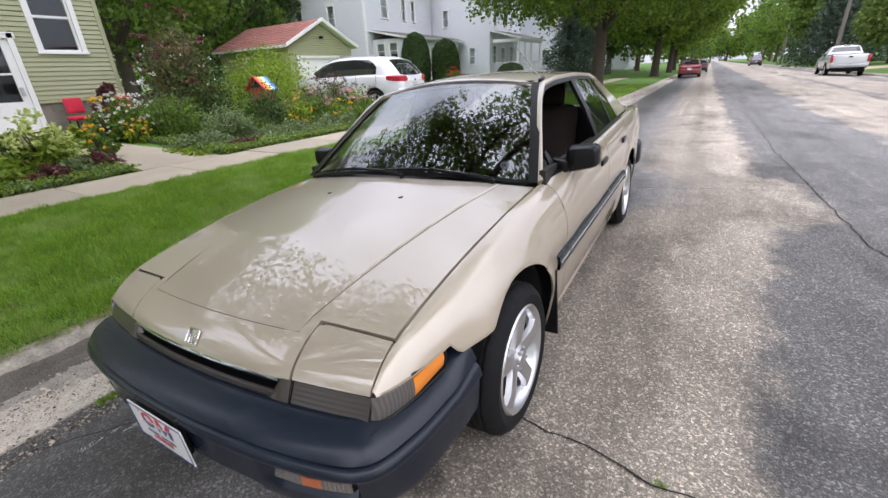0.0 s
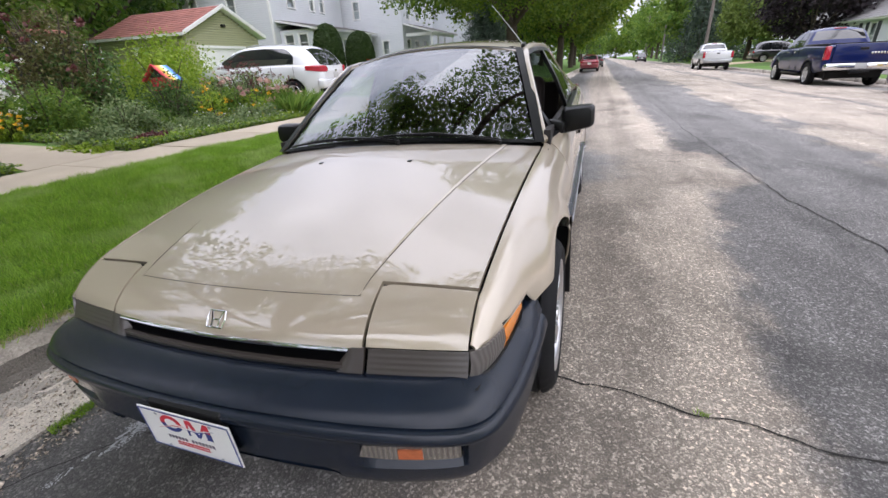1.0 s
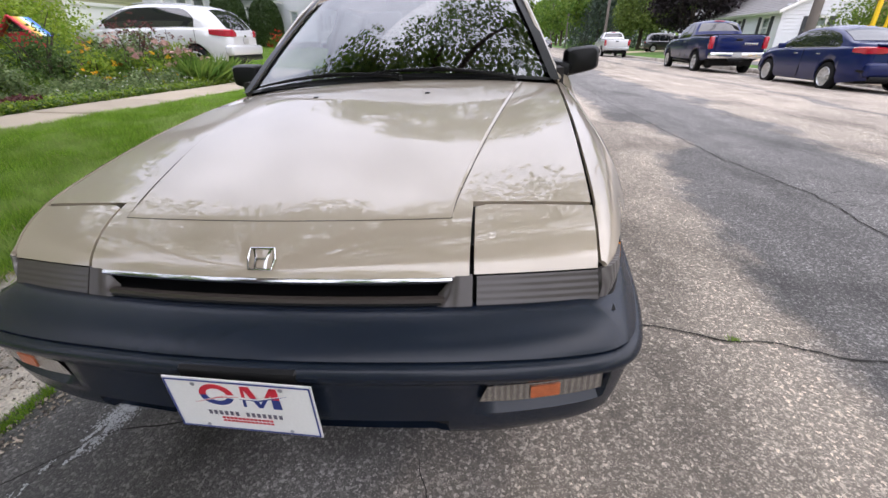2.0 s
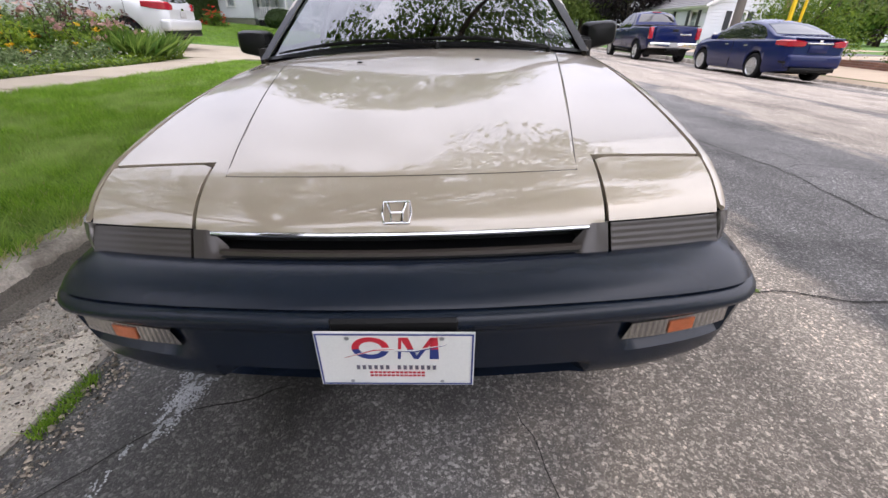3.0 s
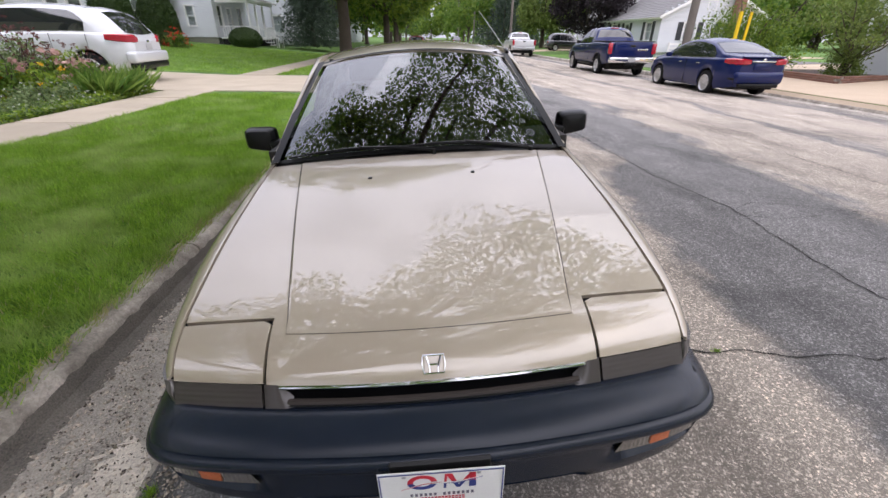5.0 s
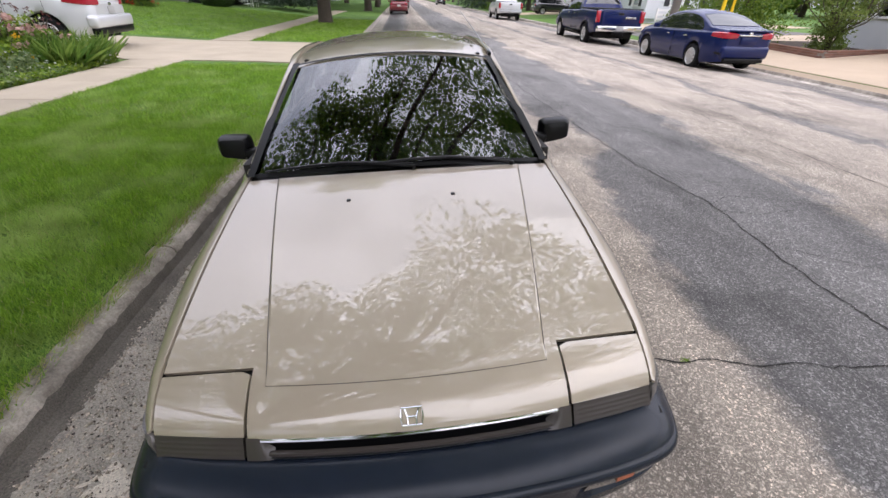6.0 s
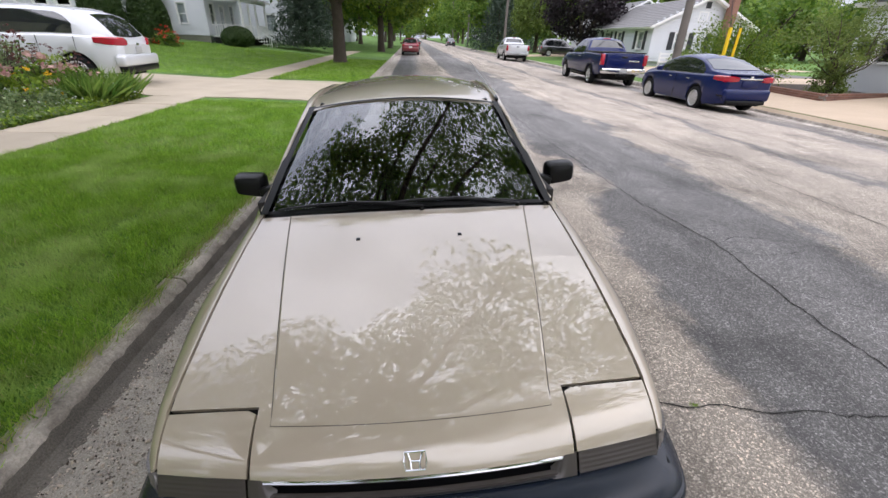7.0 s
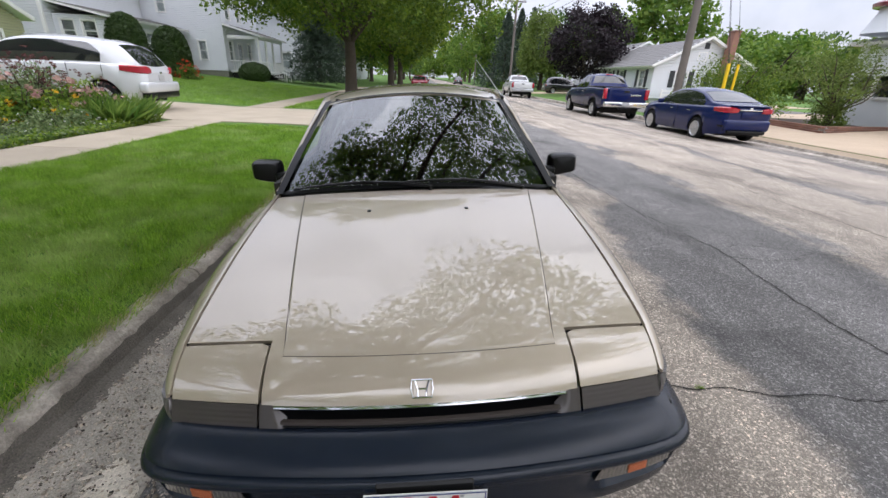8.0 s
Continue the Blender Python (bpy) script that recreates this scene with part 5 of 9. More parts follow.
part("tail_panel", box(bmesh.new(), (0, 4.34, 0.72), (1.50, 0.06, 0.34), (0, 0, 0), 0.02, 2), M_PAINT, car)
part("rear_bumper", box(bmesh.new(), (0, 4.33, 0.44), (1.66, 0.22, 0.26), (0, 0, 0), 0.06, 3), M_BUMPER, car, "dark rear bumper")
both("tail_lamp", lambda bm: box(bm, (0.56, 4.375, 0.74), (0.36, 0.03, 0.16), (0, 0, 0), 0.01, 2), M_REDLENS, car)

both("tail_shoulder", lambda bm: grid(bm, [[(body_top(y)[0] + 0.002, y, belt(y) - 0.004), (0.725, y, belt(y) + 0.006), (0.69, y, 0.928 - 0.05 * max((y - 4.1) / 0.28, 0) ** 2)] for y in np.linspace(3.60, 4.36, 9)]), M_PAINT, car, "champagne shoulder beside the boot lid", 0.012, (0, 3.9, 0.4))

# floor, wheel wells, cabin
part("underbody", box(box(bmesh.new(), (0, 2.05, 0.25), (1.40, 1.85, 0.10)), (0, 0.75, 0.33), (0.95, 1.35, 0.16)), M_DARK, car, "dark underside")
part("rear_floor", box(bmesh.new(), (0, 3.55, 0.34), (0.96, 1.5, 0.16)), M_DARK, car)
part("firewall", box(bmesh.new(), (0, 1.20, 0.56), (1.50, 0.03, 0.50)), M_DARK, car)
part("engine_block", box(bmesh.new(), (0, 0.66, 0.48), (0.9, 0.8, 0.2), (0, 0, 0), 0.02), M_DARK, car)
for a in AXLES:
    def well(bm, a=a):
        rows = []
        for k in range(25):
            th = math.pi * (k / 24 * 1.04 - 0.02)
            rows.append([(0.796, a + 0.372 * math.cos(th), 0.292 + 0.372 * math.sin(th)), (0.50, a + 0.372 * math.cos(th), 0.292 + 0.372 * math.sin(th)), (0.49, a, 0.292)])
        grid(bm, rows)
    both("wheel_well", well, M_DARK, car, "black wheel well")
both("mud_flap", lambda bm: box(bm, (0.785, 1.095, 0.32), (0.15, 0.014, 0.34), (4, 0, 0), 0.004), M_BLACK, car, "black mud flap behind the wheel")

bm = bmesh.new()
rows = []
for k in range(17):
    x = -0.70 + 1.40 * k / 16
    rows.append([(x, cowl(x) + 0.06, 0.845), (x, 1.42 + 0.05 * x * x, 0.875 - 0.02 * x * x), (x, 1.52, 0.885), (x, 1.60, 0.83), (x, 1.58, 0.62)])
grid(bm, rows)
part("dashboard", bm, M_CABIN, car, "dark dashboard")
bm = bmesh.new()
lathe(bm, [(math.sin(a) * 0.013, 0.185 + math.cos(a) * 0.013) for a in [2 * math.pi * k / 8 for k in range(9)]], 32)
box(bm, (0, 0, 0), (0.03, 0.34, 0.035), (0, 0, 0), 0.008)
bmesh.ops.transform(bm, matrix=pose(0.36, 1.70, 0.80, 0, 0, 90) @ pose(0, 0, 0, 0, -25, 0), verts=bm.verts)
part("steering_wheel", bm, M_CABIN, car, "black steering wheel")


def front_seat(x):
    bm = bmesh.new()
    box(bm, (x, 2.15, 0.52), (0.48, 0.50, 0.16), (-6, 0, 0), 0.05, 3)
    seat = part("front_seat", bm, M_SEAT, car, "dark cloth front seat")
    bm = bmesh.new()
    box(bm, (x, 2.44, 0.80), (0.46, 0.14, 0.58), (-18, 0, 0), 0.055, 3)
    part("backrest", bm, M_SEAT, seat)
    bm = bmesh.new()
    box(bm, (x, 2.56, 1.15), (0.26, 0.08, 0.16), (-14, 0, 0), 0.035, 3)
    part("headrest", bm, M_SEAT, seat)


front_seat(-0.36)
front_seat(0.36)
part("rear_seat", box(box(bmesh.new(), (0, 3.0, 0.50), (1.25, 0.5, 0.18), (-4, 0, 0), 0.05, 3), (0, 3.26, 0.76), (1.25, 0.15, 0.5), (-22, 0, 0), 0.05, 3), M_SEAT, car, "dark cloth rear seat")
part("parcel_shelf", box(bmesh.new(), (0, 3.45, 0.925), (1.2, 0.36, 0.03)), M_CABIN, car)
both("door_card", lambda bm: box(bm, (0.735, 2.2, 0.62), (0.03, 1.85, 0.52)), M_CABIN, car)
part("headliner", box(bmesh.new(), (0, 2.4, 1.255), (0.98, 1.1, 0.012)), M_CABIN, car)
part("inner_mirror", box(bmesh.new(), (0, 1.68, 1.19), (0.22, 0.03, 0.055), (-12, 0, 0), 0.012, 2), M_BLACK, car, "black inner mirror")


# wheels
def wheel(parent, m, spokes=5, r=0.295, rim=0.208, width=0.20, rim_mat=None, group="", name="wheel", twin=True):
    """Tyre, rim with spokes and hub; its axis lies along x and its outside faces +x."""
    rim_mat = rim_mat or M_ALLOY
    w = width / 2
    bm = bmesh.new()
    side = [(-w + 0.012, rim - 0.005), (-w, rim + 0.02), (-w - 0.004, (r + rim) / 2), (-w + 0.008, r - 0.022), (-w + 0.028, r - 0.004)]
    tread = []
    for g in (-0.5, 0.0, 0.5):
        c = g * w
        tread += [(c - 0.008, r), (c - 0.005, r - 0.009), (c + 0.005, r - 0.009), (c + 0.008, r)]
    lathe(bm, side + tread + [(-a, q) for a, q in side[::-1]], 96)
    for v in bm.verts:
        q = math.hypot(v.co.y, v.co.z)
        if q > r - 0.012 and abs(v.co.x) > 0.52 * w and round(math.atan2(v.co.z, v.co.y) / (2 * math.pi / 96)) % 3 == 0:
            v.co.y, v.co.z = v.co.y * (1 - 0.005 / r), v.co.z * (1 - 0.005 / r)
    outward(bm, (0, 0, 0))
    root = new(name)
    root.empty_display_size = 0.1
    root.parent, root.matrix_local = parent, m
    part("tyre", bm, M_RUBBER, root, "black rubber tyre", angle=25)
    bm = bmesh.new()
    lathe(bm, [(-w + 0.01, rim - 0.002), (-w + 0.03, rim - 0.03), (w - 0.05, rim - 0.034)], 48)
    part("barrel", bm, M_BARREL, root, "dark inside of the rim")
    bm = bmesh.new()
    lathe(bm, [(w - 0.05, rim - 0.034), (w - 0.02, rim - 0.022), (w - 0.006, rim - 0.012), (w, rim), (w - 0.006, rim + 0.006)], 48)
    part("rim", bm, rim_mat, root, "silver alloy rim")
    bm = bmesh.new()
    for k in range(spokes):
        a = 2 * math.pi * k / spokes
        rows = []
        for t, wd, dp in ((0.0, 0.040, w - 0.028), (0.3, 0.036, w - 0.018), (0.7, 0.036, w - 0.010), (1.0, 0.048, w - 0.014)):
            rr = 0.035 + (rim - 0.055) * t
            ring = []
            for du, dd in ((-1, -0.022), (-0.85, 0.0), (-0.25, 0.003), (0.25, 0.003), (0.85, 0.0), (1, -0.022)):
                u = du * wd
                ring.append((dp + dd, rr * math.cos(a) - u * math.sin(a), rr * math.sin(a) + u * math.cos(a)))
            rows.append(ring)
        grid(bm, rows)
    outward(bm, (-0.2, 0, 0))
    part("spokes", bm, rim_mat, root, angle=40)
    bm = bmesh.new()
    lathe(bm, [(w - 0.05, 0.058), (w - 0.02, 0.056), (w - 0.012, 0.045), (w - 0.012, 0.030), (w - 0.004, 0.027), (w - 0.002, 0.001)], 24)
    outward(bm, (-0.2, 0, 0))
    part("hub", bm, rim_mat, root)
    for k in range(min(spokes, 5)):
        a = 2 * math.pi * (k + 0.5) / min(spokes, 5)
        bm = bmesh.new()
        cyl(bm, (w - 0.02, 0.043 * math.cos(a), 0.043 * math.sin(a)), (w - 0.004, 0.043 * math.cos(a), 0.043 * math.sin(a)), 0.007, seg=8)
        part("lug_nut", bm, M_STEEL, root)
    bm = bmesh.new()
    lathe(bm, [(-w * 0.2, rim - 0.04), (-w * 0.2, 0.03)], 32)
    part("brake_disc", bm, M_DARK, root, "dark brake disc behind the spokes")
    return root


for a in AXLES:
    for s_ in (1, -1):
        # the springs lean, so the wheels sit a little off the body's tilt
        wheel(car, pose(s_ * 0.742, a, 0.295 - s_ * 0.018, 0, 0, 0 if s_ > 0 else 180) @ pose(0, 0, 0, 17 * a, 0, 0))

# ---- other parked vehicles; each is built rear at y = 0, facing +y, on its wheels ----
M_BLUE = paint("navy_paint", (0.0008, 0.0080, 0.074), 0.2, 0.45, coat_ior=1.38)
M_BLUE.node_tree.nodes["Principled BSDF"].inputs["Specular IOR Level"].default_value = 0.2
M_NEARBLACK = paint("dark_navy_paint", (0.010, 0.012, 0.022), 0.3, 0.25)
M_WHITEPAINT = paint("white_paint", (0.64, 0.65, 0.67), 0.0, 0.3, 0.01)
M_MAROON = paint("maroon_paint", (0.22, 0.008, 0.022), 0.3, 0.28)
M_GREYPAINT = paint("dark_grey_paint", (0.03, 0.03, 0.034), 0.4, 0.3)


def vehicle(name, label, m, body, L, W, top_pts, belt_pts, arches, R, windows, screen, rear, sill=0.24, taper=0.12, lower=None, category="car", lean=0.42, spokes=10, rim_part=0.66, mirror_y=None, bow_z=0.55):
    """A body lofted from cross sections. top_pts and belt_pts: (y, z) of the silhouette and of the shoulder, rear to front.
    windows: side panes (y0, y1); screen and rear: (y0, y1) of the front and rear glass."""
    root = thing(name, label, category, m)
    ztop = curve([p[0] for p in top_pts], [p[1] for p in top_pts])
    zbelt_ = curve([p[0] for p in belt_pts], [p[1] for p in belt_pts])
    hw = W / 2

    def wid(y):
        e = min(y, L - y)
        return hw * (1 - taper * max(0, 1 - e / 0.8) ** 2.4)

    def zlow(y):
        a = max([R + math.sqrt(max((R * 1.16) ** 2 - (y - c) ** 2, 0)) if abs(y - c) < R * 1.16 else 0 for c in arches])
        return max(a, sill + 0.10 * max(0, 1 - min(y, L - y) / 0.6))

    def zb(y):
        return min(zbelt_(y), ztop(y) - 0.004)

    def edge(y):
        gh = ztop(y) - zb(y)
        return 0.925 * wid(y) - lean * gh, zb(y) + gh * 0.87

    def side_pt(y, t, off=0.0):
        xe, ze = edge(y)
        x0, z0 = 0.925 * wid(y), zb(y)
        gh = ze - z0
        return Vector((x0 + (xe - x0) * t + 0.12 * gh * t * (1 - t) + off, y, z0 + (ze - z0) * t + off * 0.4))

    def top_pt(y, u, off=0.0):
        xe, ze = edge(y)
        return Vector((xe * u, y, ze + (ztop(y) - ze) * (1 - abs(u) ** 2.4) + off))

    ys = sorted(set([0.0, 0.02, 0.06, 0.12, 0.2] + list(np.linspace(0.3, L - 0.3, 46)) + [L - 0.2, L - 0.12, L - 0.06, L - 0.02, L] + [c + s * R * k for c in arches for s in (-1, 1) for k in (0.2, 0.5, 0.8, 1.0, 1.1, 1.155, 1.17)]))
    bm = bmesh.new()
    rows = []
    for y in ys:
        w, z0, z1 = wid(y), zlow(y), zb(y)
        end = 0.07 * max(0, 1 - min(y, L - y) / 0.12) ** 2
        zm = min(max(bow_z * z1, z0 + 0.04), z1 - 0.10)
        half = [(w * 0.90, z0), (w * 0.97, z0 + 0.35 * (zm - z0)), (w, zm), (w * 0.998, zm + 0.4 * (z1 - zm)), (w * 0.985, z1 - 0.05), (w * 0.955, z1 - 0.012), (w * 0.925, z1)]
        half += [tuple(side_pt(y, t))[::2] for t in (0.25, 0.5, 0.75, 0.93)]
        half += [tuple(top_pt(y, u))[::2] for u in (0.985, 0.9, 0.75, 0.5, 0.25)]
        half = [(x - end, z - end * 0.5 if z > z1 - 0.1 else z) for x, z in half]
        cz = ztop(y) - end * 0.5
        rows.append([(x, y, z) for x, z in half] + [(0, y, cz)] + [(-x, y, z) for x, z in half[::-1]])
    vs = grid(bm, rows)
    bm.faces.new(vs[0])
    bm.faces.new(vs[-1][::-1])
    outward(bm, (0, L / 2, 0.5))
    part("body", bm, body, root, angle=50)
    part("underbody", box(bmesh.new(), (0, L / 2, R), (W * 0.72, L * 0.9, 0.22)), M_DARK, root, "dark underside")

    def pane(pname, rows, lab):
        bm = bmesh.new()
        grid(bm, rows)
        outward(bm, (0, L / 2, 0.9))
        solid(part(pname, bm, M_CARGLASS, root, lab, angle=50), 0.008, 0)

    for y0, y1 in windows:
        for s in (1, -1):
            rows = []
            for k in range(11):
                y = y0 + (y1 - y0) * k / 10
                lo = min(0.10, 0.4 * 0.03 / max(ztop(y) - zb(y), 0.01) + 0.03)
                rows.append([Vector((s * p.x, p.y, p.z)) for p in [side_pt(y, lo + (0.90 - 0.42 * max(0, 1 - (y - windows[0][0]) / 0.4) ** 2 - lo) * t / 4, 0.006) for t in range(5)]])
            pane("side_glass", rows, "dark side glass")
    for pname, (y0, y1), lab in (("windscreen", screen, "sloping windscreen"), ("rear_glass", rear, "sloping rear glass")):
        rows = []
        for k in range(9):
            row = []
            for i in range(13):
                u = -0.90 + 1.8 * i / 12
                bend = 0.05 * u * u * (1 if pname == "rear_glass" else -1)
                row.append(top_pt(y0 + (y1 - y0) * k / 8 + bend, u, 0.006))
            rows.append(row)
        pane(pname, rows, lab)
    for s in (-1, 1):
        my = mirror_y if mirror_y else screen[0] - 0.05
        part("door_mirror", box(bmesh.new(), (s * (hw + 0.07), my, zb(my) + 0.07), (0.19, 0.10, 0.14), (0, 0, 0), 0.035, 2), lower or body, root)
        # shut lines of the doors
        for y0, y1 in windows:
            bm = bmesh.new()
            yy = y0 - 0.03
            z0, z1 = zlow(yy) + 0.06, zb(yy) - 0.03
            if z1 - z0 > 0.3:
                w = wid(yy)
                box(bm, (s * w * 0.995, yy, (z0 + z1) / 2), (0.012, 0.008, z1 - z0))
                part("shut_line", bm, M_BLACK, root, smooth=False)
    for c in arches:
        for side in (-1, 1):
            wheel(root, pose(side * (hw - 0.115), c, R, 0, 0, 0 if side > 0 else 180) @ pose(0, 0, 0, 31 * c, 0, 0), spokes, R, R * rim_part, 0.215)
            bm = bmesh.new()
            rows = []
            for k in range(17):
                th = math.pi * k / 16
                q = R * 1.15
                rows.append([(side * (hw - 0.03), c + q * math.cos(th), R + q * math.sin(th)), (side * (hw - 0.30), c + q * math.cos(th), R + q * math.sin(th)), (side * (hw - 0.31), c, R)])
            grid(bm, rows)
            part("wheel_well", bm, M_DARK, root, "black wheel well")
    root_w[name] = wid
    return root


root_w = {}


def wrap_lamp(root, name, wid, y_side, x_rear, z0, z1, rise, material, label, side, swell=0.0):
    """A lamp wrapping from the flank round the corner to the tail."""
    bm = bmesh.new()
    path = [(wid(y_side * (1 - k / 6)), y_side * (1 - k / 6)) for k in range(6)]
    path += [(wid(0) - 0.075, -0.004), (wid(0) - 0.15, -0.012)]
    path += [(wid(0) - 0.15 - (wid(0) - 0.15 - x_rear) * k / 4, -0.014) for k in range(1, 5)]
    n = len(path)
    rows = []
    for k, (x, y) in enumerate(path):
        t = k / (n - 1)
        h = 0.25 + 0.75 * math.sin(math.pi * min(max(0.12 + 0.80 * t, 0), 1)) ** 0.6
        mid = (z0 + z1) / 2 + rise * (1 - t)
        hh = (z1 - z0) / 2 * h
        rows.append([(side * (x - 0.01), y + 0.01, mid - hh), (side * (x + 0.012), y - 0.012, mid - hh * 0.8), (side * (x + 0.014), y - 0.014, mid + hh * 0.7), (side * (x - 0.015), y + 0.015, mid + hh)])
    grid(bm, rows)
    outward(bm, (0, 1.5, (z0 + z1) / 2))
    return solid(part(name, bm, material, root, label), 0.02)


def flat_part(root, name, mtl, centre, size, rot=(0, 0, 0), bevel=0.01, label="", seg=2):
    return part(name, box(bmesh.new(), centre, size, rot, bevel, seg), mtl, root, label)


# navy compact sedan
rootv = vehicle("compact_sedan", "dark blue compact sedan parked across the street", pose(9.10, 10.66, road_z(9.0) - 0.02, 0, 0, -1.0), M_BLUE, 4.6, 1.76,
                [(0, 0.98), (0.06, 1.045), (0.3, 1.075), (0.55, 1.10), (0.9, 1.24), (1.3, 1.385), (1.7, 1.465), (2.1, 1.495), (2.5, 1.475), (2.8, 1.40), (3.1, 1.26), (3.55, 1.03), (3.9, 0.95), (4.3, 0.84), (4.52, 0.70), (4.6, 0.58)],
                [(0, 0.93), (0.4, 0.985), (1.2, 0.975), (2.4, 0.945), (3.3, 0.93), (3.8, 0.88), (4.4, 0.74), (4.6, 0.55)], (0.98, 3.68), 0.325, ((0.86, 1.22), (1.24, 2.115), (2.118, 3.16)), (2.83, 3.50), (0.62, 1.30), 0.20, 0.26, lean=0.44, mirror_y=3.05)
wv = root_w["compact_sedan"]
for side in (-1, 1):
    wrap_lamp(rootv, "tail_lamp", wv, 0.36, 0.33, 0.83, 0.985, 0.02, M_REDLENS, "red wrap-around tail lamp", side)
    wrap_lamp(rootv, "bumper_reflector", wv, 0.16, 0.60, 0.44, 0.50, 0.03, M_BLACK, "dark notch in the bumper corner", side)
flat_part(rootv, "chrome_strip", M_CHROME, (0, -0.016, 0.925), (0.64, 0.02, 0.03), (0, 0, 0), 0.005, "chrome strip on the boot lid")
flat_part(rootv, "boot_lip", M_BLUE, (0, 0.03, 1.035), (1.15, 0.10, 0.035), (8, 0, 0), 0.012)
flat_part(rootv, "rear_bumper", M_BLUE, (0, 0.07, 0.52), (1.34, 0.24, 0.32), (0, 0, 0), 0.08, "blue rear bumper", 3)
flat_part(rootv, "bumper_insert", M_BLACK, (0, -0.02, 0.33), (1.1, 0.10, 0.10), (0, 0, 0), 0.02)
flat_part(rootv, "plate_recess", M_BLUE, (0, -0.008, 0.80), (0.46, 0.02, 0.17), (0, 0, 0), 0.006, "dark recess below the chrome strip")
flat_part(rootv, "badge", M_CHROME, (0, -0.02, 0.965), (0.09, 0.012, 0.06), (0, 0, 0), 0.004)
for side in (-1, 1):
    for yy in (1.45, 2.40):
        flat_part(rootv, "door_handle", M_CHROME, (side * 0.885, yy, 0.83), (0.02, 0.16, 0.025), (0, 0, 0), 0.006)
    bm = bmesh.new()
    tube(bm, [(side * 0.812, 0.84, 0.995), (side * 0.822, 1.4, 0.985), (side * 0.825, 2.4, 0.96), (side * 0.815, 3.15, 0.945)], 0.008, 6)
    part("window_trim", bm, M_CHROME, rootv, "chrome line under the side windows")

# pickups
def pickup(name, label, m, paint_, bumper, text_bars):
    r = vehicle(name, label, m, paint_, 5.8, 2.0, [(0, 1.30), (0.05, 1.325), (2.0, 1.335), (2.04, 1.345), (2.16, 1.60), (2.28, 1.83), (2.5, 1.91), (3.0, 1.935), (3.4, 1.90), (3.65, 1.80), (4.2, 1.40), (4.35, 1.30), (5.2, 1.20), (5.6, 1.08), (5.8, 0.85)],
                [(0, 1.29), (2.0, 1.32), (2.4, 1.27), (4.2, 1.22), (5.0, 1.13), (5.8, 0.8)], (1.20, 4.85), 0.40, ((2.42, 3.02), (3.08, 3.95)), (3.62, 4.22), (2.07, 2.25), 0.46, 0.04, M_BLACK, "pickup truck", 0.36, 6, 0.62, 3.85)
    flat_part(r, "tailgate", paint_, (0, -0.02, 1.06), (1.50, 0.06, 0.54), (0, 0, 0), 0.02, "tailgate with a plain panel")
    flat_part(r, "tailgate_handle", M_BLACK, (0, -0.055, 1.18), (0.22, 0.02, 0.08), (0, 0, 0), 0.01)
    for k in range(text_bars):
        flat_part(r, "letter_bar", M_CHROME, (0.22 + k * 0.075, -0.055, 1.04), (0.05, 0.01, 0.07), (0, 0, 0), 0.002)
    flat_part(r, "rear_bumper", bumper, (0, -0.06, 0.66), (1.86, 0.20, 0.22), (0, 0, 0), 0.05, "bright rear bumper")
    flat_part(r, "plate", M_BLIND, (0, -0.17, 0.68), (0.305, 0.012, 0.15), (0, 0, 0), 0.003, "plain number plate")
    flat_part(r, "hitch", M_BLACK, (0, -0.10, 0.50), (0.5, 0.16, 0.10), (0, 0, 0), 0.01)
    flat_part(r, "bed_floor", M_DARK, (0, 1.1, 1.355), (1.5, 1.9, 0.02))
    flat_part(r, "brake_light", M_REDLENS, (0, 2.29, 1.87), (0.35, 0.03, 0.04), (0, 0, 0), 0.008, "high red brake light")
    for side in (-1, 1):
        flat_part(r, "tail_lamp", M_REDLENS, (side * 0.90, 0.02, 1.08), (0.17, 0.14, 0.42), (0, 0, 0), 0.04, "tall red tail lamp")
        flat_part(r, "bed_rail", M_BLACK, (side * 0.90, 1.1, 1.345), (0.10, 2.0, 0.04), (0, 0, 0), 0.01)
        for yy in (2.75, 3.55):
            flat_part(r, "door_handle", M_CHROME, (side * 1.005, yy, 1.13), (0.02, 0.18, 0.035), (0, 0, 0), 0.006)
        flat_part(r, "side_step", M_BLACK, (side * 0.90, 3.05, 0.42), (0.14, 2.0, 0.06), (0, 0, 0), 0.02)
        bm = bmesh.new()
        tube(bm, [(side * 1.0, 1.20 + 0.50 * math.cos(a), 0.40 + 0.50 * math.sin(a)) for a in np.linspace(0.15, math.pi - 0.15, 14)], 0.025, 6)
        part("arch_trim", bm, M_BLACK, r)
    return r


pickup("pickup_truck", "dark blue four-door pickup truck with chrome bumper", pose(8.75, 17.53, road_z(9.1) - 0.02, 0, 0, -2.6), M_BLUE, M_CHROME, 6)
pickup("pickup_truck", "white four-door pickup truck parked farther along", pose(8.97, 37.8, road_z(9.2) - 0.02, 0, 0, -2.1), M_WHITEPAINT, M_STEEL, 0)

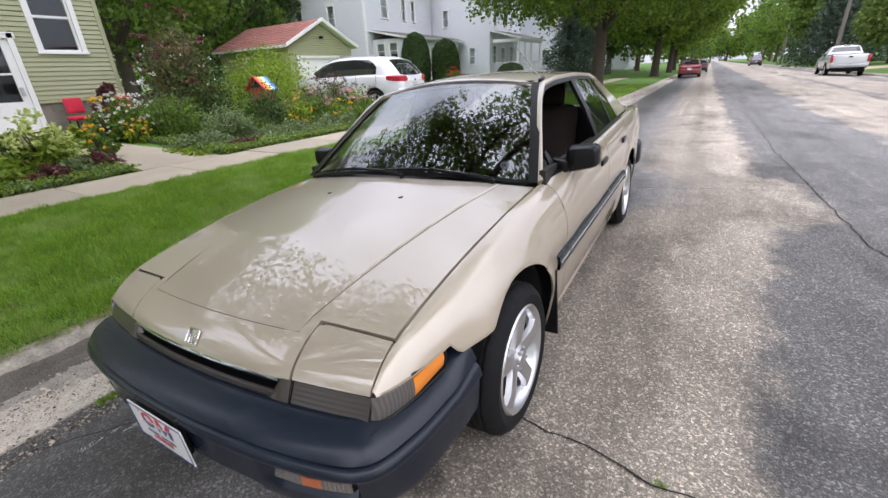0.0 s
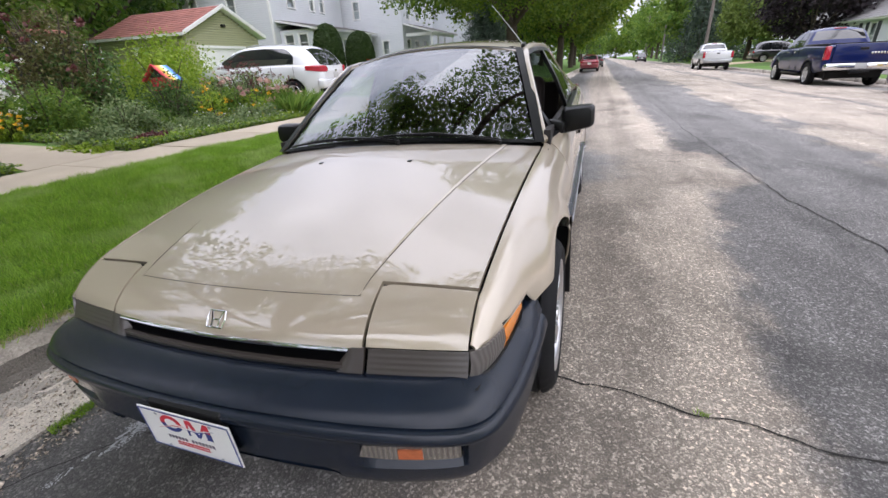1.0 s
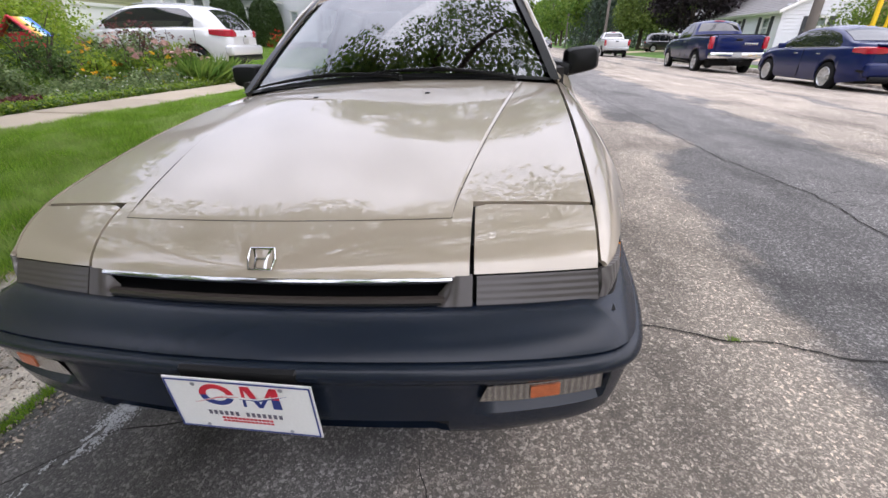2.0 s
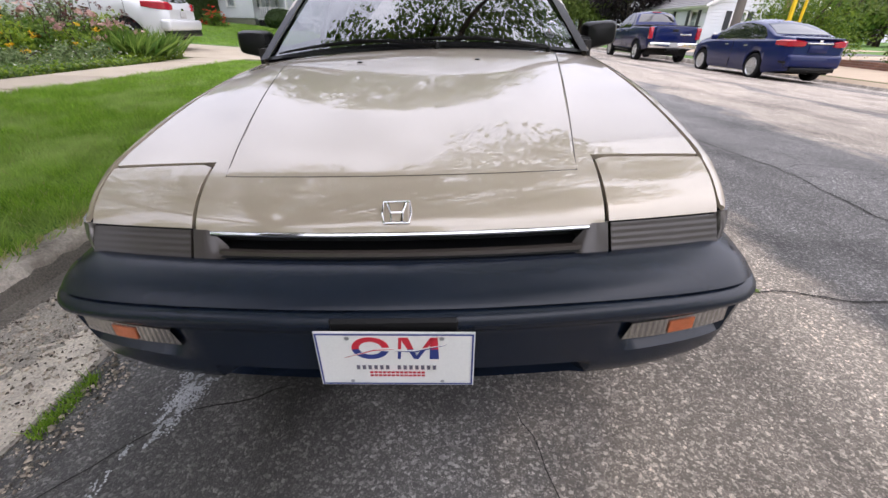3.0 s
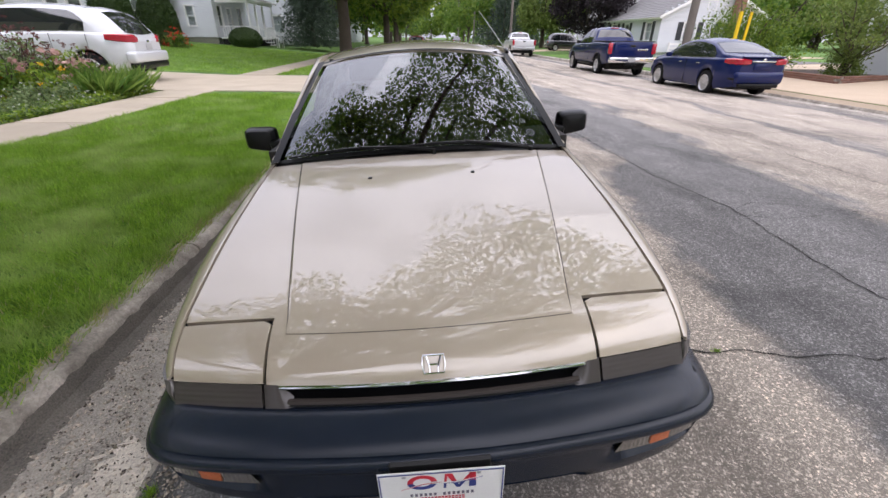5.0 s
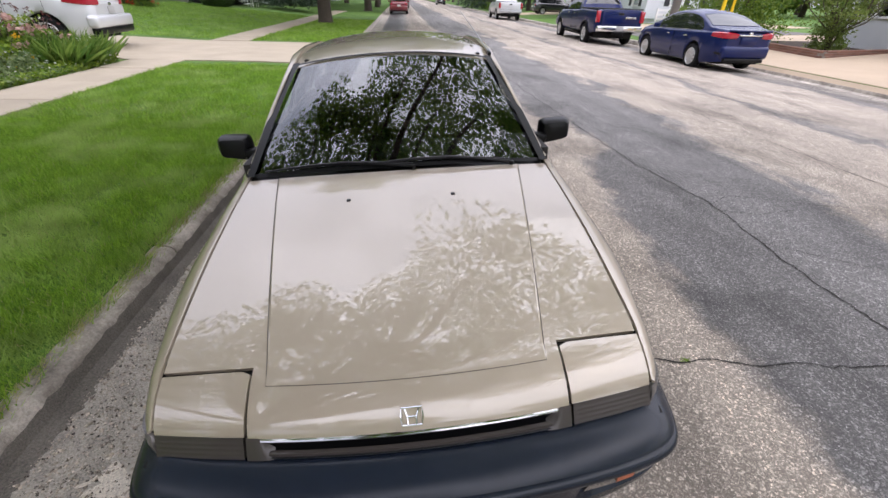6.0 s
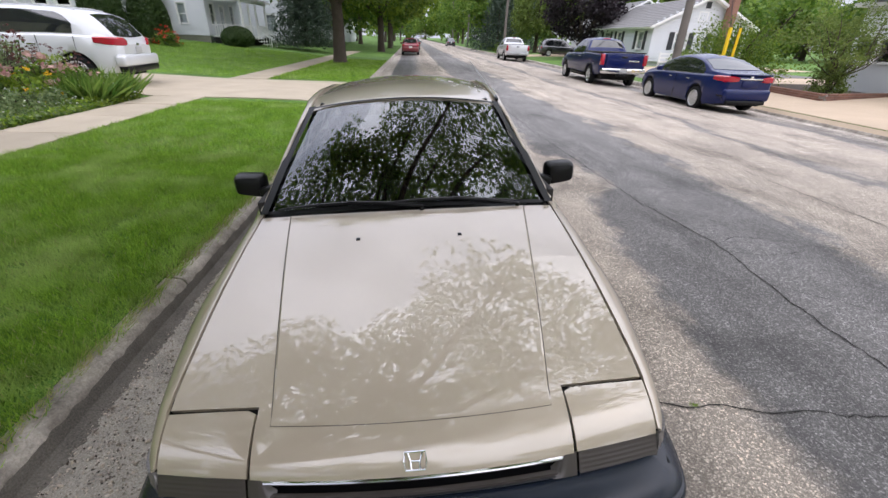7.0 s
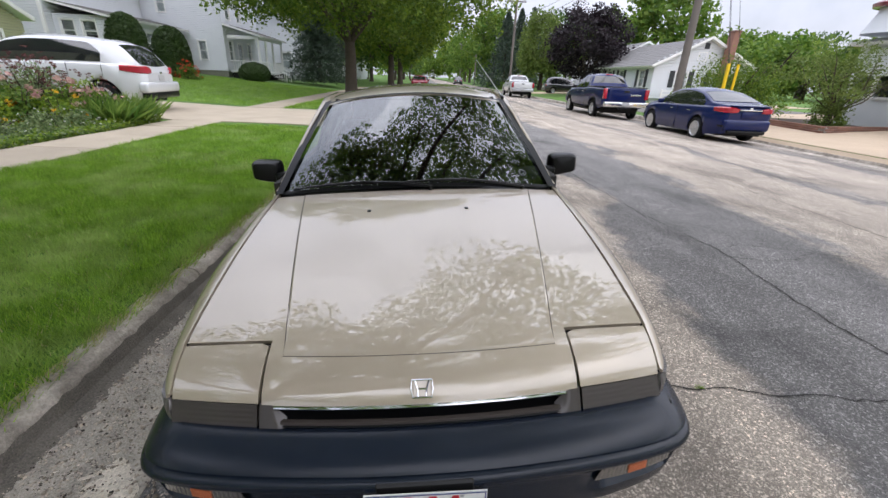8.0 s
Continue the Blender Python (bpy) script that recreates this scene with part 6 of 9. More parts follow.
# white crossover in the driveway, rear towards the street
suv_m = pose(-7.35, 12.07, 0.155, 1.6, 0, 94.6)
suv = vehicle("crossover", "white crossover parked on the driveway beside the flower bed", suv_m, M_WHITEPAINT, 5.1, 1.98,
              [(0, 1.06), (0.05, 1.12), (0.14, 1.22), (0.30, 1.42), (0.46, 1.60), (0.60, 1.70), (0.85, 1.755), (1.4, 1.80), (2.0, 1.815), (2.6, 1.79), (3.05, 1.70), (3.5, 1.44), (4.0, 1.18), (4.3, 1.11), (4.75, 0.98), (5.0, 0.82), (5.1, 0.68)],
              [(0, 1.05), (0.2, 1.17), (1.0, 1.20), (2.5, 1.14), (3.7, 1.08), (4.3, 1.0), (5.1, 0.62)], (1.02, 4.04), 0.375, ((0.95, 1.752), (1.755, 2.672), (2.675, 3.62)), (3.08, 3.92), (0.10, 0.55), 0.30, 0.24, None, "car", 0.34, 6, 0.64, 3.50)
ws_ = root_w["crossover"]
for side in (-1, 1):
    wrap_lamp(suv, "tail_lamp", ws_, 0.52, 0.50, 0.98, 1.17, 0.04, M_REDLENS, "swept red tail lamp", side)
    bm = bmesh.new()
    tube(bm, [(side * 0.60, 0.90, 1.735), (side * 0.61, 1.2, 1.785), (side * 0.61, 2.3, 1.80), (side * 0.60, 2.75, 1.755)], 0.014, 6)
    part("roof_bar", bm, M_STEEL, suv, "silver roof bar")
    for yy in (1.85, 2.95):
        flat_part(suv, "door_handle", M_CHROME, (side * 0.998, yy, 0.95), (0.02, 0.18, 0.03), (0, 0, 0), 0.006)
flat_part(suv, "rear_bumper", M_WHITEPAINT, (0, 0.05, 0.66), (1.84, 0.26, 0.28), (0, 0, 0), 0.08, "white rear bumper", 3)
flat_part(suv, "bumper_lower", M_BLACK, (0, 0.04, 0.46), (1.72, 0.22, 0.16), (0, 0, 0), 0.04, "black lower bumper")
flat_part(suv, "plate", M_BLIND, (0, -0.02, 0.90), (0.305, 0.012, 0.15), (0, 0, 0), 0.003, "plain number plate")
flat_part(suv, "badge", M_CHROME, (0, -0.015, 1.03), (0.12, 0.012, 0.06), (0, 0, 0), 0.004)

# smaller cars far along the street
def far_car(name, label, m, paint_, L=4.5, W=1.75, H=1.5):
    r = vehicle(name, label, m, paint_, L, W, [(0, 0.92), (0.06, 1.0), (0.2, 1.12), (0.45, H - 0.16), (0.8, H - 0.04), (1.6, H), (2.3, H - 0.05), (2.7, H - 0.19), (3.35, 1.03), (L - 0.4, 0.84), (L, 0.6)], [(0, 0.9), (0.5, 0.98), (2.5, 0.94), (3.4, 0.9), (L, 0.55)],
                (0.85, 3.45), 0.33, ((0.6, 1.3), (1.36, 2.1), (2.16, 2.95)), (2.5, 3.25), (0.12, 0.5), 0.24, 0.16)
    for side in (-1, 1):
        flat_part(r, "tail_lamp", M_REDLENS, (side * 0.70, 0.03, 0.86), (0.24, 0.08, 0.14), (0, 0, 0), 0.02)
    flat_part(r, "rear_bumper", paint_, (0, 0.05, 0.55), (W * 0.92, 0.22, 0.3), (0, 0, 0), 0.06, "", 3)
    flat_part(r, "plate", M_PLATE, (0, -0.06, 0.70), (0.305, 0.012, 0.15), (0, 0, 0), 0.003, "plain number plate")
    return r


far_car("hatchback", "maroon hatchback parked by the verge far ahead", pose(-0.17, 43.3, road_z(0), 0, 0, 0), M_MAROON, 4.3, 1.72, 1.52)
far_car("parked_car", "dark grey car parked far along the verge", pose(0.25, 62, road_z(0.2), 0, 0, 0), M_GREYPAINT)
far_car("off_roader", "dark grey off-roader parked on a driveway", pose(13.6, 47.8, ground_z(14, 48), 0, 0, -90), M_GREYPAINT, 4.4, 1.8, 1.75)
far_car("parked_car", "black car parked far on the opposite side", pose(8.2, 96, road_z(8), 0, 0, 0), M_NEARBLACK, 4.6, 1.85, 1.7)

# ---- houses ----
class Wall:
    """A wall plane: a along it, z up, off outward."""

    def __init__(self, origin, along, out):
        self.o, self.u, self.n = Vector(origin), Vector(along).normalized(), Vector(out).normalized()

    def at(self, a, z, off=0.0):
        return self.o + self.u * a + Vector((0, 0, z)) + self.n * off

    def brick(self, bm, a0, a1, z0, z1, o0, o1, lean=0.0):
        """A block between two runs, heights and depths; lean brings its lower edge forward."""
        ps = [self.at(a, z, o + (lean if (z == z0 and o == o1) else 0)) for o in (o0, o1) for z in (z0, z1) for a in (a0, a1)]
        v = [bm.verts.new(p) for p in ps]
        for f in ((0, 1, 3, 2), (4, 6, 7, 5), (0, 4, 5, 1), (2, 3, 7, 6), (0, 2, 6, 4), (1, 5, 7, 3)):
            bm.faces.new([v[i] for i in f])


def lap_wall(root, wall, a0, a1, z0, z1, openings, material, pitch=0.11, gable=None, pieces=False, name="siding", lap=0.012):
    """Clapboards in courses with openings through them; gable gives the run's ends at a height."""
    bm = None if pieces else bmesh.new()
    z = z0
    while z < z1 - 1e-4:
        top = min(z + pitch, z1)
        lo, hi = gable((z + top) / 2) if gable else (a0, a1)
        spans = [(lo, hi)]
        for b0, b1, y0, y1 in openings:
            if y0 < top - 0.005 and y1 > z + 0.005:
                nxt = []
                for s0, s1 in spans:
                    if b1 <= s0 or b0 >= s1:
                        nxt.append((s0, s1))
                    else:
                        nxt += [q for q in ((s0, b0), (b1, s1)) if q[1] - q[0] > 0.01]
                spans = nxt
        for s0, s1 in spans:
            if s1 - s0 < 0.02:
                continue
            b = bmesh.new() if pieces else bm
            wall.brick(b, s0, s1, z + lap, top, -0.14, 0.0, 0.016)
            if pieces:
                bmesh.ops.recalc_face_normals(b, faces=b.faces)
                part("clapboard", b, material, root, smooth=False)
        z = top
    if not pieces:
        bmesh.ops.recalc_face_normals(bm, faces=bm.faces)
        return part(name, bm, material, root, smooth=False)


def window(root, wall, a0, a1, z0, z1, trim=0.09, blind=0.0, double=True, shutters=False, mtl=None):
    """A hung window: casing, sill, sashes, panes and what stands behind; a0..z1 is the opening."""
    mtl = mtl or M_TRIM
    bm = bmesh.new()
    wall.brick(bm, a0 - trim, a0, z0, z1 + trim, -0.10, 0.028)
    wall.brick(bm, a1, a1 + trim, z0, z1 + trim, -0.10, 0.028)
    wall.brick(bm, a0, a1, z1, z1 + trim, -0.10, 0.028)
    bmesh.ops.recalc_face_normals(bm, faces=bm.faces)
    win = part("window", bm, mtl, root, "white-cased hung window", smooth=False)
    bm = bmesh.new()
    wall.brick(bm, a0 - trim - 0.02, a1 + trim + 0.02, z0 - 0.05, z0, -0.10, 0.06)
    bmesh.ops.recalc_face_normals(bm, faces=bm.faces)
    part("sill", bm, mtl, win, smooth=False)
    zm = (z0 + z1) / 2
    f = min(0.045, (a1 - a0) * 0.08)
    bm = bmesh.new()
    for q0, q1, off in ((z0, zm, -0.055), (zm - 0.03, z1, -0.03)):
        wall.brick(bm, a0, a0 + f, q0, q1, off - 0.03, off)
        wall.brick(bm, a1 - f, a1, q0, q1, off - 0.03, off)
        wall.brick(bm, a0 + f, a1 - f, q0, q0 + f, off - 0.03, off)
        wall.brick(bm, a0 + f, a1 - f, q1 - f, q1, off - 0.03, off)
    bmesh.ops.recalc_face_normals(bm, faces=bm.faces)
    part("sash", bm, mtl, win, smooth=False)
    for q0, q1, off in ((z0 + f, zm - f, -0.07), (zm - 0.03 + f, z1 - f, -0.045)):
        bm = bmesh.new()
        wall.brick(bm, a0 + f, a1 - f, q0, q1, off - 0.004, off)
        bmesh.ops.recalc_face_normals(bm, faces=bm.faces)
        part("pane", bm, M_PANE, win, smooth=False)
    bm = bmesh.new()
    wall.brick(bm, a0 - 0.02, a1 + 0.02, z0 - 0.02, z1 + 0.02, -0.34, -0.30)
    bmesh.ops.recalc_face_normals(bm, faces=bm.faces)
    part("room_behind", bm, M_ROOM, win, smooth=False)
    if blind > 0:
        bm = bmesh.new()
        wall.brick(bm, a0 + 0.01, a1 - 0.01, z1 - (z1 - z0) * blind, z1, -0.13, -0.12)
        bmesh.ops.recalc_face_normals(bm, faces=bm.faces)
        part("blind", bm, M_BLIND, win, "pale lowered blind", smooth=False)
    if shutters:
        for s0, s1 in ((a0 - trim - 0.40, a0 - trim - 0.02), (a1 + trim + 0.02, a1 + trim + 0.40)):
            bm = bmesh.new()
            wall.brick(bm, s0, s1, z0 - 0.03, z1 + 0.05, 0.0, 0.035)
            bmesh.ops.recalc_face_normals(bm, faces=bm.faces)
            part("shutter", bm, M_SHUTTER, win, "dark shutter", smooth=False)
    return win


def trim_bar(root, wall, a0, a1, z0, z1, o0, o1, mtl=None, name="trim", label=""):
    bm = bmesh.new()
    wall.brick(bm, a0, a1, z0, z1, o0, o1)
    bmesh.ops.recalc_face_normals(bm, faces=bm.faces)
    return part(name, bm, mtl or M_TRIM, root, label, smooth=False)


def roof_plane(root, p0, p1, q0, q1, material, courses=14, thick=0.05, name="roof", tabs=0):
    """A shingled slope from the eave p0-p1 up to the ridge q0-q1, in overlapping courses."""
    p0, p1, q0, q1 = map(Vector, (p0, p1, q0, q1))
    nrm = (p1 - p0).cross(q0 - p0).normalized()
    if nrm.z < 0:
        nrm = -nrm
    bm = bmesh.new()
    if not tabs:
        rows = []
        for k in range(courses):
            for t, up in ((k / courses, 0.026), ((k + 1) / courses, 0.004)):
                rows.append([p0.lerp(q0, t) + nrm * up, p1.lerp(q1, t) + nrm * up])
        grid(bm, rows)
        courses = 0
    for k in range(courses):
        t0, t1 = k / courses, min((k + 1.12) / courses, 1)
        a, b_, c, d = p0.lerp(q0, t0), p1.lerp(q1, t0), p1.lerp(q1, t1), p0.lerp(q0, t1)
        n = max(1, tabs)
        cut = [0] + [min(max((i + (0.5 if k % 2 else 0) * (i < n)) / n, 0), 1) for i in range(1, n + 1)]
        for s0, s1 in zip(cut[:-1], cut[1:]):
            if s1 - s0 < 1e-3:
                continue
            v = [a.lerp(b_, s0) + nrm * 0.024, a.lerp(b_, s1) + nrm * 0.024, d.lerp(c, s1) + nrm * 0.004, d.lerp(c, s0) + nrm * 0.004]
            top = [bm.verts.new(x) for x in v]
            low = [bm.verts.new(x - nrm * (0.02 if i < 2 else 0.003)) for i, x in enumerate(v)]
            bm.faces.new(top)
            bm.faces.new((low[0], low[1], top[1], top[0]))
    outward(bm, (p0 + p1 + q0 + q1) / 4 - Vector((0, 0, 3)))
    sh = part(name, bm, material, root, "shingled roof slope", smooth=False)
    bm = bmesh.new()
    lowq = [bm.verts.new(x) for x in (p0, p1, q1, q0)]
    bm.faces.new(lowq)
    outward(bm, (p0 + p1 + q0 + q1) / 4 - Vector((0, 0, 3)))
    solid(part("roof_deck", bm, M_TRIM, root, smooth=False), thick + 0.06)
    return sh


def shell(root, x0, x1, y0, y1, z0, z1, mtl, name="inner_walls"):
    """Plain unseen walls that close a house."""
    bm = bmesh.new()
    box(bm, ((x0 + x1) / 2, (y0 + y1) / 2, (z0 + z1) / 2), (x1 - x0, y1 - y0, z1 - z0))
    return part(name, bm, mtl, root, smooth=False)


# sage green house beside the garden, with its storm door
green = thing("green_house", "sage green clapboard house with white window and storm door", "house")
gw = Wall((-12.0, -5.0, 0), (0, 1, 0), (1, 0, 0))
A = lambda y: y + 5.0
lap_wall(green, gw, 0, A(5.14), 1.18, 6.4, [(A(2.42), A(3.35), 0.4, 2.48), (A(3.86), A(4.66), 2.20, 3.72), (A(0.0), A(0.9), 2.2, 3.7)], M_GREENSIDE, 0.102, pieces=True)
trim_bar(green, gw, A(5.14), A(5.24), 1.18, 6.4, -0.14, 0.024, M_GREENSIDE, "corner_board")
trim_bar(green, gw, 0, A(2.40), 1.12, 1.18, -0.1, 0.03, M_GREENSIDE, "water_table")
trim_bar(green, gw, A(3.43), A(5.24), 1.12, 1.18, -0.1, 0.03, M_GREENSIDE, "water_table")
window(green, gw, A(3.88), A(4.64), 2.22, 3.70, 0.10, 0.0)
window(green, gw, A(0.0), A(0.9), 2.2, 3.7, 0.10, 0.3)
shell(green, -19, -12.6, -5, 5.1, 0.2, 6.4, M_GREENSIDE)
# block foundation in courses
for k in range(4):
    for j in range(14):
        y0 = -5 + j * 0.41 + (0.2 if k % 2 else 0)
        for base in (0.0, 4.6):
            ya = y0 + base + 3.83 - 0.0 if base else y0 - 0.6
            if ya > 4.83 or (2.1 < ya < 3.45) or ya < -5:
                continue
            bm = bmesh.new()
            gw.brick(bm, A(ya), A(min(ya + 0.398, 5.2)), 0.30 + k * 0.205, 0.30 + k * 0.205 + 0.195, -0.1, -0.01 + rnd.uniform(-0.003, 0.003))
            bmesh.ops.recalc_face_normals(bm, faces=bm.faces)
            part("block", bm, M_BLOCK, green, smooth=False)
trim_bar(green, gw, 0, A(2.4), 0.1, 1.12, -0.2, -0.03, M_MORTAR, "foundation")
trim_bar(green, gw, A(3.4), A(5.2), 0.1, 1.12, -0.2, -0.03, M_MORTAR, "foundation")
for a0, a1, z0, z1 in ((A(2.34), A(2.44), 0.45, 2.58), (A(3.32), A(3.42), 0.45, 2.58), (A(2.30), A(3.46), 2.48, 2.60)):
    trim_bar(green, gw, a0, a1, z0, z1, -0.1, 0.035, M_TRIM, "door_casing")
door = trim_bar(green, gw, A(2.44), A(2.58), 0.52, 2.48, -0.06, -0.02, M_TRIM, "storm_door", "white storm door with a tall glass")
trim_bar(door, gw, A(3.18), A(3.32), 0.52, 2.48, -0.06, -0.02, M_TRIM, "stile")
trim_bar(door, gw, A(2.58), A(3.18), 0.52, 1.18, -0.06, -0.02, M_TRIM, "kick_panel")
trim_bar(door, gw, A(2.58), A(3.18), 2.34, 2.48, -0.06, -0.02, M_TRIM, "top_rail")
trim_bar(door, gw, A(2.58), A(3.18), 1.74, 1.78, -0.06, -0.02, M_TRIM, "mid_rail")
trim_bar(door, gw, A(2.58), A(3.18), 1.18, 2.34, -0.045, -0.04, M_PANE, "pane")
trim_bar(door, gw, A(2.44), A(3.32), 0.5, 2.48, -0.34, -0.30, M_ROOM, "room_behind")
trim_bar(door, gw, A(3.20), A(3.26), 1.30, 1.48, -0.02, 0.02, M_STEEL, "handle")
trim_bar(green, gw, A(2.2), A(3.6), 0.12, 0.48, 0.0, 0.9, M_CONCRETE, "door_step", "concrete step below the storm door")
roof_plane(green, (-11.5, -5.3, 6.4), (-11.5, 5.6, 6.4), (-15.5, -5.3, 9.2), (-15.5, 5.6, 9.2), M_GREYROOF, 12)
roof_plane(green, (-19.5, -5.3, 6.4), (-19.5, 5.6, 6.4), (-15.5, -5.3, 9.2), (-15.5, 5.6, 9.2), M_GREYROOF, 6)

# garage with red roof
gar = thing("garage", "sage green garage with red shingle roof and white door", "garage")
gx_ = -16.5
fw = Wall((gx_, 14.8, 0), (0, 1, 0), (1, 0, 0))
gz = 0.46
gab = lambda z: (max(0, (z - 2.85) / 0.52), 4.5 - max(0, (z - 2.85) / 0.52))
lap_wall(gar, fw, 0, 4.5, gz, 2.85, [(0.62, 3.38, gz, 2.36)], M_GREENSIDE, 0.105)
lap_wall(gar, fw, 0, 4.5, 2.85, 4.0, [], M_GREENSIDE, 0.105, gab, name="gable_siding")
sw = Wall((-22.0, 14.8, 0), (1, 0, 0), (0, -1, 0))
lap_wall(gar, sw, 0, 5.38, 0.5, 2.85, [(2.2, 3.2, 1.6, 2.5)], M_GREENSIDE, 0.105, name="side_siding")
window(gar, sw, 2.25, 3.15, 1.62, 2.45, 0.08, 0.0)
shell(gar, -22.0, -16.66, 14.96, 19.3, 0.3, 2.8, M_GREENSIDE)
for a0, a1, z0, z1 in ((0.50, 0.62, gz, 2.48), (3.38, 3.50, gz, 2.48), (0.62, 3.38, 2.36, 2.48)):
    trim_bar(gar, fw, a0, a1, z0, z1, -0.1, 0.03, M_TRIM, "door_casing")
gdoor = trim_bar(gar, fw, 0.62, 3.38, gz, 0.93, -0.08, -0.04, M_TRIM, "garage_door", "white sectional garage door")
for k in range(1, 4):
    trim_bar(gdoor, fw, 0.62, 3.38, gz + 0.475 * k + 0.008, min(gz + 0.475 * (k + 1), 2.36), -0.08, -0.04, M_TRIM, "door_panel")
slope = 1.24 / 2.55
for sgn in (-1, 1):
    ye, yr_ = 17.05 + sgn * 2.55, 17.05
    roof_plane(gar, (-16.2, ye, 2.95), (-22.2, ye, 2.95), (-16.2, yr_, 4.19), (-22.2, yr_, 4.19), M_REDROOF, 12, tabs=18)
    bm = bmesh.new()
    a, b_ = Vector((-16.19, ye, 2.86)), Vector((-16.19, yr_, 4.10))
    vs = [bm.verts.new(p) for p in (a, b_, b_ + Vector((0, 0, 0.15)), a + Vector((0, 0, 0.15)))]
    bm.faces.new(vs)
    solid(part("barge_board", bm, M_TRIM, gar, smooth=False), 0.03, 0)
flat_part(gar, "gable_lamp", M_BLACK, (-16.42, 17.05, 3.35), (0.14, 0.22, 0.12), (0, 0, 0), 0.03, "dark floodlight on the gable")
trim_bar(gar, Wall((-22.2, 14.52, 0), (1, 0, 0), (0, -1, 0)), 0, 6.0, 2.84, 2.95, -0.02, 0.03, M_TRIM, "gutter")

# white two-storey house behind the garage
h1 = thing("white_house", "white two-storey clapboard house with enclosed front porch", "house")
X1, Y1 = -20.0, 25.0
f1 = Wall((X1, Y1, 0), (0, 1, 0), (1, 0, 0))
s1 = Wall((X1 - 9, Y1, 0), (1, 0, 0), (0, -1, 0))
w2 = [(1.9, 2.75, 5.25, 6.85), (4.45, 5.05, 5.25, 6.75), (5.75, 6.35, 5.25, 6.75)]
lap_wall(h1, f1, 0, 8.8, 0.9, 8.0, w2, M_WHITE, 0.125)
for b0, b1, z0, z1 in w2:
    window(h1, f1, b0 + 0.02, b1 - 0.02, z0 + 0.02, z1 - 0.02, 0.10, 0.0)
ws1 = [(4.6, 5.2, 5.2, 6.8), (8.0 - 0.2, 8.0 + 0.4, 5.2, 6.8), (1.5, 2.2, 5.2, 6.8), (3.4, 4.1, 1.9, 3.5)]
ws1 = [(2.2, 2.9, 4.6, 6.2), (5.5, 6.2, 4.6, 6.2), (4.0, 4.7, 1.9, 3.5)]
lap_wall(h1, s1, 0, 8.88, 0.9, 8.0, ws1, M_WHITE, 0.125, name="side_siding")
for b0, b1, z0, z1 in ws1:
    window(h1, s1, b0 + 0.02, b1 - 0.02, z0 + 0.02, z1 - 0.02, 0.10, 0.25)
shell(h1, X1 - 9, X1 - 0.16, Y1 + 0.16, Y1 + 8.8, 0.4, 8.0, M_WHITE)
trim_bar(h1, f1, -0.02, 0.10, 0.9, 8.0, -0.05, 0.035)
trim_bar(h1, s1, 8.88, 9.02, 0.9, 8.0, -0.05, 0.03)
roof_plane(h1, (X1 + 0.6, Y1 - 0.5, 8.0), (X1 + 0.6, Y1 + 9.3, 8.0), (X1 - 4.5, Y1 - 0.5, 11), (X1 - 4.5, Y1 + 9.3, 11), M_GREYROOF, 10)
roof_plane(h1, (X1 - 9.6, Y1 - 0.5, 8.0), (X1 - 9.6, Y1 + 9.3, 8.0), (X1 - 4.5, Y1 - 0.5, 11), (X1 - 4.5, Y1 + 9.3, 11), M_GREYROOF, 6)
# enclosed porch
p1 = Wall((X1 + 2.8, Y1 + 0.6, 0), (0, 1, 0), (1, 0, 0))
wp = [(0.5, 1.3, 2.05, 3.25), (1.55, 2.35, 2.05, 3.25), (3.4, 4.2, 2.05, 3.25), (4.6, 5.4, 2.05, 3.25), (6.0, 6.8, 2.05, 3.25)]
lap_wall(h1, p1, 0, 7.8, 0.8, 3.75, wp, M_WHITE, 0.125, name="porch_siding")
for b0, b1, z0, z1 in wp:
    window(h1, p1, b0 + 0.02, b1 - 0.02, z0 + 0.02, z1 - 0.02, 0.07, 0.5)
p1s = Wall((X1 + 0.02, Y1 + 0.6, 0), (1, 0, 0), (0, -1, 0))
we = [(0.32, 1.04, 2.45, 3.5), (1.44, 2.17, 2.45, 3.5)]
lap_wall(h1, p1s, 0, 2.76, 0.8, 3.75, we, M_WHITE, 0.125, name="porch_end")
for b0, b1, z0, z1 in we:
    window(h1, p1s, b0 + 0.02, b1 - 0.02, z0 + 0.02, z1 - 0.02, 0.07, 0.72)
shell(h1, X1 + 0.1, X1 + 2.4, Y1 + 1.0, Y1 + 8.3, 0.4, 3.5, M_ROOM, "porch_inside")
roof_plane(h1, (X1 + 3.15, Y1 + 0.25, 3.77), (X1 + 3.15, Y1 + 8.8, 3.77), (X1 + 0.03, Y1 + 0.25, 4.4), (X1 + 0.03, Y1 + 8.8, 4.4), M_GREYROOF, 6)

# second white house with open porch and stair
h2 = thing("white_house", "white two-storey house with open porch, columns and stair", "house")
X2, Y2 = -14.6, 34.0
s2 = Wall((X2 - 7.0, Y2, 0), (1, 0, 0), (0, -1, 0))
o2 = [(5.08, 5.68, 1.9, 3.2), (2.6, 3.2, 1.9, 3.2), (2.6, 3.2, 4.9, 6.2)]
lap_wall(h2, s2, 0, 6.88, 1.2, 7.6, o2, M_WHITE, 0.12)
for b0, b1, z0, z1 in o2:
    window(h2, s2, b0 + 0.02, b1 - 0.02, z0 + 0.02, z1 - 0.02, 0.08, 0.0)
f2 = Wall((X2, Y2, 0), (0, 1, 0), (1, 0, 0))
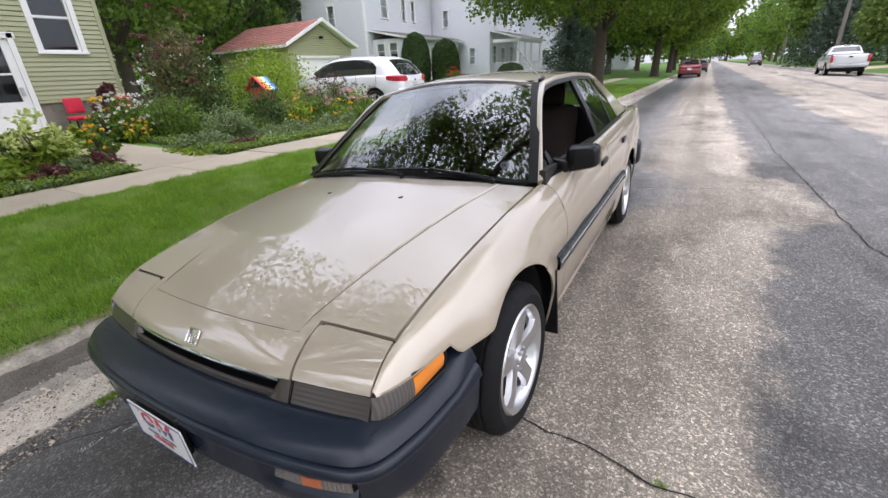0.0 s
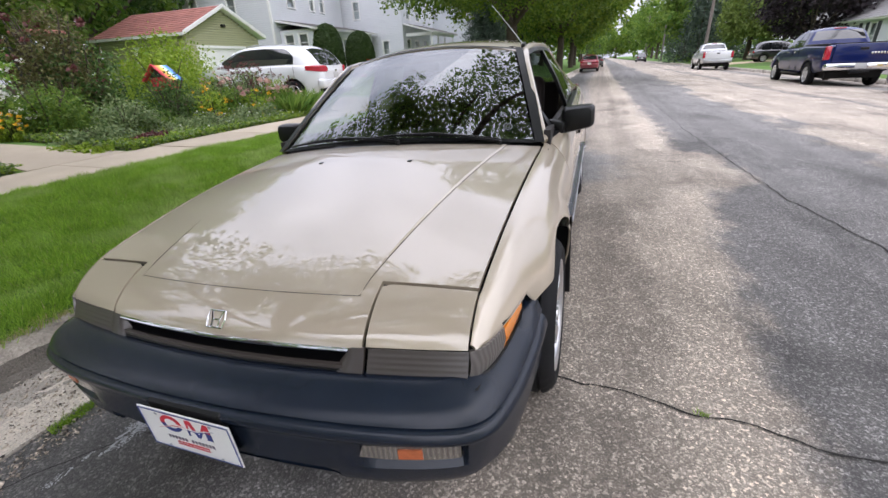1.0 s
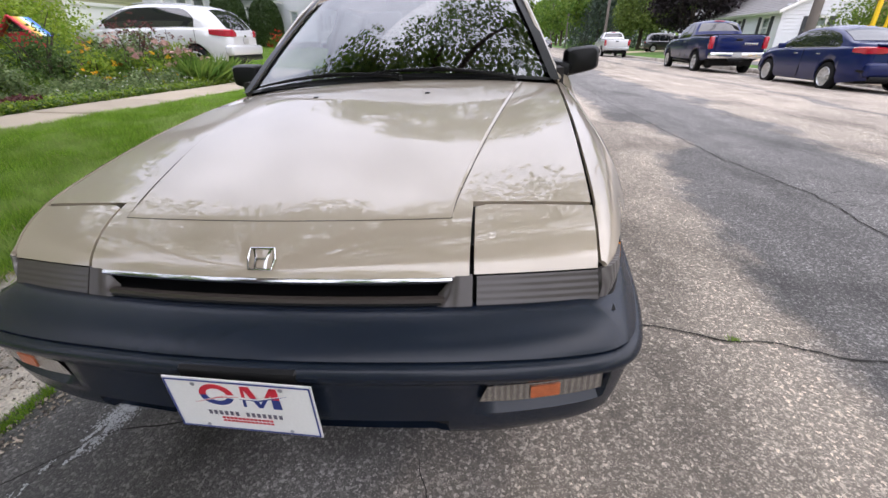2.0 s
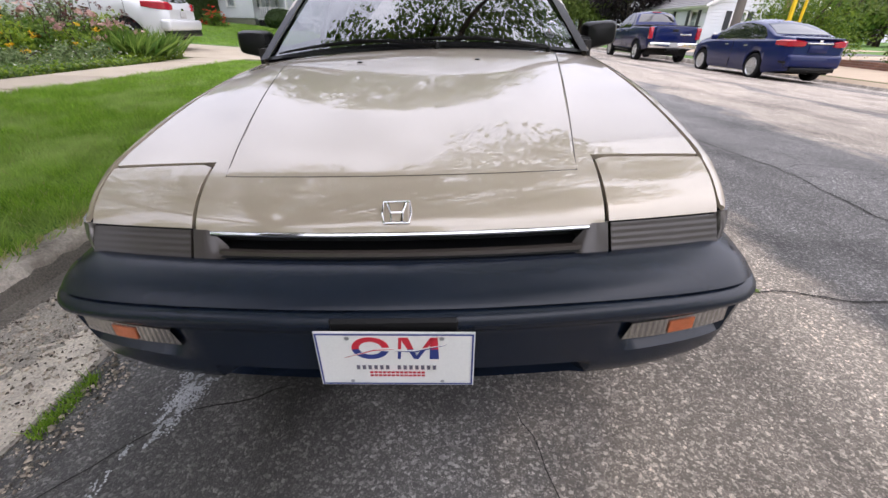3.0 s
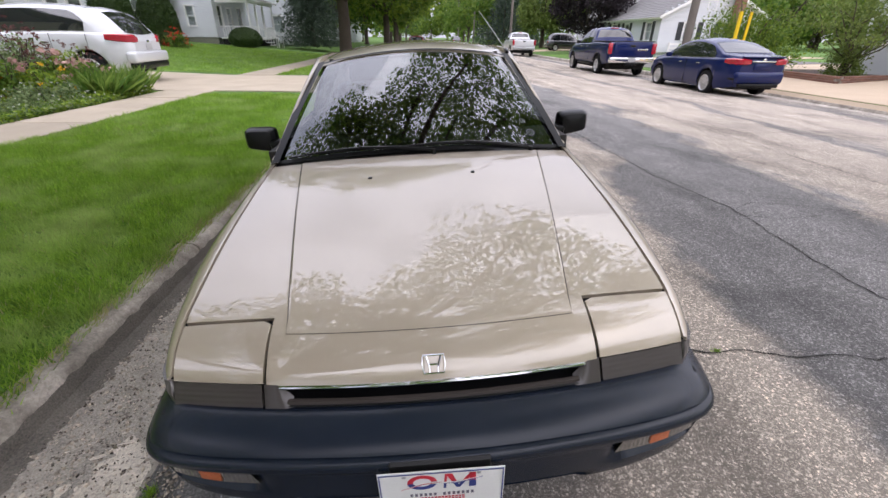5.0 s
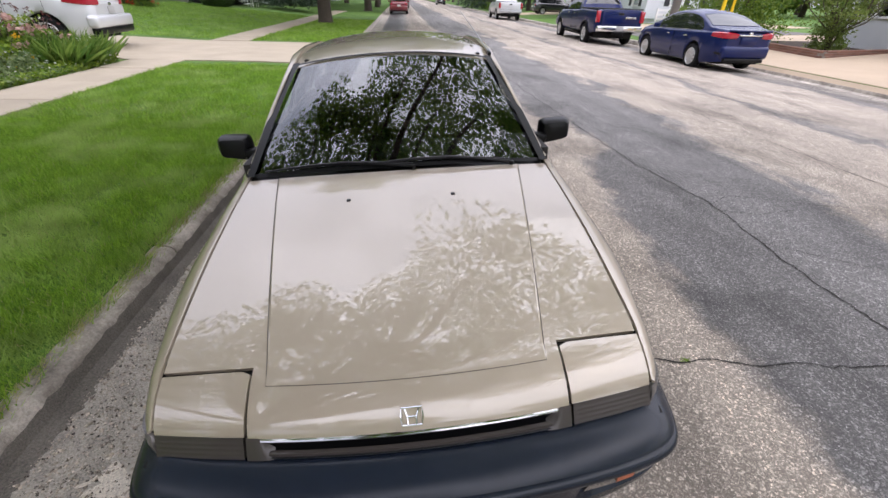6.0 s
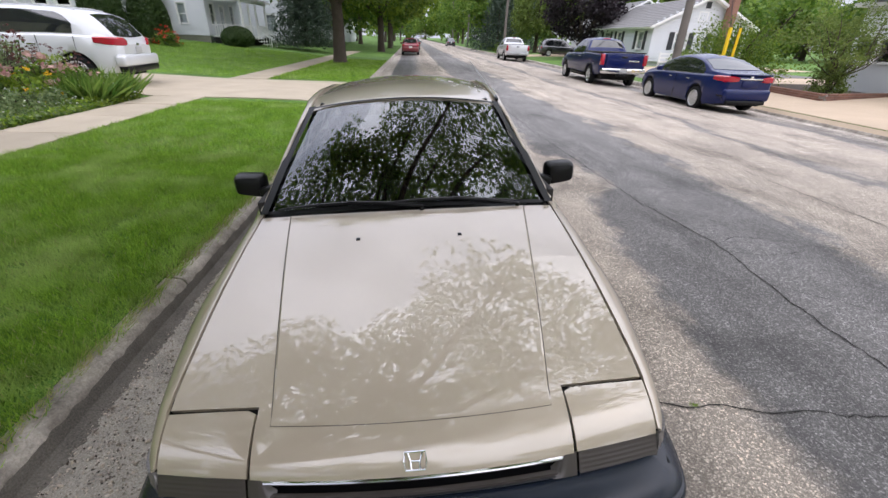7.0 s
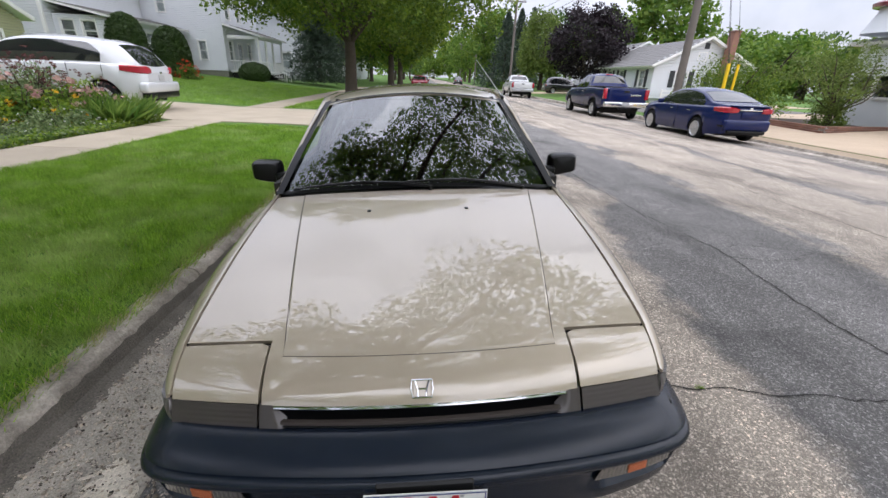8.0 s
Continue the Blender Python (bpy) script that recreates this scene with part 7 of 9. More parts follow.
o2f = [(0.7, 1.5, 1.9, 3.3), (2.4, 3.3, 1.2, 3.2), (4.4, 5.2, 1.9, 3.3), (0.8, 1.6, 4.7, 6.1), (2.8, 3.6, 4.7, 6.1)]
lap_wall(h2, f2, 0, 7.0, 1.2, 7.6, o2f, M_WHITE, 0.12, name="front_siding")
for b0, b1, z0, z1 in o2f:
    window(h2, f2, b0 + 0.02, b1 - 0.02, z0 + 0.02, z1 - 0.02, 0.08, 0.2)
shell(h2, X2 - 7, X2 - 0.16, Y2 + 0.16, Y2 + 7, 0.4, 7.6, M_WHITE)
trim_bar(h2, s2, 0, 7.0, 0.5, 1.18, -0.1, -0.02, M_BLOCK, "foundation")
roof_plane(h2, (X2 + 0.5, Y2 - 0.5, 7.6), (X2 + 0.5, Y2 + 7.5, 7.6), (X2 - 3.5, Y2 - 0.5, 10.2), (X2 - 3.5, Y2 + 7.5, 10.2), M_GREYROOF, 8)
roof_plane(h2, (X2 - 7.5, Y2 - 0.5, 7.6), (X2 - 7.5, Y2 + 7.5, 7.6), (X2 - 3.5, Y2 - 0.5, 10.2), (X2 - 3.5, Y2 + 7.5, 10.2), M_GREYROOF, 6)
# porch
flat_part(h2, "porch_floor", M_TRIM, (X2 + 1.25, Y2 + 3.2, 1.16), (2.4, 5.6, 0.10), (0, 0, 0), 0.01, "white porch floor")
flat_part(h2, "porch_skirt", M_DARK, (X2 + 2.3, Y2 + 3.2, 0.85), (0.06, 5.5, 0.5))
flat_part(h2, "porch_skirt", M_DARK, (X2 + 1.2, Y2 + 0.48, 0.85), (2.2, 0.06, 0.5))
flat_part(h2, "porch_beam", M_TRIM, (X2 + 2.3, Y2 + 3.2, 3.55), (0.18, 5.8, 0.24), (0, 0, 0), 0.01)
flat_part(h2, "porch_beam", M_TRIM, (X2 + 1.2, Y2 + 0.45, 3.55), (2.2, 0.18, 0.24), (0, 0, 0), 0.01)
roof_plane(h2, (X2 + 2.7, Y2 + 0.1, 3.68), (X2 + 2.7, Y2 + 6.4, 3.68), (X2 + 0.03, Y2 + 0.1, 4.4), (X2 + 0.03, Y2 + 6.4, 4.4), M_GREYROOF, 6)
for yy in (0.45, 2.0, 3.6, 5.9):
    bm = bmesh.new()
    cyl(bm, (X2 + 2.3, Y2 + yy, 1.21), (X2 + 2.3, Y2 + yy, 3.44), 0.10, 0.08, 12)
    part("porch_column", bm, M_TRIM, h2, "round white porch column")
for k in range(30):
    yy = 0.6 + k * 0.17
    if 2.1 < yy < 3.5:
        continue
    flat_part(h2, "baluster", M_TRIM, (X2 + 2.3, Y2 + yy, 1.55), (0.035, 0.035, 0.66), (0, 0, 0), 0.0)
for k in range(12):
    flat_part(h2, "baluster", M_TRIM, (X2 + 0.3 + k * 0.165, Y2 + 0.45, 1.55), (0.035, 0.035, 0.66), (0, 0, 0), 0.0)
flat_part(h2, "porch_rail", M_TRIM, (X2 + 2.3, Y2 + 1.2, 1.92), (0.07, 1.6, 0.06))
flat_part(h2, "porch_rail", M_TRIM, (X2 + 2.3, Y2 + 4.75, 1.92), (0.07, 2.3, 0.06))
flat_part(h2, "porch_rail", M_TRIM, (X2 + 1.2, Y2 + 0.45, 1.92), (2.1, 0.07, 0.06))
for k in range(3):
    flat_part(h2, "stair_tread", M_TRIM, (X2 + 2.55 + 0.28 * k, Y2 + 2.8, 1.05 - 0.19 * k), (0.30, 1.3, 0.05), (0, 0, 0), 0.008)
for yy in (2.12, 3.48):
    bm = bmesh.new()
    tube(bm, [(X2 + 2.3, Y2 + yy, 1.95), (X2 + 3.7, Y2 + yy, 1.15)], 0.035, 6)
    tube(bm, [(X2 + 3.65, Y2 + yy, 1.2), (X2 + 3.65, Y2 + yy, 0.4)], 0.035, 6)
    for q in range(6):
        tube(bm, [(X2 + 2.5 + 0.2 * q, Y2 + yy, 1.83 - 0.115 * q), (X2 + 2.5 + 0.2 * q, Y2 + yy, 1.05 - 0.13 * q)], 0.018, 5)
    part("stair_rail", bm, M_TRIM, h2, "white stair rail")

# small white house beyond, grey-green house between, and a far white one
def plain_house(name, label, x0, x1, y0, y1, zb, ze, zr, wall_mat, roof_mat, wins_s, wins_f, ridge="y", pitch=0.13, shut=False):
    h = thing(name, label, "house")
    ws_, wf_ = Wall((x0, y0, 0), (1, 0, 0), (0, -1, 0)), None
    lap_wall(h, ws_, 0, x1 - x0 - 0.12, zb, ze, wins_s, wall_mat, pitch, name="side_siding")
    for b0, b1, z0, z1 in wins_s:
        window(h, ws_, b0 + 0.02, b1 - 0.02, z0 + 0.02, z1 - 0.02, 0.08, 0.2, shutters=shut)
    street = x1 if x1 < 0 else x0
    wf_ = Wall((street, y0, 0), (0, 1, 0), (1 if x1 < 0 else -1, 0, 0))
    lap_wall(h, wf_, 0, y1 - y0, zb, ze, wins_f, wall_mat, pitch, name="front_siding")
    for b0, b1, z0, z1 in wins_f:
        window(h, wf_, b0 + 0.02, b1 - 0.02, z0 + 0.02, z1 - 0.02, 0.08, 0.2, shutters=shut)
    shell(h, x0 + 0.16, x1 - 0.16, y0 + 0.16, y1, zb - 0.5, ze, wall_mat)
    xm, ym = (x0 + x1) / 2, (y0 + y1) / 2
    if ridge == "y":
        k = (zr - ze) / (xm - x0)
        lap_wall(h, ws_, 0, x1 - x0, ze, zr - 0.1, [], wall_mat, pitch, lambda z: ((z - ze) / k, x1 - x0 - (z - ze) / k), name="gable_siding")
        for e, s_ in ((x0 - 0.4, 1), (x1 + 0.4, -1)):
            roof_plane(h, (e, y0 - 0.4, ze - 0.4 * k), (e, y1 + 0.4, ze - 0.4 * k), (xm, y0 - 0.4, zr), (xm, y1 + 0.4, zr), roof_mat, 14)
            bm = bmesh.new()
            a, b_ = Vector((e, y0 - 0.41, ze - 0.4 * k - 0.1)), Vector((xm, y0 - 0.41, zr - 0.1))
            bm.faces.new([bm.verts.new(p) for p in (a, b_, b_ + Vector((0, 0, 0.16)), a + Vector((0, 0, 0.16)))])
            solid(part("barge_board", bm, M_TRIM, h, smooth=False), 0.03, 0)
    else:
        for e in (y0 - 0.4, y1 + 0.4):
            roof_plane(h, (x0 - 0.4, e, ze), (x1 + 0.4, e, ze), (x0 - 0.4, ym, zr), (x1 + 0.4, ym, zr), roof_mat, 10)
    return h


plain_house("white_cottage", "small white house with a gable behind the spruce", -18.5, -11.2, 44, 52, 0.9, 4.4, 7.2, M_WHITE, M_GREYROOF, [(5.0, 5.9, 1.6, 3.0), (2.0, 2.9, 1.6, 3.0)], [(1.0, 1.9, 1.6, 3.0)])
plain_house("grey_house", "grey-green two-storey house between the white ones", -32, -22.6, 43, 52, 0.9, 8.0, 11, M_GREENSIDE, M_GREYROOF, [(8.0, 8.8, 5.0, 6.6), (8.0, 8.8, 1.8, 3.4), (5.5, 6.3, 5.0, 6.6)], [(1.2, 2.0, 5.0, 6.6), (1.2, 2.0, 1.8, 3.4)])
plain_house("white_cottage", "far white house among trees by the street", -20, -10.5, 78, 88, 0.8, 3.6, 6.0, M_WHITE, M_GREYROOF, [(6.5, 7.4, 1.4, 2.8), (4.2, 5.1, 1.4, 2.8), (2, 2.9, 1.4, 2.8)], [(1, 2, 1.4, 2.8)])
ranch = plain_house("ranch_house", "white single-storey house with grey roof and dark shutters", 16.9, 24.1, 31, 41, 0.55, 2.95, 4.75, M_WHITE, M_GREYROOF, [(1.7, 2.6, 1.35, 2.45), (4.4, 5.3, 1.35, 2.45)], [(1.2, 2.1, 1.3, 2.5), (4.8, 5.6, 1.0, 2.5), (7.0, 8.2, 1.3, 2.5)], pitch=0.2, shut=True)
flat_part(ranch, "gable_vent", M_SHUTTER, (20.45, 30.97, 4.2), (0.35, 0.04, 0.4), (0, 0, 0), 0.0, "dark gable vent")
window(ranch, Wall((16.8, 31, 0), (1, 0, 0), (0, -1, 0)), 3.2, 3.75, 3.25, 3.75, 0.06, 0)
chim = thing("chimney", "tall maroon brick chimney at the gable end", "chimney")
chim.matrix_world = pose(21.85, 30.45, 0.3)
bm = bmesh.new()
box(bm, (0, 0, 2.4), (0.42, 0.62, 4.8))
part("shaft", bm, M_BRICK, chim, smooth=False)
part("cap", box(bmesh.new(), (0, 0, 4.82), (0.52, 0.72, 0.12), (0, 0, 0), 0.02), M_BRICK, chim)
plain_house("white_house", "white house partly hidden by the dark tree", 18.5, 26, 43.5, 52, 0.6, 3.4, 5.4, M_WHITE, M_GREYROOF, [(2, 2.9, 1.4, 2.6)], [(1.5, 2.4, 1.4, 2.6)])

# white roadside building with a dark red capped lantern
diner = thing("roadside_building", "white low building with window band and red-capped lantern", "building")
bx = Wall((16.6, 3.4, 0), (0, 1, 0), (-1, 0, 0))
trim_bar(diner, bx, 0, 12.2, 0.2, 1.30, -0.2, 0.0, M_WHITE, "lower_wall")
trim_bar(diner, bx, 0, 12.2, 1.26, 1.34, -0.2, 0.05, M_TRIM, "window_ledge")
trim_bar(diner, bx, 0, 12.2, 2.05, 3.2, -0.2, 0.0, M_WHITE, "fascia")
for k in range(15):
    trim_bar(diner, bx, k * 0.86, k * 0.86 + 0.12, 1.34, 2.05, -0.18, -0.02, M_TRIM, "mullion")
for k in range(14):
    trim_bar(diner, bx, k * 0.86 + 0.12, k * 0.86 + 0.86, 1.34, 2.05, -0.12, -0.11, M_PANE, "pane")
by = Wall((16.6, 15.6, 0), (1, 0, 0), (0, 1, 0))
trim_bar(diner, by, 0.01, 9, 0.2, 3.2, -0.2, 0.0, M_WHITE, "end_wall")
shell(diner, 17.6, 25, 3.7, 15.2, 0.2, 3.1, M_ROOM)
roof_plane(diner, (16.3, 3.1, 3.2), (16.3, 15.9, 3.2), (19.5, 6.5, 4.0), (19.5, 13.0, 4.0), M_WHITE, 6)
roof_plane(diner, (16.3, 15.9, 3.2), (26.0, 15.9, 3.2), (19.5, 13.0, 4.0), (23.0, 13.0, 4.0), M_WHITE, 6)
roof_plane(diner, (26.0, 3.1, 3.2), (26.0, 15.9, 3.2), (23.0, 6.5, 4.0), (23.0, 13.0, 4.0), M_WHITE, 6)
bm = bmesh.new()
lathe(bm, [(3.2, 1.0), (3.9, 0.72), (4.05, 0.70), (4.06, 0.0)], 20, "z")
bmesh.ops.translate(bm, vec=(17.0, 14.9, 0.25), verts=bm.verts)
part("lantern", bm, M_WHITE, diner)
bm = bmesh.new()
lathe(bm, [(4.04, 0.72), (4.06, 0.92), (4.18, 0.95), (4.24, 0.88), (4.26, 0.0)], 20, "z")
bmesh.ops.translate(bm, vec=(17.0, 14.9, 0.25), verts=bm.verts)
part("lantern_cap", bm, M_MAROON, diner, "dark red cap of the lantern")

# ---- trees, hedges, flowers, grass ----
def leaf_quads(centres, size, g, up=0.5, aspect=0.6, hang=0.0):
    """Leaves as folded kites round the centres: returns points and faces."""
    n = len(centres)
    nrm = g.normal(size=(n, 3))
    nrm[:, 2] += up * 1.5
    nrm /= np.linalg.norm(nrm, axis=1)[:, None]
    d = g.normal(size=(n, 3))
    d[:, 2] -= hang * 3
    d -= nrm * np.sum(d * nrm, axis=1)[:, None]
    d /= np.linalg.norm(d, axis=1)[:, None] + 1e-9
    e = np.cross(nrm, d)
    s = (size * g.uniform(0.65, 1.3, n))[:, None]
    c = np.asarray(centres)
    pts = np.empty((n, 4, 3))
    pts[:, 0] = c - d * s * 0.5
    pts[:, 1] = c + e * s * aspect * 0.5 + nrm * s * 0.08
    pts[:, 2] = c + d * s * 0.5
    pts[:, 3] = c - e * s * aspect * 0.5 + nrm * s * 0.08
    idx = np.arange(n * 4).reshape(n, 4)
    return pts.reshape(-1, 3), idx


def fast_mesh(name, pts, faces, material, parent=None, label=""):
    me = bpy.data.meshes.new(name)
    k = faces.shape[1]
    me.vertices.add(len(pts))
    me.vertices.foreach_set("co", np.asarray(pts, dtype=np.float32).ravel())
    me.loops.add(faces.size)
    me.loops.foreach_set("vertex_index", faces.astype(np.int32).ravel())
    me.polygons.add(len(faces))
    me.polygons.foreach_set("loop_start", np.arange(0, faces.size, k, dtype=np.int32))
    me.update(calc_edges=True)
    me.materials.append(material)
    ob = new(name, me)
    ob.parent = parent
    return tagged(ob, label)


def clump_points(g, centres, radius, per, flat=0.7):
    n = len(centres)
    p = g.normal(size=(n, per, 3))
    p /= np.linalg.norm(p, axis=2)[:, :, None]
    p *= (g.uniform(0.15, 1, (n, per)) ** 0.5)[:, :, None]
    r = radius * g.uniform(0.6, 1.25, n)
    p *= r[:, None, None]
    p[:, :, 2] *= flat
    return (centres[:, None, :] + p).reshape(-1, 3)


def limbs(bm, g, base, height, spread, trunk_r, fork, count=7, lean=(0, 0), centre=(0, 0)):
    """Trunk and limbs; returns the limb ends."""
    ends = []
    top = Vector((base[0] + lean[0], base[1] + lean[1], base[2] + fork))
    b = Vector(base)
    pts = [b + Vector((0, 0, -0.1)), b + Vector((0, 0, 0.15)), b.lerp(top, 0.3), b.lerp(top, 0.65) + Vector((0.03, 0.02, 0)), top]
    tube(bm, pts, [trunk_r * 1.45, trunk_r * 1.15, trunk_r, trunk_r * 0.92, trunk_r * 0.85], 12)
    for k in range(count):
        a = 2 * math.pi * (k + g.uniform(-0.25, 0.25)) / count
        reach = spread * g.uniform(0.65, 1.0)
        rise = (height - fork) * g.uniform(0.35, 0.95)
        start = top + Vector((0, 0, -g.uniform(0, fork * 0.12)))
        end = top + Vector((math.cos(a) * reach + centre[0], math.sin(a) * reach + centre[1], rise))
        mid = start.lerp(end, 0.5) + Vector((0, 0, -rise * 0.05)) + Vector((g.uniform(-1, 1), g.uniform(-1, 1), 0)) * 0.25
        r = trunk_r * g.uniform(0.35, 0.55)
        tube(bm, [start, start.lerp(mid, 0.5), mid, mid.lerp(end, 0.5) + Vector((0, 0, 0.2)), end], [r, r * 0.8, r * 0.6, r * 0.38, r * 0.12], 7)
        ends.append(end)
        for q in range(4):
            t = g.uniform(0.3, 0.95)
            s = mid.lerp(end, (t - 0.5) * 2) if t > 0.5 else start.lerp(mid, t * 2)
            e = s + Vector((g.uniform(-1, 1), g.uniform(-1, 1), g.uniform(-0.2, 0.8))) * spread * 0.38
            tube(bm, [s, s.lerp(e, 0.5) + Vector((0, 0, 0.12)), e], [r * 0.32, r * 0.2, r * 0.05], 5)
            ends.append(e)
    return ends


def tree(name, label, at, height, spread, fork, trunk_r, leaf, n_leaf, size, seed, low=None, clump=0.8, count=7, centre=(0, 0), droop=0.0, flat=0.7, m=None, group="", shell_bias=0.55, wide=()):
    """Tapered trunk, limbs and a crown of many leaves in uneven clumps."""
    g = np.random.default_rng(seed)
    root = thing(name, label, "tree", m if m is not None else pose(*at), group)
    bm = bmesh.new()
    ends = limbs(bm, g, (0, 0, 0), height * 0.9, spread * 0.8, trunk_r, fork, count, centre=centre)
    for lx, ly, lz, lr in wide:
        tube(bm, [(0, 0, fork * 0.95), (lx * 0.5, ly * 0.5, fork + (lz - fork) * 0.6), (lx, ly, lz)], [trunk_r * 0.5, trunk_r * 0.32, 0.03], 7)
    part("trunk", bm, M_BARK, root, "grey-brown trunk and limbs")
    low = fork * 0.9 if low is None else low
    per = 44
    k = max(4, n_leaf // per)
    extra = []
    while len(extra) < k:
        v = g.normal(size=3)
        v /= np.linalg.norm(v)
        r = g.uniform(shell_bias, 1.0) ** 0.7
        p = np.array([centre[0] + v[0] * r * spread, centre[1] + v[1] * r * spread, (low + height) / 2 + v[2] * r * (height - low) / 2])
        wob = noise.noise((p[0] * 0.35 + seed, p[1] * 0.35, p[2] * 0.35))
        if wob < -0.16:
            continue
        extra.append(p * 1.0)
    c = np.array(extra)
    c[: min(len(ends), k // 3)] = np.array([tuple(e) for e in ends])[: min(len(ends), k // 3)]
    for lx, ly, lz, lr in wide:
        q = g.normal(size=(int(15 * lr * lr), 3))
        q /= np.linalg.norm(q, axis=1)[:, None]
        q *= lr * (g.uniform(0.1, 1, len(q)) ** 0.5)[:, None]
        q[:, 2] *= 0.55
        c = np.concatenate([c, q + np.array([lx, ly, lz])])
    pts = clump_points(g, c, clump, per, flat)
    if droop:
        rad = np.linalg.norm(pts[:, :2] - np.array(centre), axis=1) / spread
        pts[:, 2] -= droop * np.clip(rad, 0, 1.2) ** 2 * (height - low)
    v, f = leaf_quads(pts, size, g, 0.35, 0.62, droop)
    fast_mesh("crown", v, f, leaf, root, "leafy crown")
    return root


def spruce(name, label, at, height, radius, leaf, seed, n=9000, size=0.16, m=None):
    g = np.random.default_rng(seed)
    root = thing(name, label, "tree", m if m is not None else pose(*at))
    bm = bmesh.new()
    tube(bm, [(0, 0, -0.1), (0, 0, height * 0.5), (0, 0, height)], [0.16, 0.09, 0.02], 8)
    part("trunk", bm, M_BARK, root)
    tiers = int(height / 0.24)
    pts = []
    for i in range(tiers):
        z = 0.15 + (height - 0.2) * i / tiers
        r = radius * (1 - z / height) ** 0.85
        arms = max(5, int(r * 6))
        for a in range(arms):
            th = 2 * math.pi * (a + g.uniform(-0.4, 0.4)) / arms
            ln = r * g.uniform(0.8, 1.15)
            q = max(5, int(n / tiers / arms))
            t = g.uniform(0.1, 1, q) ** 0.7
            w = 0.16 * (1.2 - t) * max(r, 0.4)
            x = np.cos(th) * t * ln + g.normal(size=q) * w
            y = np.sin(th) * t * ln + g.normal(size=q) * w
            zz = z - 0.32 * t * ln * 0.6 + g.normal(size=q) * 0.10 + 0.16 * t * t * ln
            pts.append(np.stack([x, y, zz], 1))
    v, f = leaf_quads(np.concatenate(pts), size, g, 0.6, 0.3)
    fast_mesh("crown", v, f, leaf, root, "tiers of needled boughs")
    return root


def bush(name, label, at, rx, ry, h, leaf, n, size, seed, flowers=None, fl_n=0, fl_size=0.05, category="bush", lump=0.35, up=0.6, group="", aspect=0.6):
    """A shrub: leaf clumps over an uneven dome, flowers on top."""
    g = np.random.default_rng(seed)
    root = thing(name, label, category, pose(*at), group)
    bm = bmesh.new()
    for q in range(7):
        a = g.uniform(0, 6.28)
        tube(bm, [(0.1 * math.cos(a) * rx, 0.1 * math.sin(a) * ry, -0.05), (0.35 * rx * math.cos(a), 0.35 * ry * math.sin(a), h * 0.5), (0.6 * rx * math.cos(a), 0.6 * ry * math.sin(a), h * 0.8)], [0.02 * h, 0.014 * h, 0.004], 5)
    part("stem", bm, M_BARK, root)
    k = max(6, n // 26)
    v = g.normal(size=(k, 3))
    v[:, 2] = np.abs(v[:, 2])
    v /= np.linalg.norm(v, axis=1)[:, None]
    r = g.uniform(0.45, 0.95, k)[:, None]
    c = v * r * np.array([rx, ry, h * 0.92])
    c[:, 2] = np.maximum(c[:, 2], 0.06 * h)
    pts = clump_points(g, c, lump * min(rx, ry, h), 26, 0.8)
    pts[:, 2] = np.maximum(pts[:, 2], 0.01)
    p, f = leaf_quads(pts, size, g, up, aspect)
    fast_mesh("foliage", p, f, leaf, root)
    if flowers is not None and fl_n:
        v = g.normal(size=(fl_n, 3))
        v[:, 2] = np.abs(v[:, 2]) + 0.25
        v /= np.linalg.norm(v, axis=1)[:, None]
        c = v * np.array([rx, ry, h]) * g.uniform(0.92, 1.12, fl_n)[:, None]
        pts = clump_points(g, c, fl_size, 14, 0.7)
        p, f = leaf_quads(pts, fl_size * 0.8, g, 0.8, 0.8)
        fast_mesh("blossom", p, f, flowers, root, "open flower heads")
    return root


def clipped(name, label, at, profile, leaf, n, size, seed, category="hedge"):
    """A clipped evergreen: a dark core and a close coat of small leaves."""
    g = np.random.default_rng(seed)
    root = thing(name, label, category, pose(*at))
    bm = bmesh.new()
    lathe(bm, [(z, r * 0.93) for z, r in profile], 20, "z")
    outward(bm, (0, 0, profile[len(profile) // 2][0]))
    part("core", bm, leaf, root)
    zr = curve([p[0] for p in profile], [p[1] for p in profile])
    z = g.uniform(profile[0][0], profile[-1][0], n)
    rr = np.array([zr(q) for q in z]) * g.uniform(0.92, 1.05, n)
    a = g.uniform(0, 2 * np.pi, n)
    p, f = leaf_quads(np.stack([rr * np.cos(a), rr * np.sin(a), z], 1), size, g, 0.4, 0.55)
    fast_mesh("foliage", p, f, leaf, root)
    return root


# street maples on the verge
maple = tree("maple_tree", "broad maple with spreading limbs on the verge", (-4.15, 25.8, 0.1), 17.5, 9.0, 3.1, 0.34, M_LEAF, 74000, 0.22, 3, low=3.3, clump=0.9, count=11, droop=0.20, centre=(0.7, 0))
tree("maple_tree", "street maple farther along the verge", (-3.2, 47, 0.1), 11, 6.2, 3.4, 0.34, M_LEAF, 12000, 0.42, 4, low=3.2, clump=1.1, droop=0.1)
tree("maple_tree", "street maple in the distance", (-3.0, 62, 0.1), 11, 6.2, 3.4, 0.3, M_LEAF_MID, 7000, 0.5, 5, low=3.0, clump=1.1)
tree("maple_tree", "street maple in the distance", (-3.5, 78, 0.1), 11, 6.0, 3.4, 0.3, M_LEAF_LIME, 5000, 0.6, 6, low=2.6, clump=1.2)
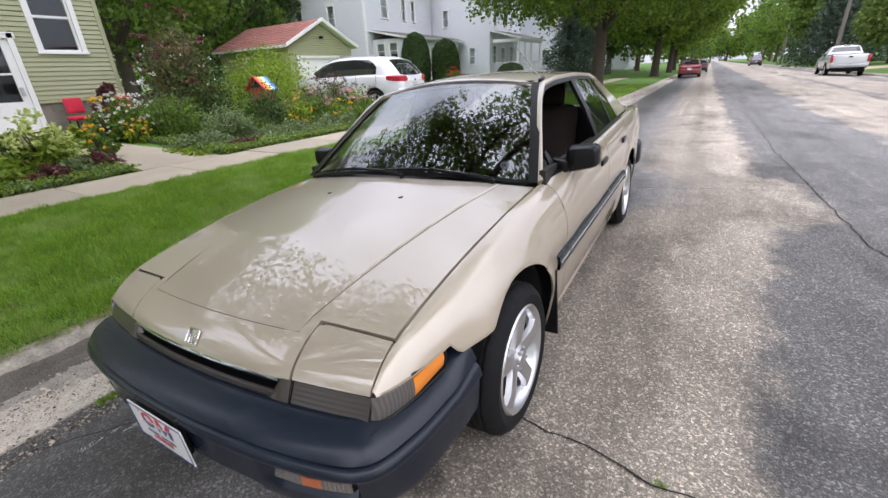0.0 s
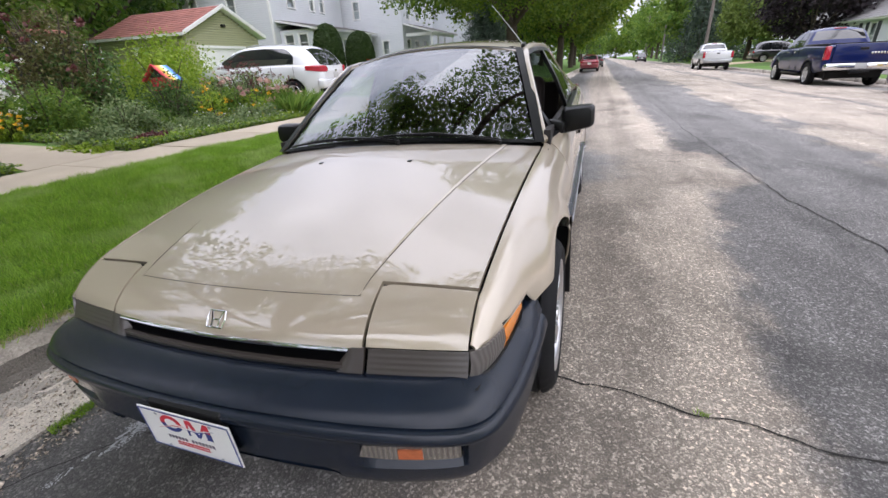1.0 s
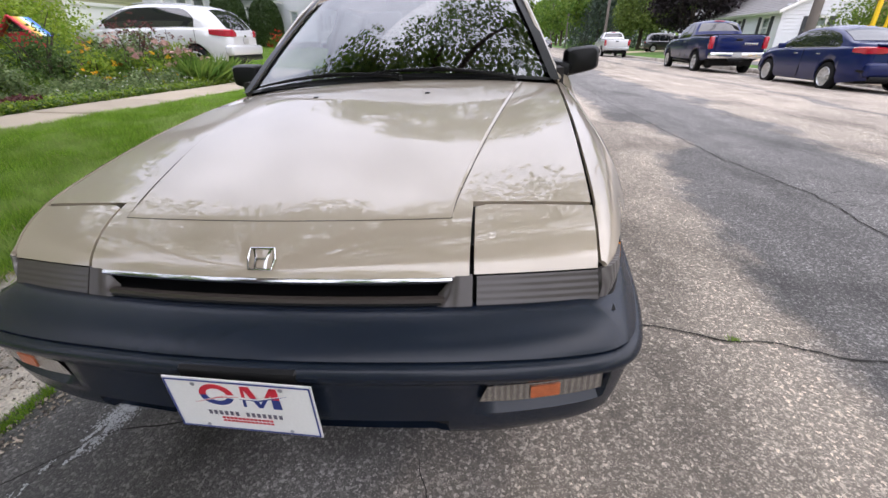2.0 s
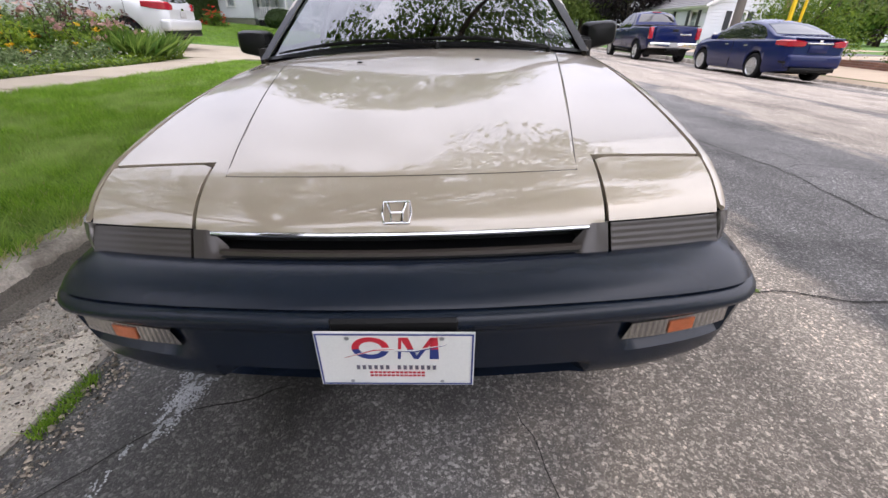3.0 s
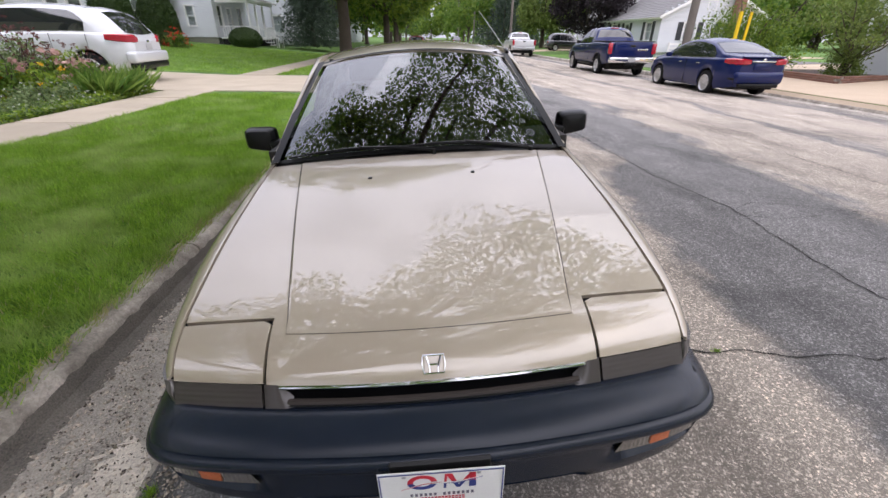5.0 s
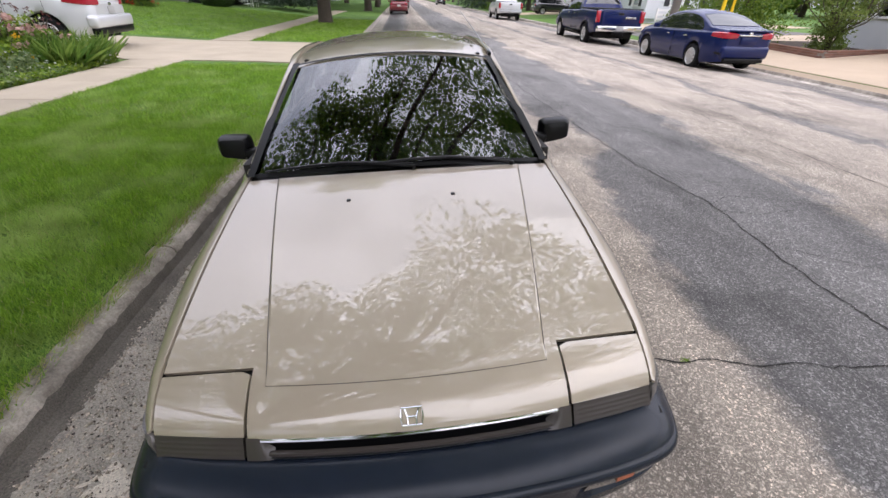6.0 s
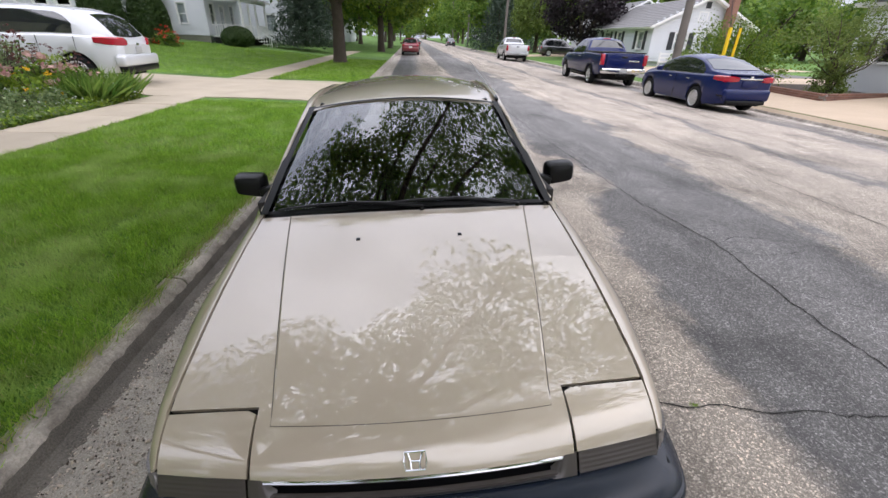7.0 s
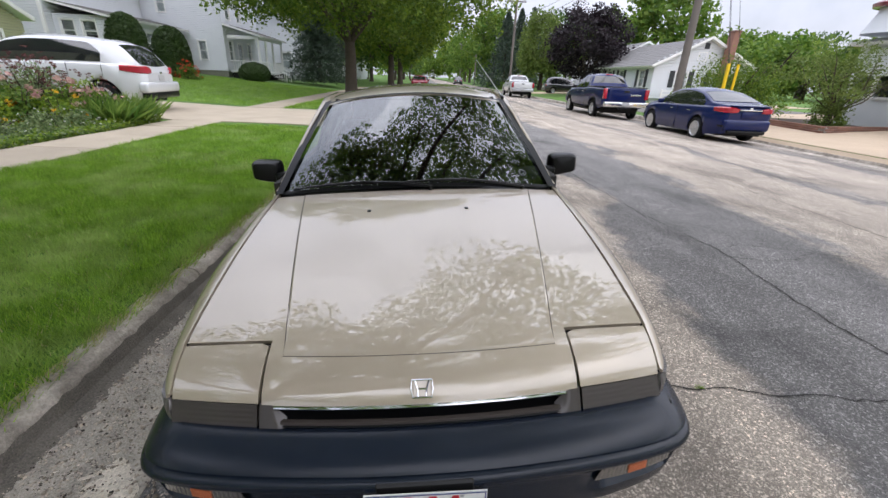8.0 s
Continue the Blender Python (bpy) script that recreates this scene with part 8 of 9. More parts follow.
# the tree standing over the near end of the verge, seen mirrored in the glass and hood
# its last two clumps are added out of view to darken the right headlight cover
tree("maple_tree", "tall maple overhanging the parked sedan", (-3.4, -4.2, 0.1), 12.5, 4.6, 3.6, 0.30, M_LEAF_MID, 16500, 0.145, 8, low=4.4, clump=0.62, count=9, centre=(3.6, 3.0), shell_bias=0.2, wide=((-2.8, 4.6, 4.6, 3.2), (4.9, 8.4, 5.6, 1.7), (6.4, 7.2, 6.2, 2.2), (-1.5, 2.5, 6.5, 2.6), (1.6, 5.0, 6.2, 2.3), (-0.2, 5.4, 5.6, 2.3), (3.4, 7.6, 6.8, 1.5), (4.6, 6.4, 7.2, 1.5), (2.2, 6.0, 7.0, 1.4), (4.9, 0.7, 7.0, 2.2), (2.9, 0.2, 7.5, 2.2), (5.9, 2.7, 7.5, 1.8), (0.4, 7.2, 7.0, 1.1), (-0.6, 6.6, 7.0, 1.2), (8.1, 6.8, 7.4, 1.7), (7.3, 2.8, 7.4, 1.7)))

# unseen trees added behind the near end to darken reflections in nose and bumper
for x, y, h, sd in ((-3.6, -17, 11, 601), (-3.4, -29, 12, 602), (13.0, -13, 10, 603), (13.4, -26, 12, 604), (-12.5, -12, 9, 605)):
    tree("maple_tree", "unseen maple added behind the near end to darken reflections", (x, y, 0.2), h, 5.2, 3.0, 0.3, M_LEAF_MID, 6500, 0.36, sd, low=2.4, clump=1.0, group="trees on the near verge")

# behind the garden
tree("yard_tree", "dark leafy tree between the houses", (-21, 9.5, 0.5), 11, 5.0, 2.6, 0.28, M_LEAF_MID, 10000, 0.28, 21, low=2.0, clump=1.0)
tree("yard_tree", "dark leafy tree behind the green house", (-25, 13, 0.5), 13, 5.5, 3.2, 0.3, M_LEAF_MID, 9500, 0.32, 22, low=1.8, clump=1.1)
tree("yard_tree", "tall tree behind the garage", (-29, 19, 0.5), 14, 6, 3.5, 0.3, M_LEAF_MID, 8000, 0.4, 23, low=2.0, clump=1.2)
tree("yard_tree", "tree behind the garage roof", (-30, 26, 0.6), 13, 5, 3, 0.3, M_LEAF_DK, 6000, 0.42, 24, low=2, clump=1.2)
tree("yard_tree", "narrow tree beside the white house", (-24, 39, 0.8), 12, 3.5, 3, 0.25, M_LEAF_MID, 5000, 0.4, 25, low=2.0, clump=1.1)
for i, (x, y) in enumerate([(-33, 6), (-36, 14), (-38, 23), (-30, 0), (-41, 32)]):
    tree("yard_tree", "dark leafy tree far behind the gardens", (x, y, 0.5), 13, 5.5, 2.6, 0.3, M_LEAF_DK, 6500, 0.5, 400 + i, low=1.0, clump=1.3, group="trees behind the gardens")
spruce("spruce_tree", "blue-green spruce with boughs to the ground", (-8.6, 38, 0.7), 7.5, 2.9, M_LEAF_SPRUCE, 31, 30000, 0.22)
for i, (x, y, h, r) in enumerate([(-9, 55, 12, 5), (-14, 64, 13, 6), (-8, 72, 12, 5), (-11, 92, 14, 6), (-6, 105, 13, 6), (-5, 130, 14, 7), (-4, 160, 15, 7), (-22, 60, 14, 6), (-30, 75, 15, 7)]):
    tree("yard_tree", "leafy tree along the verge of the street", (x, y, 0.4), h, r, 3, 0.3, (M_LEAF_DK, M_LEAF_MID, M_LEAF)[i % 3], 3600, 0.62, 40 + i, low=1.6, clump=1.4, group="trees along the street")

# across the street
tree("purple_tree", "dark purple-leaved tree in front of the white house", (15.7, 41.6, 0.25), 7.9, 3.5, 1.6, 0.2, M_LEAF_PURPLE, 13000, 0.26, 61, low=1.3, clump=0.8)
tree("willow_tree", "pale green willow with hanging branches", (16.2, 59, 0.3), 9.6, 3.6, 2.6, 0.25, M_LEAF_WILLOW, 11000, 0.34, 62, low=2.2, clump=0.9, droop=0.25, flat=1.2)
for i, (x, y, h, r, mt) in enumerate([(27.5, 50, 12.5, 4.8, 1), (22, 56, 8.5, 4, 1), (42, 60, 8.2, 6, 1), (29, 66, 11, 5, 2), (12.8, 78, 12, 4, 1), (15, 98, 14, 6, 2), (13, 118, 14, 6, 1), (14, 140, 15, 7, 1), (15, 170, 15, 8, 1), (24, 82, 13, 6, 0)]):
    tree("yard_tree", "leafy tree beyond the houses across the street", (x, y, 0.4), h, r, 3, 0.3, (M_LEAF_DK, M_LEAF_MID, M_LEAF)[mt], 4200, 0.58, 70 + i, low=1.8, clump=1.4, group="trees across the street")
for i, (x, y, h) in enumerate([(12.4, 66, 12), (15.2, 70, 13), (13.2, 86, 13), (18, 74, 14)]):
    spruce("spruce_tree", "tall dark conifer across the street", (x, y, 0.3), h * 0.86, 3.5, M_LEAF_SPRUCE, 90 + i, 7000, 0.42)
for i, (x, y, h, r) in enumerate([(36, 44, 6, 4), (44, 38, 6, 5), (50, 46, 6.5, 5), (46, 50, 7, 5), (58, 50, 7.5, 6), (56, 62, 9, 6), (60, 40, 6.5, 5), (70, 54, 8, 7), (66, 34, 6, 5), (42, 54, 7.5, 5)]):
    tree("yard_tree", "low leafy tree on the skyline across the street", (x, y, 0.4), h, r, 2, 0.3, (M_LEAF_MID, M_LEAF, M_LEAF_DK)[i % 3], 3600, 0.55, 110 + i, low=0.9, clump=1.3, group="trees across the street")

for i, (x, y) in enumerate([(-7, 190), (17, 200), (-3, 250), (8, 270), (16, 250), (1, 300)]):
    tree("yard_tree", "leafy tree closing the far end of the street", (x, y, 0.3), 18, 10, 3, 0.4, (M_LEAF_MID, M_LEAF)[i % 2], 3200, 1.1, 500 + i, low=0.8, clump=2.2, group="trees at the street's end")

# woods closing the distance
g = np.random.default_rng(5)
pts = []
for k in range(900):
    a = g.uniform(0, 2 * np.pi)
    d = g.uniform(150, 260)
    x, y = d * np.sin(a), d * np.cos(a) + 20
    if abs(x - 4.5) < 9 and y > 0 and d < 215:
        continue
    pts.append([(x, y, z) for z in g.uniform(0.5, 13 + 4 * math.sin(a * 7), 4)])
cw = np.array(pts).reshape(-1, 3)
v, f = leaf_quads(clump_points(g, cw, 3.6, 12, 0.8), 1.9, g, 0.4, 0.7)
tagged(fast_mesh("woods", v, f, M_LEAF_MID), "distant belt of green woods", "woods", kind="stuff")

# clipped hedges and the round bush
col = [(0, 0.75), (0.3, 0.95), (1.2, 1.02), (2.2, 0.95), (2.9, 0.75), (3.3, 0.42), (3.45, 0.0)]
clipped("clipped_hedge", "tall dome-shaped arborvitae by the porch", (-16.6, 26.0, 0.7), [(z * 0.96, r * 0.98) for z, r in col], M_HEDGE, 7000, 0.13, 131)
clipped("clipped_hedge", "tall dome-shaped arborvitae beside red flowers", (-15.0, 27.4, 0.65), [(z * 0.84, r * 0.97) for z, r in col], M_HEDGE, 7000, 0.13, 132)
clipped("ball_bush", "round clipped bush on the lawn", (-12.3, 33.0, 0.50), [(0, 0.35), (0.2, 0.90), (0.6, 1.08), (1.0, 0.9), (1.28, 0.48), (1.36, 0.0)], M_HEDGE, 4000, 0.11, 133, "bush")
bush("red_flowers", "bed of red flowers below the hedge", (-13.75, 26.3, 0.62), 0.7, 0.6, 1.0, M_LEAF_MID, 700, 0.12, 134, M_FL_RED, 40, 0.08, "flowers")

# front garden: (x, y, rx, ry, h, leaf, n, leaf size, flowers, count, flower size, name, label)
L_ = [
    (-11.2, 6.3, 1.05, 1.0, 3.0, M_LEAF_OLIVE, 5200, 0.085, M_LEAF_MAROON, 26, 0.12, "smoke_bush", "tall purple-tinged smoke bush in the garden"),
    (-10.9, 6.6, 1.0, 1.0, 2.2, M_LEAF_DK, 2400, 0.10, None, 0, 0, "tall_shrub", "tall dark green shrub in the garden"),
    (-12.6, 10.3, 1.8, 1.6, 2.3, M_LEAF_LIME, 9000, 0.10, None, 0, 0, "lime_shrub", "large bright lime green shrub"),
    (-11.3, 9.0, 1.2, 1.1, 1.75, M_LEAF_LIME, 5000, 0.10, None, 0, 0, "lime_shrub", "bright lime green shrub behind the book box"),
    (-8.6, 6.9, 0.72, 0.72, 1.25, M_LEAF_DK, 3000, 0.06, None, 0, 0, "round_shrub", "round dark green shrub before the book box"),
    (-9.6, 4.9, 0.85, 0.75, 1.1, M_LEAF_MID, 3000, 0.07, None, 0, 0, "round_shrub", "round mid-green shrub beside the path"),
    (-8.2, 5.5, 0.75, 0.65, 0.72, M_LEAF_GREY, 2200, 0.07, None, 0, 0, "grey_shrub", "low grey-green mounded shrub by the path"),
    (-9.4, 8.6, 0.7, 0.6, 0.85, M_LEAF_MID, 1700, 0.07, None, 0, 0, "round_shrub", "green shrub near the driveway"),
    (-10.1, 5.6, 0.5, 0.5, 1.3, M_LEAF_MID, 1200, 0.08, None, 0, 0, "tall_shrub", "upright green shrub beside the path"),
    (-7.5, 4.6, 0.75, 0.45, 0.30, M_LEAF_GREY, 1500, 0.07, None, 0, 0, "low_planting", "low grey-green ground cover at the path"),
    (-7.7, 4.2, 0.65, 0.35, 0.26, M_LEAF_GREY, 1200, 0.07, None, 0, 0, "low_planting", "low grey-green ground cover"),
    (-6.75, 4.85, 0.28, 0.38, 0.20, M_LEAF_MAROON, 900, 0.07, None, 0, 0, "maroon_plant", "low maroon-leaved plant at the pavement"),
    (-7.2, 6.5, 0.7, 0.85, 0.36, M_LEAF_GREY, 1900, 0.06, M_FL_WHITE, 14, 0.02, "low_planting", "leafy ground cover with small white flowers"),
    (-7.1, 7.9, 0.6, 0.8, 0.42, M_LEAF_GREY, 1900, 0.06, M_FL_WHITE, 26, 0.02, "low_planting", "leafy border with small white flowers"),
    (-7.0, 9.2, 0.55, 0.7, 0.55, M_LEAF_MID, 1700, 0.08, M_FL_WHITE, 90, 0.026, "daisy_clump", "white daisies among strap leaves"),
    (-7.7, 9.0, 0.5, 0.55, 0.85, M_LEAF_MID, 1500, 0.08, M_FL_PINK, 7, 0.12, "hydrangea", "hydrangea with dusty pink heads"),
    (-7.9, 8.1, 0.5, 0.5, 0.85, M_LEAF_MID, 1500, 0.08, M_FL_PINK, 6, 0.12, "hydrangea", "hydrangea with pale pink heads"),
    (-7.8, 7.3, 0.45, 0.45, 0.72, M_LEAF_LIME, 900, 0.08, M_FL_YELLOW, 9, 0.06, "yellow_flowers", "yellow flowers in the border"),
    (-8.4, 7.9, 0.5, 0.5, 0.8, M_LEAF_MID, 1000, 0.08, M_FL_YELLOW, 10, 0.05, "yellow_flowers", "orange-yellow flowers in the border"),
    (-8.3, 8.9, 0.6, 0.8, 1.28, M_LEAF_GREY, 1300, 0.07, M_LEAF_MAROON, 130, 0.04, "coneflowers", "dark-headed coneflowers in the flower border"),
    (-8.5, 7.2, 0.5, 0.4, 0.7, M_LEAF_GREY, 700, 0.07, M_FL_PINK, 16, 0.03, "pink_flowers", "small pink flowers in the border"),
    (-7.6, 1.9, 0.5, 0.5, 0.85, M_LEAF_LIME, 1200, 0.08, M_FL_CREAM, 44, 0.10, "hydrangea", "hydrangea with lime-cream heads"),
    (-10.3, 3.98, 0.55, 0.22, 0.50, M_LEAF_MID, 700, 0.07, M_FL_ORANGE, 22, 0.05, "marigolds", "row of orange marigolds along the path"),
    (-9.4, 4.15, 0.25, 0.25, 0.55, M_LEAF_LIME, 500, 0.07, M_FL_YELLOW, 12, 0.055, "yellow_flowers", "bright yellow daisies beside the path"),
    (-8.3, 2.3, 0.35, 0.35, 0.6, M_LEAF_MAROON, 700, 0.07, None, 0, 0, "maroon_plant", "maroon-leaved plant in the bed"),
    (-7.3, 2.5, 0.30, 0.30, 0.36, M_LEAF_MAROON, 500, 0.07, None, 0, 0, "maroon_plant", "low maroon coral bells in the bed"),
    (-6.9, 1.7, 0.32, 0.30, 0.28, M_LEAF_MAROON, 450, 0.08, None, 0, 0, "maroon_plant", "rusty maroon coral bells by the pavement"),
    (-7.0, 2.1, 0.30, 0.30, 0.32, M_LEAF_GREY, 500, 0.08, None, 0, 0, "low_planting", "blue-green leaves at the bed's edge"),
    (-7.4, 1.2, 0.5, 0.4, 0.35, M_LEAF_LIME, 700, 0.12, None, 0, 0, "hosta", "yellow-green hosta near the pavement"),
    (-8.0, 1.4, 0.5, 0.45, 0.9, M_LEAF_DK, 900, 0.09, None, 0, 0, "round_shrub", "dark shrub by the door path"),
    (-8.0, 0.6, 0.5, 0.5, 1.1, M_LEAF_LIME, 900, 0.09, None, 0, 0, "lime_shrub", "lime green shrub by the door path"),
    (-6.75, 2.45, 0.28, 0.55, 0.07, M_LEAF_LIME, 700, 0.05, None, 0, 0, "ground_cover", "lime ground cover along the pavement"),
    (-6.75, 0.9, 0.3, 1.0, 0.07, M_LEAF_LIME, 900, 0.05, None, 0, 0, "ground_cover", "lime ground cover along the pavement"),
    (-6.9, 5.4, 0.35, 0.4, 0.10, M_LEAF_LIME, 600, 0.05, None, 0, 0, "ground_cover", "lime ground cover between plants"),
    (-8.1, 2.9, 0.28, 0.25, 0.62, M_LEAF_MID, 500, 0.09, M_FL_YELLOW, 8, 0.05, "yellow_flowers", "black-eyed yellow flowers by the path"),
    (-10.1, 3.85, 0.5, 0.35, 0.9, M_LEAF_MID, 600, 0.09, M_FL_YELLOW, 12, 0.06, "yellow_flowers", "yellow daisies below the window"),
    (-10.2, 4.3, 0.85, 0.6, 1.0, M_LEAF_MID, 1700, 0.10, M_FL_WHITE, 120, 0.045, "white_plume", "white plumed flowers below the window"),
    (-11.1, 4.45, 0.28, 0.28, 1.4, M_LEAF_MAROON, 420, 0.28, None, 0, 0, "red_cordyline", "dark red spiky-leaved plant"),
    (-10.9, 5.4, 0.6, 0.5, 1.35, M_LEAF_GREY, 900, 0.09, M_FL_WHITE, 8, 0.07, "tall_shrub", "grey-green shrub with a few white heads"),
    (-6.62, 6.6, 0.30, 1.3, 0.16, M_LEAF_GREY, 2200, 0.06, None, 0, 0, "ground_cover", "low leafy ground cover along the pavement"),
    (-6.62, 8.8, 0.30, 1.1, 0.22, M_LEAF_LIME, 1900, 0.06, M_FL_WHITE, 30, 0.02, "ground_cover", "bright ground cover with white flowers along the pavement"),
    (-7.1, 3.9, 0.9, 0.3, 0.14, M_LEAF_LIME, 1500, 0.05, None, 0, 0, "ground_cover", "lime ground cover along the path"),
    (-7.2, 0.0, 0.7, 1.2, 0.12, M_GRASS, 2600, 0.05, None, 0, 0, "ground_cover", "bright green ground cover in the bed"),
    (-7.8, 2.2, 0.9, 0.5, 0.25, M_LEAF_MID, 1800, 0.07, None, 0, 0, "low_planting", "mid-green leaves filling the bed"),
    (-8.9, 6.0, 1.3, 1.0, 0.5, M_LEAF_MID, 3000, 0.07, None, 0, 0, "low_planting", "mid-green leaves filling the border"),
    (-9.3, 9.2, 0.9, 0.6, 1.0, M_LEAF_GREY, 2200, 0.07, M_FL_PINK, 24, 0.05, "pink_flowers", "pink and pale flowers near the driveway"),
    (-8.5, 9.5, 0.6, 0.5, 1.35, M_LEAF_GREY, 1100, 0.08, M_LEAF_MAROON, 90, 0.042, "coneflowers", "tall dark-headed coneflowers by the driveway"),
    (-7.5, 9.5, 0.5, 0.45, 0.8, M_LEAF_MID, 1200, 0.08, M_FL_WHITE, 90, 0.028, "daisy_clump", "white daisies at the driveway corner"),
    (-7.4, 8.4, 0.45, 0.45, 0.7, M_LEAF_LIME, 1200, 0.08, M_FL_YELLOW, 14, 0.05, "yellow_flowers", "yellow lilies in the border"),
    (-7.0, 8.95, 0.5, 0.5, 0.76, M_LEAF_MID, 1500, 0.08, M_FL_PINK, 9, 0.125, "hydrangea", "hydrangea with dusty pink heads beside the strap leaves"),
    (-7.5, 9.35, 0.75, 0.5, 1.02, M_LEAF_LIME, 1300, 0.07, M_LEAF_MAROON, 70, 0.034, "coneflowers", "dark seed heads standing over bright leaves"),
    (-8.0, 8.5, 0.4, 0.4, 0.58, M_LEAF_LIME, 900, 0.08, M_FL_ORANGE, 9, 0.075, "orange_lilies", "orange lilies in the flower border"),
    (-6.62, 9.45, 0.42, 0.5, 0.50, M_LEAF_LIME, 900, 0.06, M_FL_WHITE, 110, 0.022, "daisy_clump", "small white daisies over strap leaves"),
    (-9.7, 3.2, 0.25, 0.25, 0.55, M_LEAF_LIME, 500, 0.12, M_FL_YELLOW, 3, 0.05, "ornamental_grass", "fine bright green grass tuft"),
]
for i, (x, y, rx_, ry_, h, lf, n_, sz, fl, fn, fs, nm, lb) in enumerate(L_):
    bush(nm, lb, (x, y, ground_z(x, y) - 0.01), rx_, ry_, h, lf, int(n_ * 1.25), sz, 200 + i, fl, fn, fs, "flowers" if fl else "shrub", 0.42)

# low leaves covering the fronts of the beds
g = np.random.default_rng(78)
for nm_, lf, n_ in (("ground_cover", M_LEAF_LIME, 5200), ("ground_cover", M_LEAF_MID, 6500), ("ground_cover", M_LEAF_GREY, 4200)):
    yy = np.where(g.uniform(size=n_) < 0.4, g.uniform(-3.0, 2.6, n_), g.uniform(4.1, 9.9, n_))
    xx = -6.22 - np.abs(g.normal(size=n_)) * 0.42
    along_path = g.uniform(size=n_) < 0.22
    xx = np.where(along_path, g.uniform(-11.0, -6.4, n_), xx)
    yy = np.where(along_path, np.where(g.uniform(size=n_) < 0.7, 4.12 + np.abs(g.normal(size=n_)) * 0.3, 2.55 - np.abs(g.normal(size=n_)) * 0.25), yy)
    zz = np.array([ground_z(a, b_) for a, b_ in zip(xx, yy)]) + g.uniform(0.02, 0.12, n_)
    v, f = leaf_quads(np.stack([xx, yy, zz], 1), 0.06, g, 0.9, 0.65)
    tagged(fast_mesh(nm_, v, f, lf), "low leafy ground cover spilling over the bed's edge", "plants", kind="stuff")

# strap leaves at the driveway corner
g = np.random.default_rng(77)
n_ = 2600
c0 = np.stack([g.uniform(-7.2, -6.42, n_), g.uniform(8.6, 10.0, n_), np.zeros(n_)], 1)
c0[:, 2] = 0.11
dirs = g.normal(size=(n_, 3)) * 0.5
dirs[:, 2] = 1
ln = g.uniform(0.25, 0.62, n_)[:, None]
side = np.cross(dirs, [0.3, 1, 0.1])
side /= np.linalg.norm(side, axis=1)[:, None]
tip = c0 + dirs * ln + g.normal(size=(n_, 3)) * 0.05
pts = np.stack([c0 - side * 0.007, c0 + side * 0.007, c0 + dirs * ln * 0.6 + side * 0.006, tip], 1).reshape(-1, 3)
tagged(fast_mesh("strap_leaves", pts, np.arange(n_ * 4).reshape(-1, 4), M_LEAF_STRAP), "clump of narrow strap leaves at the driveway corner", "plants", kind="stuff")

# soil of the garden beds
for (x0, x1, y0, y1) in ((-11.9, -6.35, 4.15, 9.9), (-11.9, -6.35, -4, 2.6)):
    bm = bmesh.new()
    grid(bm, [[(x0 + (x1 - x0) * i / 8, y0 + (y1 - y0) * j / 8, ground_z(x0 + (x1 - x0) * i / 8, y0 + (y1 - y0) * j / 8) + 0.018 + rnd.uniform(-0.008, 0.012)) for i in range(9)] for j in range(9)])
    outward(bm, (x0, y0, -20))
    tagged(part("garden_bed", bm, M_SOIL), "dark soil of the planted garden bed", "soil", kind="structure")


# grass
def grass(name, label, spots, height, width, g, leaf=None, out=0.0):
    n = len(spots)
    a = g.uniform(0, 2 * np.pi, n)
    lean = g.normal(size=(n, 2)) * 0.45
    lean[:, 0] += out
    tall = np.array([noise.noise((p[0] * 5.5, p[1] * 5.5, 4.0)) + 0.6 * noise.noise((p[0] * 17, p[1] * 17, 2.0)) for p in spots])
    h = height * g.uniform(0.55, 1.25, n) * np.clip(1 + 0.9 * tall, 0.35, 2.0)
    sx, sy_ = np.cos(a) * width / 2, np.sin(a) * width / 2
    p = np.empty((n, 3, 3))
    p[:, 0] = spots + np.stack([-sx, -sy_, np.zeros(n)], 1)
    p[:, 1] = spots + np.stack([sx, sy_, np.zeros(n)], 1)
    p[:, 2] = spots + np.stack([lean[:, 0] * h, lean[:, 1] * h, h], 1)
    return tagged(fast_mesh(name, p.reshape(-1, 3), np.arange(n * 3).reshape(-1, 3), leaf or M_GRASS), label, "grass", kind="stuff")


def verge_spots(g, n, x0, x1, y0, y1):
    x, y = g.uniform(x0, x1, n), g.uniform(y0, y1, n)
    return np.stack([x, y, np.array([ground_z(a, b_) for a, b_ in zip(x, y)])], 1)


g = np.random.default_rng(9)
grass("verge_grass", "mown green grass of the verge beside the sedan", np.concatenate([verge_spots(g, 230000, -5.03, -1.70, -1.2, 5.0), verge_spots(g, 36000, -5.03, -1.70, -5.0, -1.2), verge_spots(g, 60000, -5.03, -1.70, 5.0, 9.75)]), 0.055, 0.0065, g)
grass("verge_grass", "mown grass of the verge beyond the driveway", verge_spots(g, 24000, -5.03, -1.70, 15.4, 30), 0.07, 0.02, g)
grass("lawn_grass", "mown front lawn of the white houses", verge_spots(g, 64000, -15, -6.3, 15.5, 33), 0.05, 0.014, g)
grass("kerb_grass", "tufts of grass growing at the gutter's edge", np.concatenate([np.stack([g.normal(-0.965, 0.014, 420), g.uniform(-0.10, 0.12, 420), np.full(420, -0.03)], 1), np.stack([g.normal(-1.0, 0.02, 150), g.uniform(-1.2, -0.5, 150), np.full(150, -0.03)], 1)]), 0.022, 0.004, g)
edge = np.stack([-1.70 + np.abs(g.normal(size=9000)) * 0.042, g.uniform(-4.0, 9.6, 9000), np.full(9000, 0.080)], 1)
